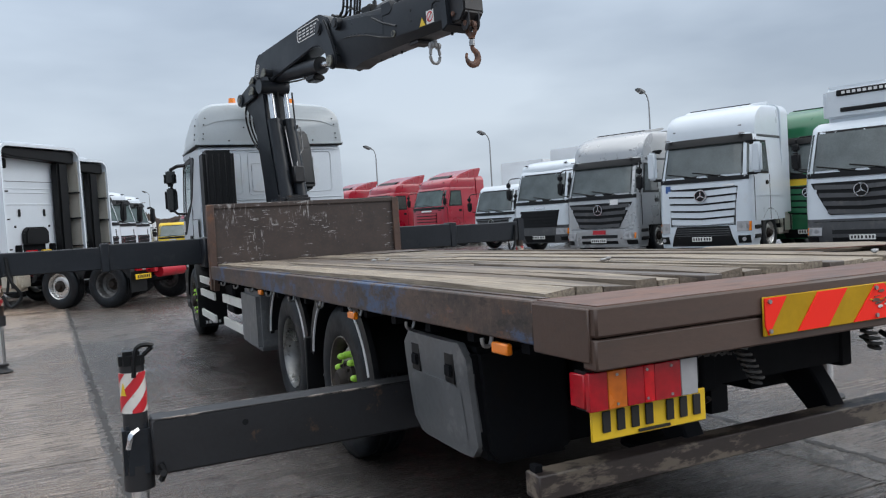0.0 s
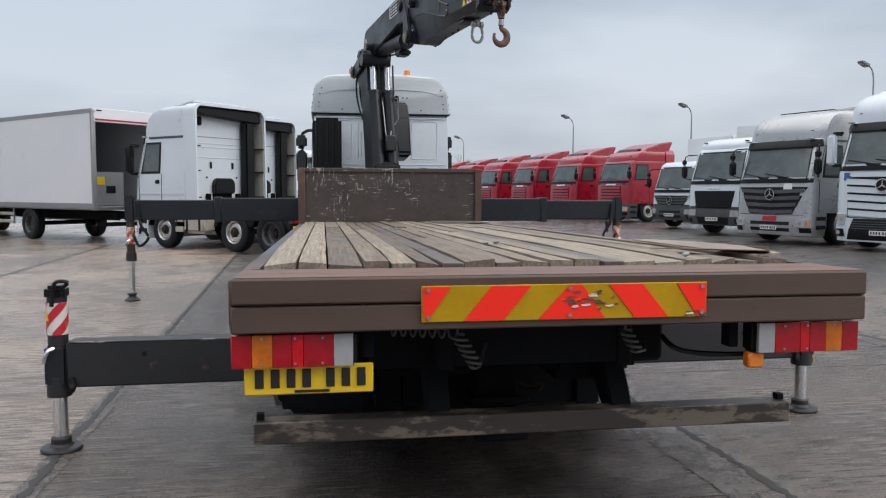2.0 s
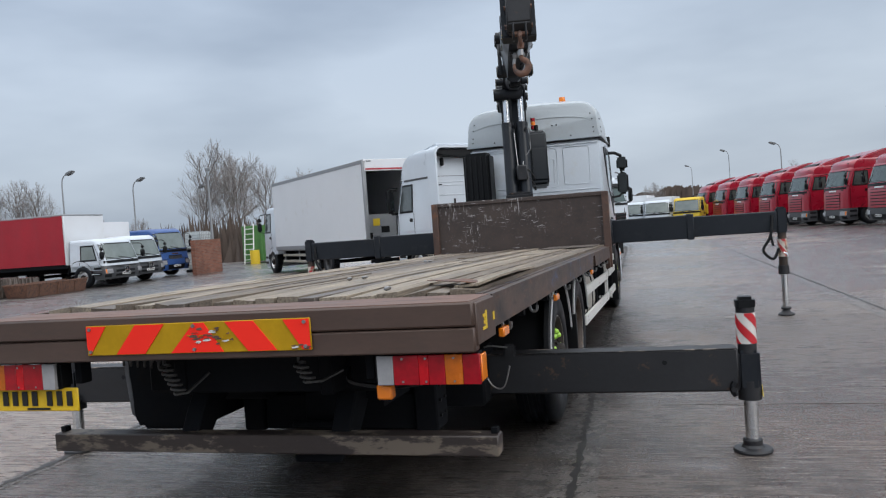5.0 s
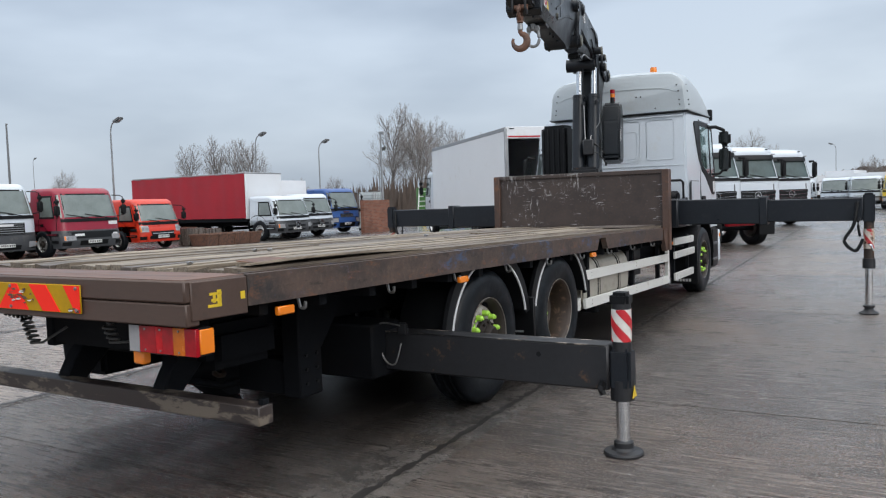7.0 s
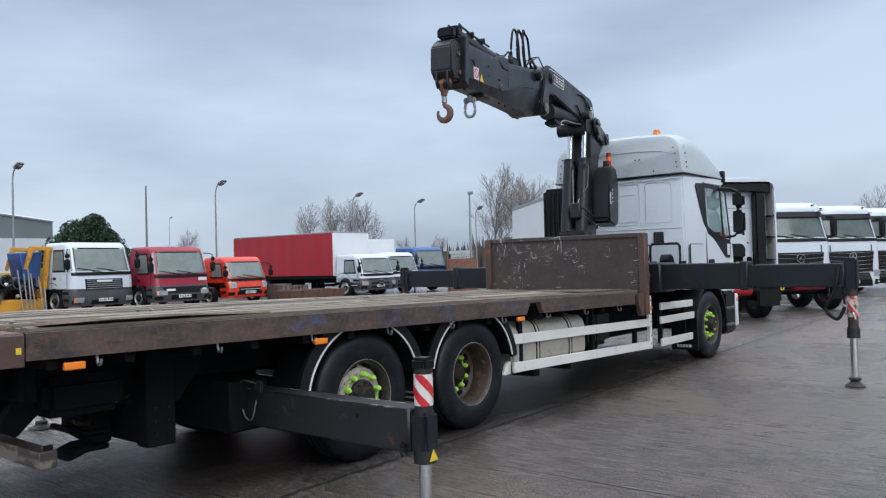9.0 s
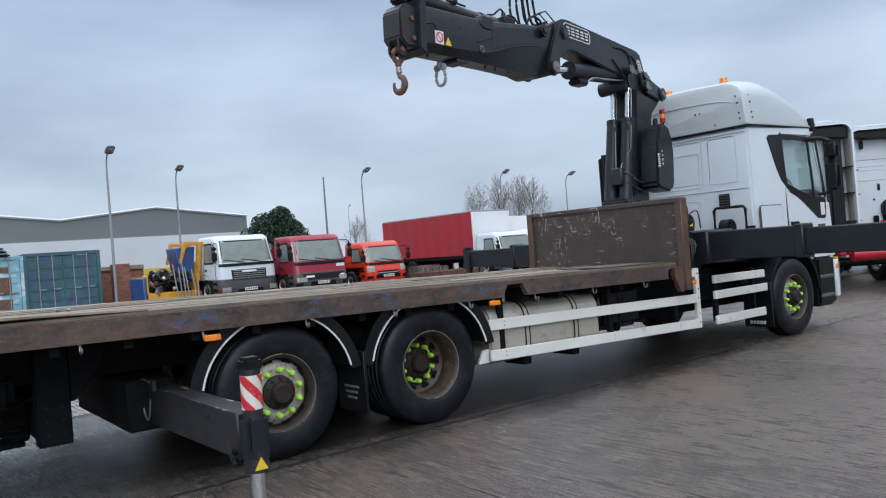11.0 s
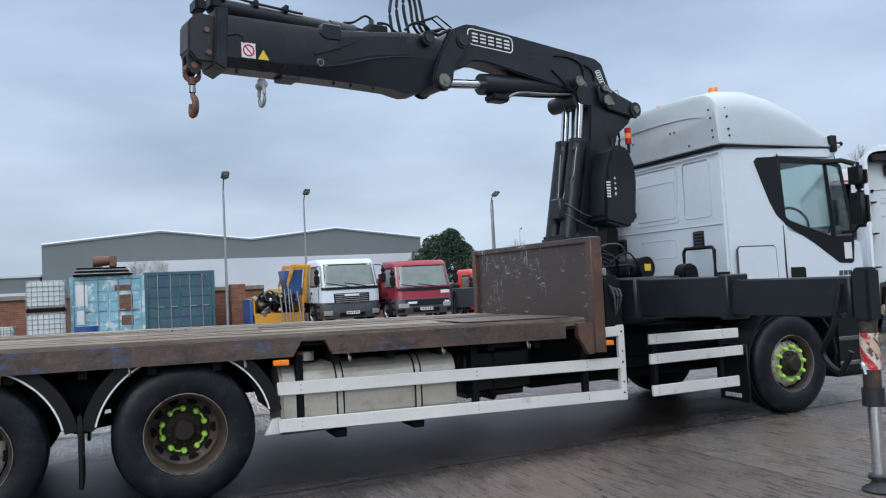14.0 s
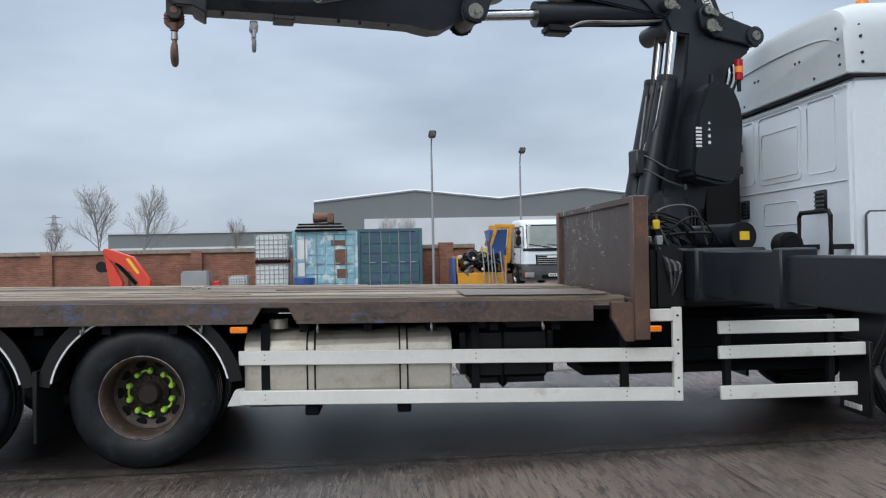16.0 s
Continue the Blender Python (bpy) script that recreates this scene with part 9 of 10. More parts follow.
# brick boundary wall
wall = bm_new()
bx(wall, -24.15, -23.85, -45, 12.2, 0.0, 1.62)
wall_ob = tagged(new("wall_boundary", finish("wall_boundary", wall, BRICK)), "weathered red brick boundary wall with piers", "wall", kind="structure")
for k in range(19):
    y = -44.5 + 3.0 * k
    pr = bm_new()
    bx(pr, -24.22, -23.72, y - 0.23, y + 0.23, 0.0, 1.70)
    pob = new("pier", finish("pier", pr, BRICK))
    pob.parent = wall_ob
cap = bm_new()
bx(cap, -24.24, -23.74, -45, 12.2, 1.62, 1.80, bev=0.02)
cob = new("coping", finish("coping", cap, COPING))
cob.parent = wall_ob
wl2 = bm_new()
bx(wl2, -27.2, -26.9, 12.2, 31.0, 0.0, 1.45)
tagged(new("wall_return", finish("wall_return", wl2, BRICK)), "low red brick wall behind the parked trucks", "wall", kind="structure")


def container(label, x, y, w, h, material, doors_m, z=0.0):
    root = thing("shipping_container", label, "container", pose(x, y, z))
    L = 5.9
    side = bm_new()
    for s in (0, 1):
        n = 36
        for k in range(n):
            y0, y1 = -L * k / n, -L * (k + 1) / n
            d = 0.03 if k % 2 else 0.0
            bx(side, y1, y0, (s * w) - 0.02 + (d if s else -d), (s * w) + 0.02 + (d if s else -d), 0.14, h - 0.10)
    part("corrugated_sides", side, material, root)
    part("roof", box(-L, 0, 0, w, h - 0.05, h, bev=0.01), material, root)
    fr = bm_new()
    for yy in (0.0, w):
        bx(fr, -0.10, 0.03, yy - 0.06, yy + 0.06, 0, h, bev=0.012)
    bx(fr, -0.10, 0.03, 0.06, w - 0.06, h - 0.13, h, bev=0.012)
    bx(fr, -0.10, 0.03, 0.06, w - 0.06, 0.0, 0.15, bev=0.012)
    part("door_frame", fr, material, root)
    for k in range(2):
        y0, y1 = 0.07 + k * (w / 2 - 0.06), w / 2 + k * (w / 2 - 0.07)
        dr = bm_new()
        bx(dr, -0.05, 0.0, y0, y1, 0.16, h - 0.14)
        for j in range(5):
            zz = 0.25 + (h - 0.5) * j / 5
            bx(dr, -0.002, 0.018, y0 + 0.05, y1 - 0.05, zz + 0.05, zz + (h - 0.5) / 5 - 0.05, bev=0.01)
        dp = part("door", dr, doors_m, root)
        for f in (0.3, 0.7):
            yy = y0 + (y1 - y0) * f
            part("lock_rod", cy(bm_new(), (0.035, yy, 0.1), (0.035, yy, h - 0.1), 0.018, seg=8), GALV, dp)
            part("rod_handle", box(0.035, 0.055, yy - 0.02, yy + 0.22, 1.05, 1.09), GALV, dp)
    return root


c1 = container("weathered pale blue container, its doors patched with rust and white", -20.6, 4.85, 2.35, 2.30, CONT_BLUE, CONT_BLUE, 0.05)
for y0, y1, z0, z1, mm in ((0.12, 0.5, 1.25, 2.0, PALE), (0.14, 0.4, 0.6, 1.1, PALE), (1.55, 2.0, 1.0, 1.6, RUSTY), (1.4, 1.95, 1.75, 1.95, RUSTY), (1.6, 2.0, 0.5, 0.85, RUSTY)):
    part("patch", box(0.019, 0.024, y0, y1, z0, z1), mm, c1)
container("dark teal and blue container with closed doors", -20.6, 7.30, 2.38, 2.36, CONT_TEAL, CONT_TEAL, 0.05)
# scrap on the container roof
sp = thing("scrap_pile", "rusty metal scrap and flat beams on a container roof", "scrap", pose(-20.9, 5.9, 2.36))
for k in range(5):
    part("beam", box(-0.7, 0.5, -1.0 + 0.03 * k, 0.95 - 0.05 * k, 0.06 * k, 0.05 + 0.06 * k, bev=0.008), STEEL if k % 2 else DARK, sp)
rb = bm_new()
cy(rb, (-0.2, -0.35, 0.52), (-0.2, 0.25, 0.55), 0.20, 0.16, 10)
bx(rb, -0.4, 0.1, 0.2, 0.45, 0.32, 0.72, bev=0.03)
part("rusty_drum", rb, RUSTY, sp)


def ibc(x, y, z=0.05, s=1.0, label="caged plastic liquid tank, one on another"):
    root = thing("liquid_tank", label, "tank", pose(x, y, z))
    part("bottle", box(-0.48 * s, 0.48 * s, -0.58 * s, 0.58 * s, 0.16, 1.08 * s, bev=0.07, seg=2), IBC, root)
    cg = bm_new()
    for zz in [0.2 + 0.17 * k for k in range(6)]:
        for f in (-1, 1):
            tube(cg, [(f * 0.5 * s, -0.6 * s, zz * s), (f * 0.5 * s, 0.6 * s, zz * s)], 0.011, 5)
            tube(cg, [(-0.5 * s, f * 0.6 * s, zz * s), (0.5 * s, f * 0.6 * s, zz * s)], 0.011, 5)
    for k in range(8):
        yy = (-0.6 + 1.2 * k / 7) * s
        for f in (-1, 1):
            tube(cg, [(f * 0.5 * s, yy, 0.12), (f * 0.5 * s, yy, 1.1 * s)], 0.011, 5)
    part("cage", cg, GALV, root)
    part("pallet", box(-0.5 * s, 0.5 * s, -0.6 * s, 0.6 * s, 0.0, 0.13, bev=0.01), DARK, root)
    return root


ibc(-20.6, 4.05, 0.05)
ibc(-20.6, 4.05, 1.17)
ibc(-21.6, 2.6, 0.05, 0.6, "small caged plastic liquid tank on a pallet")
ibc(-19.5, 36.6, 0.05)
ibc(-19.5, 36.6, 1.15)
# red folded truck crane standing by the wall
rc = thing("folded_crane", "red folded loader crane standing by the brick wall", "crane", pose(-22.2, 0, 0.05))
part("outer_boom", prism(bm_new(), [(-2.67, 1.72), (-2.57, 1.82), (-2.26, 1.74), (-1.52, 1.47), (-0.86, 0.55), (-0.89, 0.15), (-1.37, 0.13), (-1.30, 0.45), (-1.61, 0.86), (-2.09, 1.23), (-2.39, 1.35)], "x", -0.02, 0.30, 0.02, 1), ORANGERED, rc)
part("inner_boom", prism(bm_new(), [(-2.67, 1.72), (-2.39, 1.35), (-2.22, 1.06), (-1.95, 0.47), (-1.98, 0.0), (-2.38, 0.0)], "x", -0.10, 0.20, 0.02, 1), ORANGERED, rc)
part("base", box(-0.3, 0.35, -2.60, -1.2, 0.0, 0.25, bev=0.03), DARK, rc)
part("hose_reel", cy(bm_new(), (-0.15, -2.75, 1.10), (0.15, -2.75, 1.10), 0.22, seg=14), BLACK, rc)
part("ram", cy(bm_new(), (0.12, -2.2, 1.25), (0.12, -1.45, 0.40), 0.07, seg=10), DARK, rc)
part("label_plate", slab(bm_new(), [(0.31, -1.79, 1.41), (0.31, -1.65, 1.42), (0.31, -1.26, 0.85), (0.31, -1.34, 0.78)], 0.02), YELLOW, rc)
# grey bin and red box by the wall
solo("grey_bin", box(-22.0, -21.2, 0.46, 1.50, 0.05, 0.92, bev=0.06, seg=2), GALV, "galvanised steel bin standing by the brick wall", "bin")
solo("red_box", prism(bm_new(), [(1.52, 0.05), (1.88, 0.05), (1.82, 0.52), (1.58, 0.50)], "x", -21.9, -21.5, 0.03, 1), SAFE_RED, "small red plastic box on the yard", "box")
solo("blue_tub", cy(bm_new(), (-19.6, 5.3, 0.05), (-19.6, 5.3, 0.62), 0.36, 0.40, 18), BLUE, "blue plastic tub in front of a container", "tub")
# brick pier beside the dark container
tagged(new("wall_pier", finish("wall_pier", box(-22.3, -21.7, 10.50, 11.06, 0, 1.85), BRICK)), "red brick pier of the yard wall", "wall", kind="structure")
# skip full of scrap, poles
sk = thing("skip", "orange-yellow skip full of scrap engines and pipes", "skip", pose(-19.9, 11.85, 0.05))
SKIPY = mat("orange_yellow_skip_paint", (0.55, 0.26, 0.02), 0.5, var=0.2, bump=0.1, dirt=(0.20, 0.10, 0.05), dirt_at=(0.56, 0.7))
part("skip_body", prism(bm_new(), [(-0.88, 0.0), (0.88, 0.0), (0.96, 0.62), (-0.90, 0.62)], "x", -1.2, 0.6, 0.02, 1), SKIPY, sk)
for y_ in (-0.90, 0.94):
    part("skip_end", prism(bm_new(), [(-1.2, 0.6), (0.6, 0.6), (0.6, 1.25), (-1.2, 1.25)], "y", y_ - 0.03, y_ + 0.03), SKIPY, sk)
part("blue_sheet", box(-1.0, 0.62, -1.06, -0.95, 0.1, 1.2, bev=0.03), BLUE, sk)
for k in range(46):
    rr = random.Random(100 + k)
    bm = bm_new()
    p = Vector((rr.uniform(-1.0, 0.55), rr.uniform(-0.75, 0.75), rr.uniform(0.62, 1.25)))
    d = Vector((rr.uniform(-1, 1), rr.uniform(-1, 1), rr.uniform(-0.6, 0.6))).normalized() * rr.uniform(0.08, 0.28)
    cy(bm, p - d, p + d, rr.uniform(0.04, 0.15), seg=9)
    part("scrap", bm, rr.choice((DARK, DARK, STEEL, BLACK, BLACK)), sk)
for y_, z_ in ((-0.30, 1.28), (0.08, 1.18)):
    ring_ = bm_new()
    lathe(ring_, [(0.17, -0.16), (0.21, -0.16), (0.21, 0.16), (0.17, 0.16), (0.17, -0.16)], (0.45, y_, z_), 18)
    part("scrap_pipe", ring_, GREYPLASTIC, sk)
for k, (y0, y1, h_) in enumerate(((0.14, 0.02, 1.62), (0.28, 0.22, 1.50), (0.40, 0.36, 1.66), (0.56, 0.44, 1.50), (0.82, 0.70, 1.40), (0.88, 0.90, 1.00))):
    part("pole", cy(bm_new(), (0.85, y0, -0.08), (0.66, y1, h_), 0.024, seg=8), GALV, sk)
sg = thing("skip_lifter", "yellow skip lifting frame with blue sheeted bin", "skip lifter", pose(-19.6, 0, 0.05))
for x_ in (-1.5, 0.0):
    part("arm", prism(bm_new(), [(12.42, 2.36), (12.44, 2.44), (13.25, 2.40), (13.25, 2.28), (13.10, 2.27), (12.97, 0.95), (12.80, 0.95), (12.95, 2.28), (12.55, 2.30), (12.30, 1.60), (12.24, 1.66)], "x", x_ - 0.08, x_ + 0.08, 0.015, 1), SKIPY, sg)
part("bin", prism(bm_new(), [(12.20, 2.22), (12.96, 2.25), (12.80, 0.92), (12.42, 0.95)], "x", -1.3, -0.25, 0.02, 1), BLUE, sg)
# green skip, ladder, drums near the box lorry
gsk = thing("green_skip", "large green waste container with ribs", "container", pose(-21.5, 46, 0, 0, 0, 20))
part("skip_body", box(-0.4, 5.2, -1.2, 1.2, 0.15, 2.5, bev=0.03), SKIPGREEN, gsk)
for k in range(6):
    part("rib", box(-0.3 + 1.05 * k, -0.18 + 1.05 * k, -1.28, -1.2, 0.15, 2.5), SKIPGREEN, gsk)
ld = thing("ladder", "pale wooden ladder leaning on the green container", "ladder", pose(-20.8, 44.4, 0, 0, 0, 20))
for s in (-1, 1):
    part("rail", cy(bm_new(), (s * 0.28, -0.5, 0), (s * 0.28, 0.55, 2.6), 0.04, seg=6), WHITE_OLD, ld)
for k in range(7):
    part("rung", cy(bm_new(), (-0.28, -0.5 + 0.14 * k + 0.05, 0.3 + 0.33 * k), (0.28, -0.5 + 0.14 * k + 0.05, 0.3 + 0.33 * k), 0.025, seg=6), WHITE_OLD, ld)
for x, y, mm, nm in ((-20.0, 43.6, YELLOW, "yellow"), (-18.2, 43.2, BLUE, "blue"), (-17.2, 43.0, BLUE, "blue")):
    dr = bm_new()
    cy(dr, (0, 0, 0), (0, 0, 0.9), 0.3, seg=18)
    cy(dr, (0, 0, 0.28), (0, 0, 0.32), 0.315, seg=18)
    cy(dr, (0, 0, 0.58), (0, 0, 0.62), 0.315, seg=18)
    for v in dr.verts:
        v.co += Vector((x, y, 0))
    solo("drum", dr, mm, nm + " steel drum standing on the yard", "drum")
gate = bm_new()
bx(gate, -18.6, -17.5, 35.0, 35.2, 0, 1.75)
bx(gate, -17.52, -17.3, 32.8, 35.2, 0, 1.75)
tagged(new("wall_corner", finish("wall_corner", gate, BRICK)), "short red brick wall end", "wall", kind="structure")

# ---- distance ----


def shed(label, x, pts, y0, y1, base_split):
    root = thing("warehouse", label, "warehouse", pose(x, 0, 0))
    part("upper_cladding", prism(bm_new(), pts, "x", -30, 0.0), SHED_GREY, root)
    part("lower_cladding", box(-29.5, -0.02, y0 + 0.3, y1 - 0.3, 0.0, base_split), SHED_GREY, root)
    return root


big = shed("large grey warehouse with two shallow gables and white lower wall", -115, [(-1.5, 3.0), (-1.5, 9.6), (14.6, 11.3), (28.1, 9.8), (42.0, 11.3), (57.0, 9.5), (57.0, 3.0)], -1.5, 57, 3.2)
part("white_wall", box(-0.05, 0.25, 6.4, 56.9, 0.0, 6.9), SHED_WHITE, big)
edge = bm_new()
for a, b in (((-1.5, 9.6), (14.6, 11.3)), ((14.6, 11.3), (28.1, 9.8)), ((28.1, 9.8), (42.0, 11.3)), ((42.0, 11.3), (57.0, 9.5))):
    tube(edge, [(0.2, a[0], a[1] + 0.1), (0.2, b[0], b[1] + 0.1)], 0.22, 4)
part("roof_edge", edge, SHED_WHITE, big)
low = thing("low_warehouse", "low grey warehouse with pale base", "warehouse", pose(-118, -34, 0))
part("wall", box(-20, 0, 0, 32, 0, 5.2), SHED_GREY, low)
part("pale_base", box(0, 0.2, 0.5, 31.5, 0, 3.0), SHED_WHITE, low)
part("roof_edge", box(-20, 0.3, -0.3, 32.2, 5.2, 5.5), SHED_WHITE, low)


def bare_tree(seed, h, spread):
    """Trunk, limbs and a mesh of fine twigs of a leafless tree, forking upwards into a rounded crown."""
    rr = random.Random(seed)
    wood_b, tw = bm_new(), bm_new()
    kids = (12, 8, 7, 6)

    def grow(p, d, ln, r, lev):
        n = 4 if lev == 0 else 3 if lev < 3 else 2
        pts, dirs = [p], [d]
        for _ in range(n):
            d = (d + Vector((rr.gauss(0, 0.09), rr.gauss(0, 0.09), rr.gauss(0.05, 0.04)))).normalized()
            pts.append(pts[-1] + d * (ln / n))
            dirs.append(d)
        if lev < 3:
            ring_p = None
            for k, (q, dd) in enumerate(zip(pts, dirs)):
                a_ = dd.orthogonal().normalized()
                b_ = dd.cross(a_)
                rq = r * (1 - 0.55 * k / n)
                cur = [wood_b.verts.new(q + (a_ * math.cos(2 * math.pi * m / 5) + b_ * math.sin(2 * math.pi * m / 5)) * rq) for m in range(5)]
                if ring_p:
                    for m in range(5):
                        wood_b.faces.new((ring_p[m], ring_p[(m + 1) % 5], cur[(m + 1) % 5], cur[m]))
                ring_p = cur
        else:
            for a, b in zip(pts, pts[1:]):
                side_v = Vector((rr.uniform(-1, 1), rr.uniform(-1, 1), 0.2)).normalized() * r
                tw.faces.new([tw.verts.new(a - side_v), tw.verts.new(a + side_v), tw.verts.new(b + side_v * 0.5), tw.verts.new(b - side_v * 0.5)])
        if lev >= 4:
            return
        for k in range(kids[lev]):
            t = (0.25 if lev else 0.26) + (0.75 if lev else 0.74) * (k + rr.random()) / kids[lev]
            m = min(n - 1, int(t * n))
            base_p = pts[m].lerp(pts[m + 1], t * n - m)
            ang = k * 2.4 + rr.uniform(-0.5, 0.5)
            a_ = dirs[m].orthogonal().normalized()
            out = a_ * math.cos(ang) + dirs[m].cross(a_) * math.sin(ang)
            lean_ = rr.uniform(0.45, 0.95) * spread * (1.25 - 0.55 * t)
            nd = (dirs[m] + out * lean_ + Vector((0, 0, 0.10))).normalized()
            grow(base_p, nd, ln * rr.uniform(0.46, 0.64) * (1.15 - 0.50 * t), r * 0.50, lev + 1)

    grow(Vector((0, 0, 0)), Vector((0, 0, 1)), h * 0.78, h * 0.0105, 0)
    zmax = max(v.co.z for v in tw.verts)
    for b_ in (wood_b, tw):
        bmesh.ops.scale(b_, verts=b_.verts, vec=(h / zmax,) * 3)
    return wood_b, tw


def tree(label, x, y, h, seed, spread=1.0, group="bare trees"):
    root = thing("tree", label, "tree", pose(x, y, 0), group)
    a, b = bare_tree(seed, h, spread)
    part("trunk", a, BARK, root)
    part("crown", b, TWIGS, root, "leafless crown of fine twigs")
    return root


t1 = tree("tall leafless tree with a round crown", -77, 80, 12.0, 1)
t2 = tree("tall leafless tree with upright limbs", -36.2, 63, 11.4, 2, 1.05)
t3 = tree("broad low leafless tree with a wide crown", -6.5, 82, 8.0, 3, 1.5)
for x, y, sc, a in ((-81, 79, 0.93, 40), (-73.5, 81, 0.97, 200), (-70, 80, 0.93, 300)):
    copy_thing(t1, pose(x, y, 0, 0, 0, a) @ Matrix.Diagonal((sc, sc, sc, 1)))
for x, y, sc, a in ((-34, 64, 0.92, 70), (-30, 60, 0.86, 150), (-42, 58, 0.38, 250), (-27.5, 64, 0.7, 20), (-45, 66, 0.42, 120), (-47.5, 80, 0.85, 30), (-44.5, 82, 1.0, 80), (-40, 84, 1.02, 140), (-75, -20.6, 0.84, 0), (-75, -16.6, 0.82, 90), (-75, -25.5, 0.5, 180), (-75, -6.7, 0.50, 10), (-75, 8.5, 0.50, 100), (-75, 11.8, 0.50, 200), (-60, 44, 0.5, 60)):
    copy_thing(t2, pose(x, y, 0, 0, 0, a) @ Matrix.Diagonal((sc, sc, sc, 1)))
copy_thing(t3, pose(-2.5, 84, 0, 0, 0, 80) @ Matrix.Diagonal((0.8, 0.8, 0.8, 1)))
for x, y, sc, a in ((3.4, 94, 0.42, 40), (5.4, 97, 0.46, 130)):
    copy_thing(t2, pose(x, y, 0, 0, 0, a) @ Matrix.Diagonal((sc, sc, sc, 1)))
copy_thing(t3, pose(24, 110, 0, 0, 0, 80) @ Matrix.Diagonal((0.9, 0.9, 0.9, 1)))

# lattice pylon far beyond the wall
py = thing("pylon", "grey steel lattice pylon far beyond the wall", "pylon", pose(-362, -138, 0))
lat = bm_new()
for sx, sy in ((-1, -1), (-1, 1), (1, -1), (1, 1)):
    tube(lat, [(sx * 3.0, sy * 3.0, 0), (sx * 1.0, sy * 1.0, 14), (sx * 0.4, sy * 0.4, 22)], 0.16, 4)
for k in range(7):
    z0, z1 = 2 + 2.6 * k, 4.6 + 2.6 * k
    w0, w1 = 3.0 - 2.0 * z0 / 14 if z0 < 14 else 0.8, 3.0 - 2.0 * z1 / 14 if z1 < 14 else 0.7
    for f in (-1, 1):
        tube(lat, [(f * w0, -w0, z0), (f * w1, w1, z1)], 0.10, 3)
        tube(lat, [(f * w0, w0, z0), (f * w1, -w1, z1)], 0.10, 3)
part("tower", lat, GALV, py)
for z in (14.5, 17.5, 20.5):
    part("cross_arm", prism(bm_new(), [(-4.2, z), (0, z + 0.7), (4.2, z), (0, z - 0.1)], "x", -0.15, 0.15), GALV, py)

# evergreen clump
ev = thing("evergreen_tree", "dense dark evergreen tree clump", "tree", pose(-100, 55, 0))
rr = random.Random(5)
ec = bm_new()
blobs = [(0, 0, 4.4, 3.9), (-0.5, -2.6, 4.2, 3.1), (0.3, 2.4, 4.2, 3.0), (0, 0.7, 7.0, 2.4), (-0.4, -1.4, 6.6, 2.3), (0.2, 0.9, 8.4, 1.4), (0, 4.1, 3.2, 2.3), (0, -4.6, 3.2, 2.3), (0.1, 2.6, 6.0, 1.7)]
for bx_, by_, bz_, br_ in blobs:
    for k in range(3000):
        d = Vector((rr.gauss(0, 1), rr.gauss(0, 1), rr.gauss(0, 1))).normalized() * br_ * rr.uniform(0.66, 1.08)
        p = Vector((bx_, by_, bz_)) + d
        if p.z < 0.3:
            continue
        u = Vector((rr.gauss(0, 1), rr.gauss(0, 1), rr.gauss(0, 1))).normalized()
        v = u.cross(Vector((rr.gauss(0, 1), rr.gauss(0, 1), rr.gauss(0, 1)))).normalized()
        s_ = rr.uniform(0.08, 0.24)
        ec.faces.new([ec.verts.new(p + u * s_), ec.verts.new(p + v * s_ * 0.6), ec.verts.new(p - u * s_), ec.verts.new(p - v * s_ * 0.6)])
part("crown", ec, LEAF, ev)
part("trunk", cy(bm_new(), (0, 0, 0), (0, 0, 5), 0.5, 0.3, 8), BARK, ev)

# a low rusty tray and concrete blocks between two parked trucks
tray = thing("steel_tray", "low rusty brown steel tray lying on the yard", "tray", pose(-17.8, 23.55, 0.05))
for s in (-1, 1):
    part("long_side", slab(bm_new(), [(s * 0.42, -1.5, 0), (s * 0.42, 1.5, 0), (s * 0.52, 1.55, 0.46), (s * 0.52, -1.55, 0.46)], 0.02), RUSTY, tray)
    part("end_plate", slab(bm_new(), [(-0.42, s * 1.49, 0), (0.42, s * 1.49, 0), (0.52, s * 1.54, 0.46), (-0.52, s * 1.54, 0.46)], 0.02), RUSTY, tray)
    part("rim", box(s * 0.525 - 0.03, s * 0.525 + 0.03, -1.58, 1.58, 0.44, 0.49, bev=0.01), RUSTY, tray)
for y in (-0.9, 0.0, 0.9):
    part("rib", slab(bm_new(), [(0.435, y - 0.04, 0), (0.435, y + 0.04, 0), (0.545, y + 0.04, 0.44), (0.545, y - 0.04, 0.44)], 0.03), RUSTY, tray)
part("tray_floor", box(-0.42, 0.42, -1.5, 1.5, 0.0, 0.03), RUSTY, tray)
for by_, bh_ in ((22.75, 0.78), (23.72, 0.72)):
    solo("concrete_block", box(-19.3, -18.7, by_ - 0.47, by_ + 0.47, 0.05, bh_, bev=0.03, seg=2), TROWEL, "pale weathered concrete block on the yard", "block", group="concrete blocks")

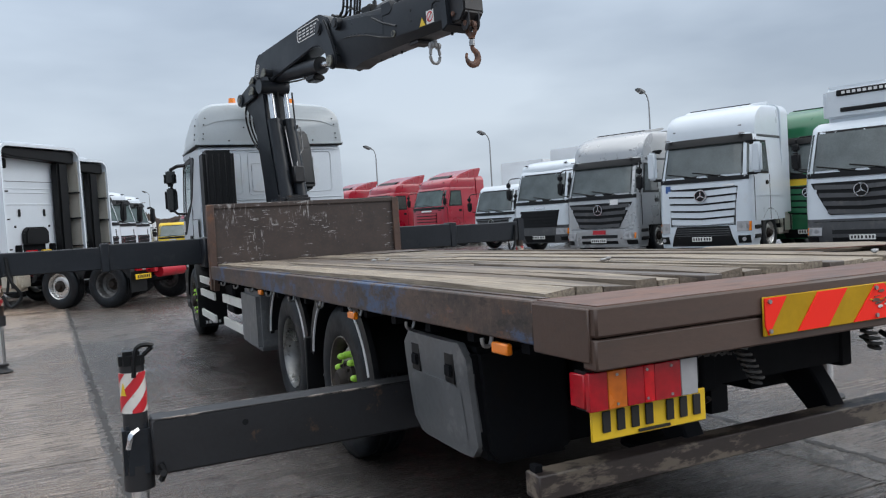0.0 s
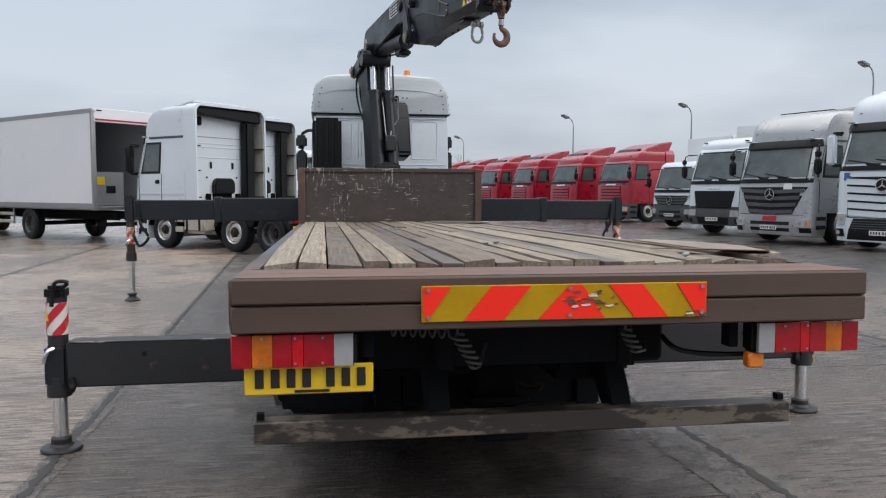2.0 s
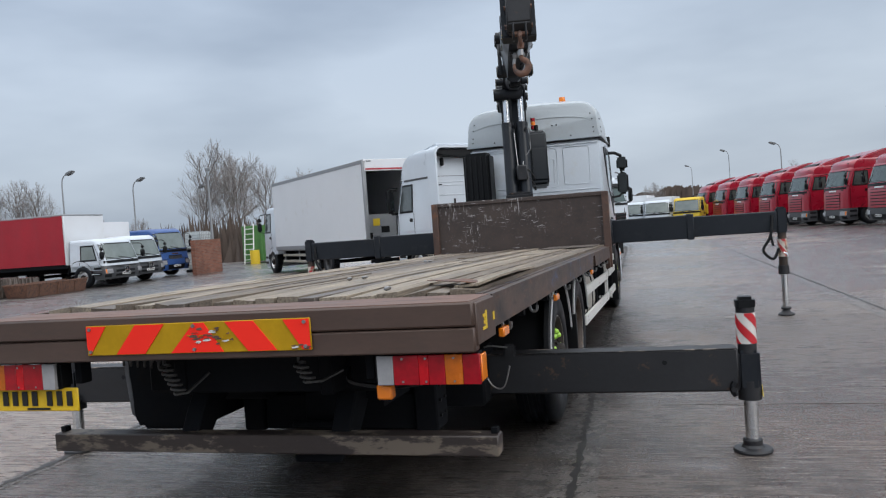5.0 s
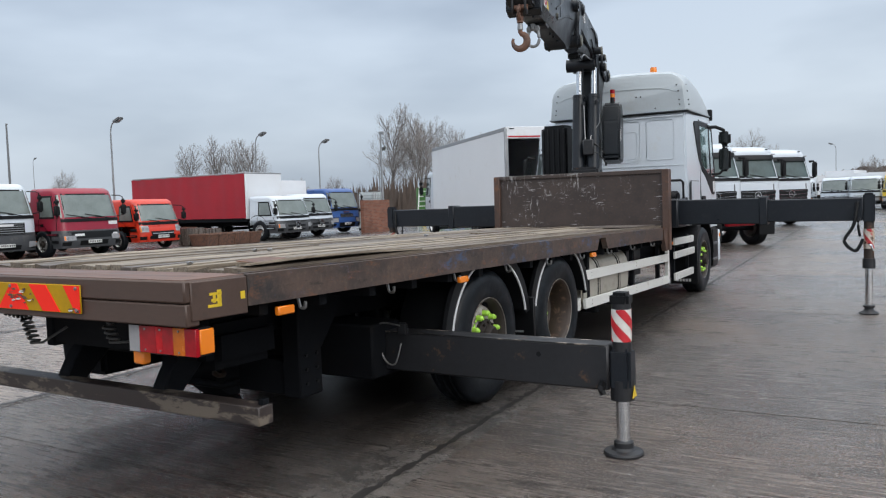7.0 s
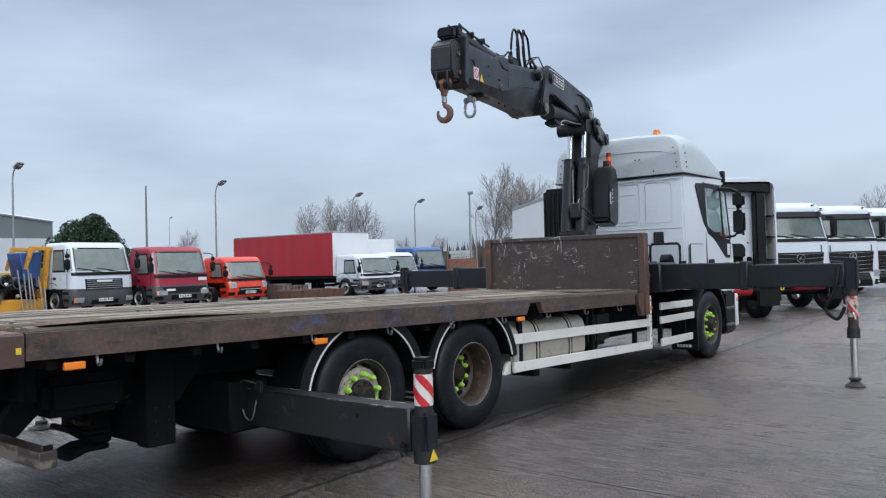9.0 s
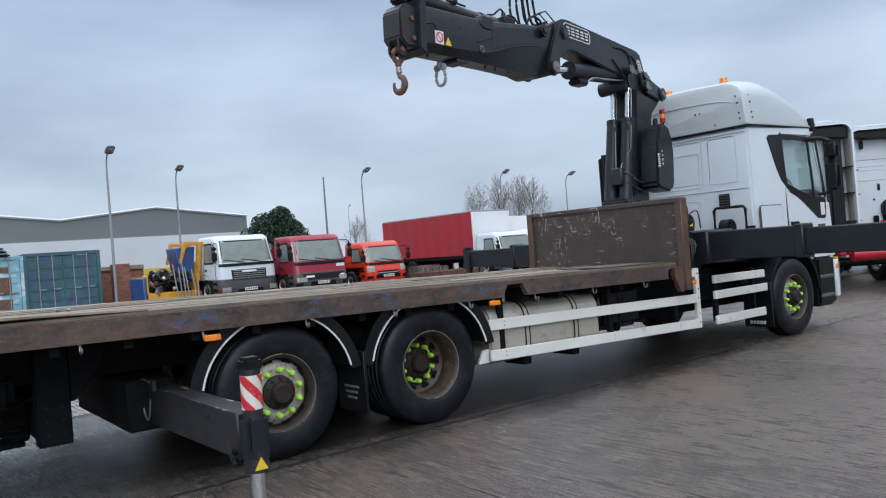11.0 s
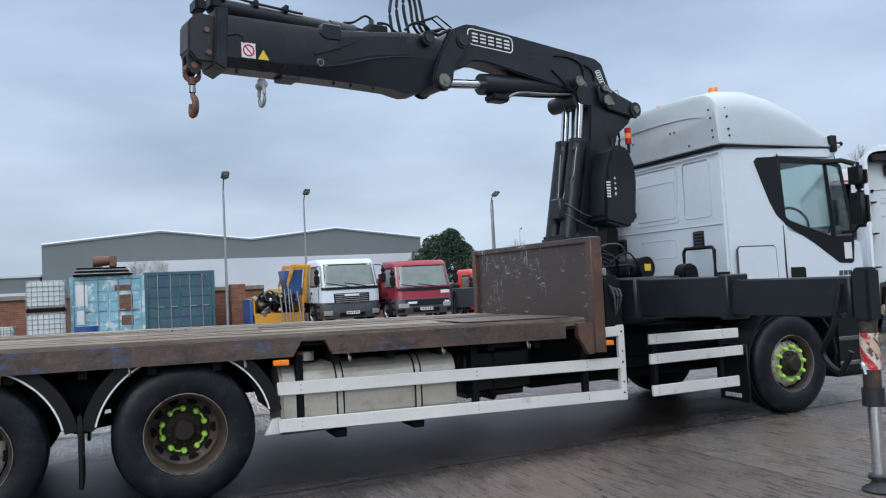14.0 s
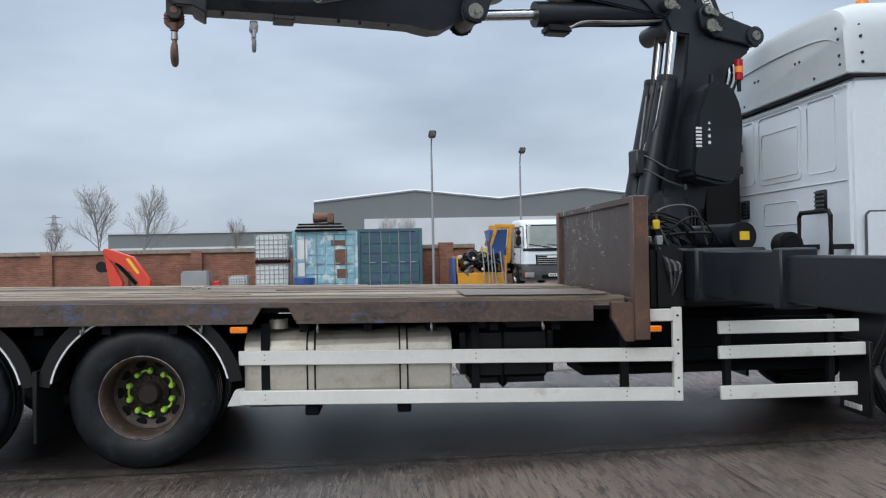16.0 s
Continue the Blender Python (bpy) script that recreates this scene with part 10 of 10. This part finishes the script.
# scrub and far woods along the horizon
sc_ = bm_new()
rr = random.Random(9)
for k in range(11000):
    t = rr.random()
    x, y = -120 + 240 * t, 120 + 25 * math.sin(3 * t) + rr.uniform(-6, 6)
    h = (3.7 + 2.2 * noise.noise(Vector((x * 0.06, 0, 0))) + 1.1 * noise.noise(Vector((x * 0.3, 4, 0)))) * rr.uniform(0.55, 1.0) ** 0.5 + (0.9 if x > -20 else 0.0)
    w = rr.uniform(0.10, 0.30)
    sc_.faces.new([sc_.verts.new((x - w, y, 0)), sc_.verts.new((x + w, y + rr.uniform(-0.5, 0.5), 0)), sc_.verts.new((x + rr.uniform(-0.1, 0.5), y, h)), sc_.verts.new((x - rr.uniform(0.1, 0.5), y, h * rr.uniform(0.85, 1)))])
for k in range(1200):
    t = rr.random()
    x, y = -62 + 40 * t + rr.uniform(-2, 2), 62 + 8 * math.sin(5 * t) + rr.uniform(-3, 3)
    h = 2.2 + 0.9 * math.sin(t * 17) + rr.uniform(-0.6, 0.9)
    w = rr.uniform(0.12, 0.4)
    sc_.faces.new([sc_.verts.new((x - w, y, 0)), sc_.verts.new((x + w, y + rr.uniform(-0.4, 0.4), 0)), sc_.verts.new((x + rr.uniform(-0.7, 0.7), y, h))])
solo("scrub", sc_, HEDGE, "brown leafless scrub and hedges along the yard's edge", "scrub", kind="stuff")

# far small white trucks beyond the yard gate
for fx, fy, fl in ((2.7, 66.5, 1.9), (4.8, 63.5, 1.6), (-0.4, 73.0, 1.7), (-1.9, 78.0, 1.9)):
    rigid("small white truck far across the yard", WHITE, pose(fx, fy, 0.02, 0, 0, 262 + 90), "box", zs=1.3, load_h=fl, length=5.0, w=2.1, wr=0.42)
rigid("yellow and white small truck far across the yard", YELLOW, pose(6.9, 60, 0.02, 0, 0, 255 + 90), "open", zs=1.3, load_h=0.7, load_m=YELLOW, length=5.0, w=2.1, wr=0.42, badge=False)

# ---- joint fillers, trowelled edges, concrete bays ----


def joint_x(x0, y):
    """The long joints run a little askew to the truck."""
    return x0 - 0.024 * (y - 6)


def strip(x0, y0, y1, wl, wr, z, step, rj, skip=0.0):
    """A narrow ragged band along a joint; wl, wr: its reach to each side, least and most."""
    jb, prev, y = bm_new(), None, y0
    while y <= y1:
        xa, xb = joint_x(x0, y) - rj.uniform(*wl), joint_x(x0, y) + rj.uniform(*wr)
        cur = (jb.verts.new((xa, y, ground_height(xa, y) + z)), jb.verts.new((xb, y, ground_height(xb, y) + z)))
        if prev and math.sin(y * 2.1 + x0) + rj.uniform(-1, 1) > skip * 4 - 2:
            jb.faces.new((prev[0], prev[1], cur[1], cur[0]))
        prev = cur
        y += step
    return jb


LINES = [-11.3, -7.5, -3.65, 0.20, 4.03, 7.63, 11.4]
for xj in LINES[1:-1]:
    rj = random.Random(int(xj * 100))
    tr = strip(xj, -8, 36, {4.03: (0.30, 0.34), 7.63: (0.22, 0.25)}.get(xj, (0.055, 0.085)), {4.03: (0.13, 0.15), 7.63: (0.10, 0.13)}.get(xj, (0.055, 0.085)), 0.0035, 0.16, rj)
    new("trowelled_edge", finish("trowelled_edge", tr, TROWEL)).parent = ground
    wide = {0.20: 0.06, 4.03: 0.055, 7.63: 0.045}.get(xj, 0.022)
    jf = strip(xj, -8, 36, (0.006, wide * 0.8), (0.006, wide * 0.6), 0.0065, 0.05, rj, 0.04)
    new("joint_filler", finish("joint_filler", jf, JOINT)).parent = ground

rng = random.Random(21)
# where a cross joint is known, the bays are set out from it
KNOWN = {-3.65: 5.93, 4.03: 10.2, 0.20: 7.6}
for xa, xb in zip(LINES, LINES[1:]):
    y = -10 + rng.uniform(0, 3)
    ln = 4.9
    if xa in KNOWN:
        y = KNOWN[xa] - 4 * ln
    while y < 40:
        sl = bm_new()
        n, g = 6, 0.007
        rows_ = []
        for yy in (y + g, y + ln - g):
            a_, b_ = joint_x(xa, yy) + g, joint_x(xb, yy) - g
            rows_.append([sl.verts.new((a_ + (b_ - a_) * i / n, yy, ground_height(a_ + (b_ - a_) * i / n, yy))) for i in range(n + 1)])
        for i in range(n):
            sl.faces.new((rows_[0][i], rows_[0][i + 1], rows_[1][i + 1], rows_[1][i]))
        ext_ = bmesh.ops.extrude_face_region(sl, geom=list(sl.faces))
        for v in ext_["geom"]:
            if isinstance(v, bmesh.types.BMVert):
                v.co.z -= 0.04
        bmesh.ops.recalc_face_normals(sl, faces=sl.faces)
        new("concrete_bay", finish("concrete_bay", sl, SLABS_DRY if xa < 0 else SLABS_GREY if xa > 7 or (xa > 4 and (y > 10 or y < -1)) else SLABS_OILY if xa < 4 and y + ln > 3.5 else SLABS)).parent = ground
        # the cross joint at the bay's far end
        cj, prev = bm_new(), None
        for i in range(26):
            xx = joint_x(xa, y + ln) + 0.12 + (joint_x(xb, y + ln) - joint_x(xa, y + ln) - 0.24) * i / 25
            z_ = ground_height(xx, y) + 0.004
            cur = (cj.verts.new((xx, y + ln - rng.uniform(0.003, 0.010), z_)), cj.verts.new((xx, y + ln + rng.uniform(0.003, 0.008), z_)))
            if prev:
                cj.faces.new((prev[0], cur[0], cur[1], prev[1]))
            prev = cur
        new("cross_joint", finish("cross_joint", cj, PALE_JOINT)).parent = ground
        y += ln

# oily patch under the truck, where lorries stand, with shade painted into its colour
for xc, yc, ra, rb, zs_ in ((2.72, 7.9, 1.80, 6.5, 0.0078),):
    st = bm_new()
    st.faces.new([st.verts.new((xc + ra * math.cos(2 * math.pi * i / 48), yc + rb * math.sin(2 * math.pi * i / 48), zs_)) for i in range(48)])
    new("oily_shade", finish("oily_shade", st, OIL_SHADE)).parent = ground
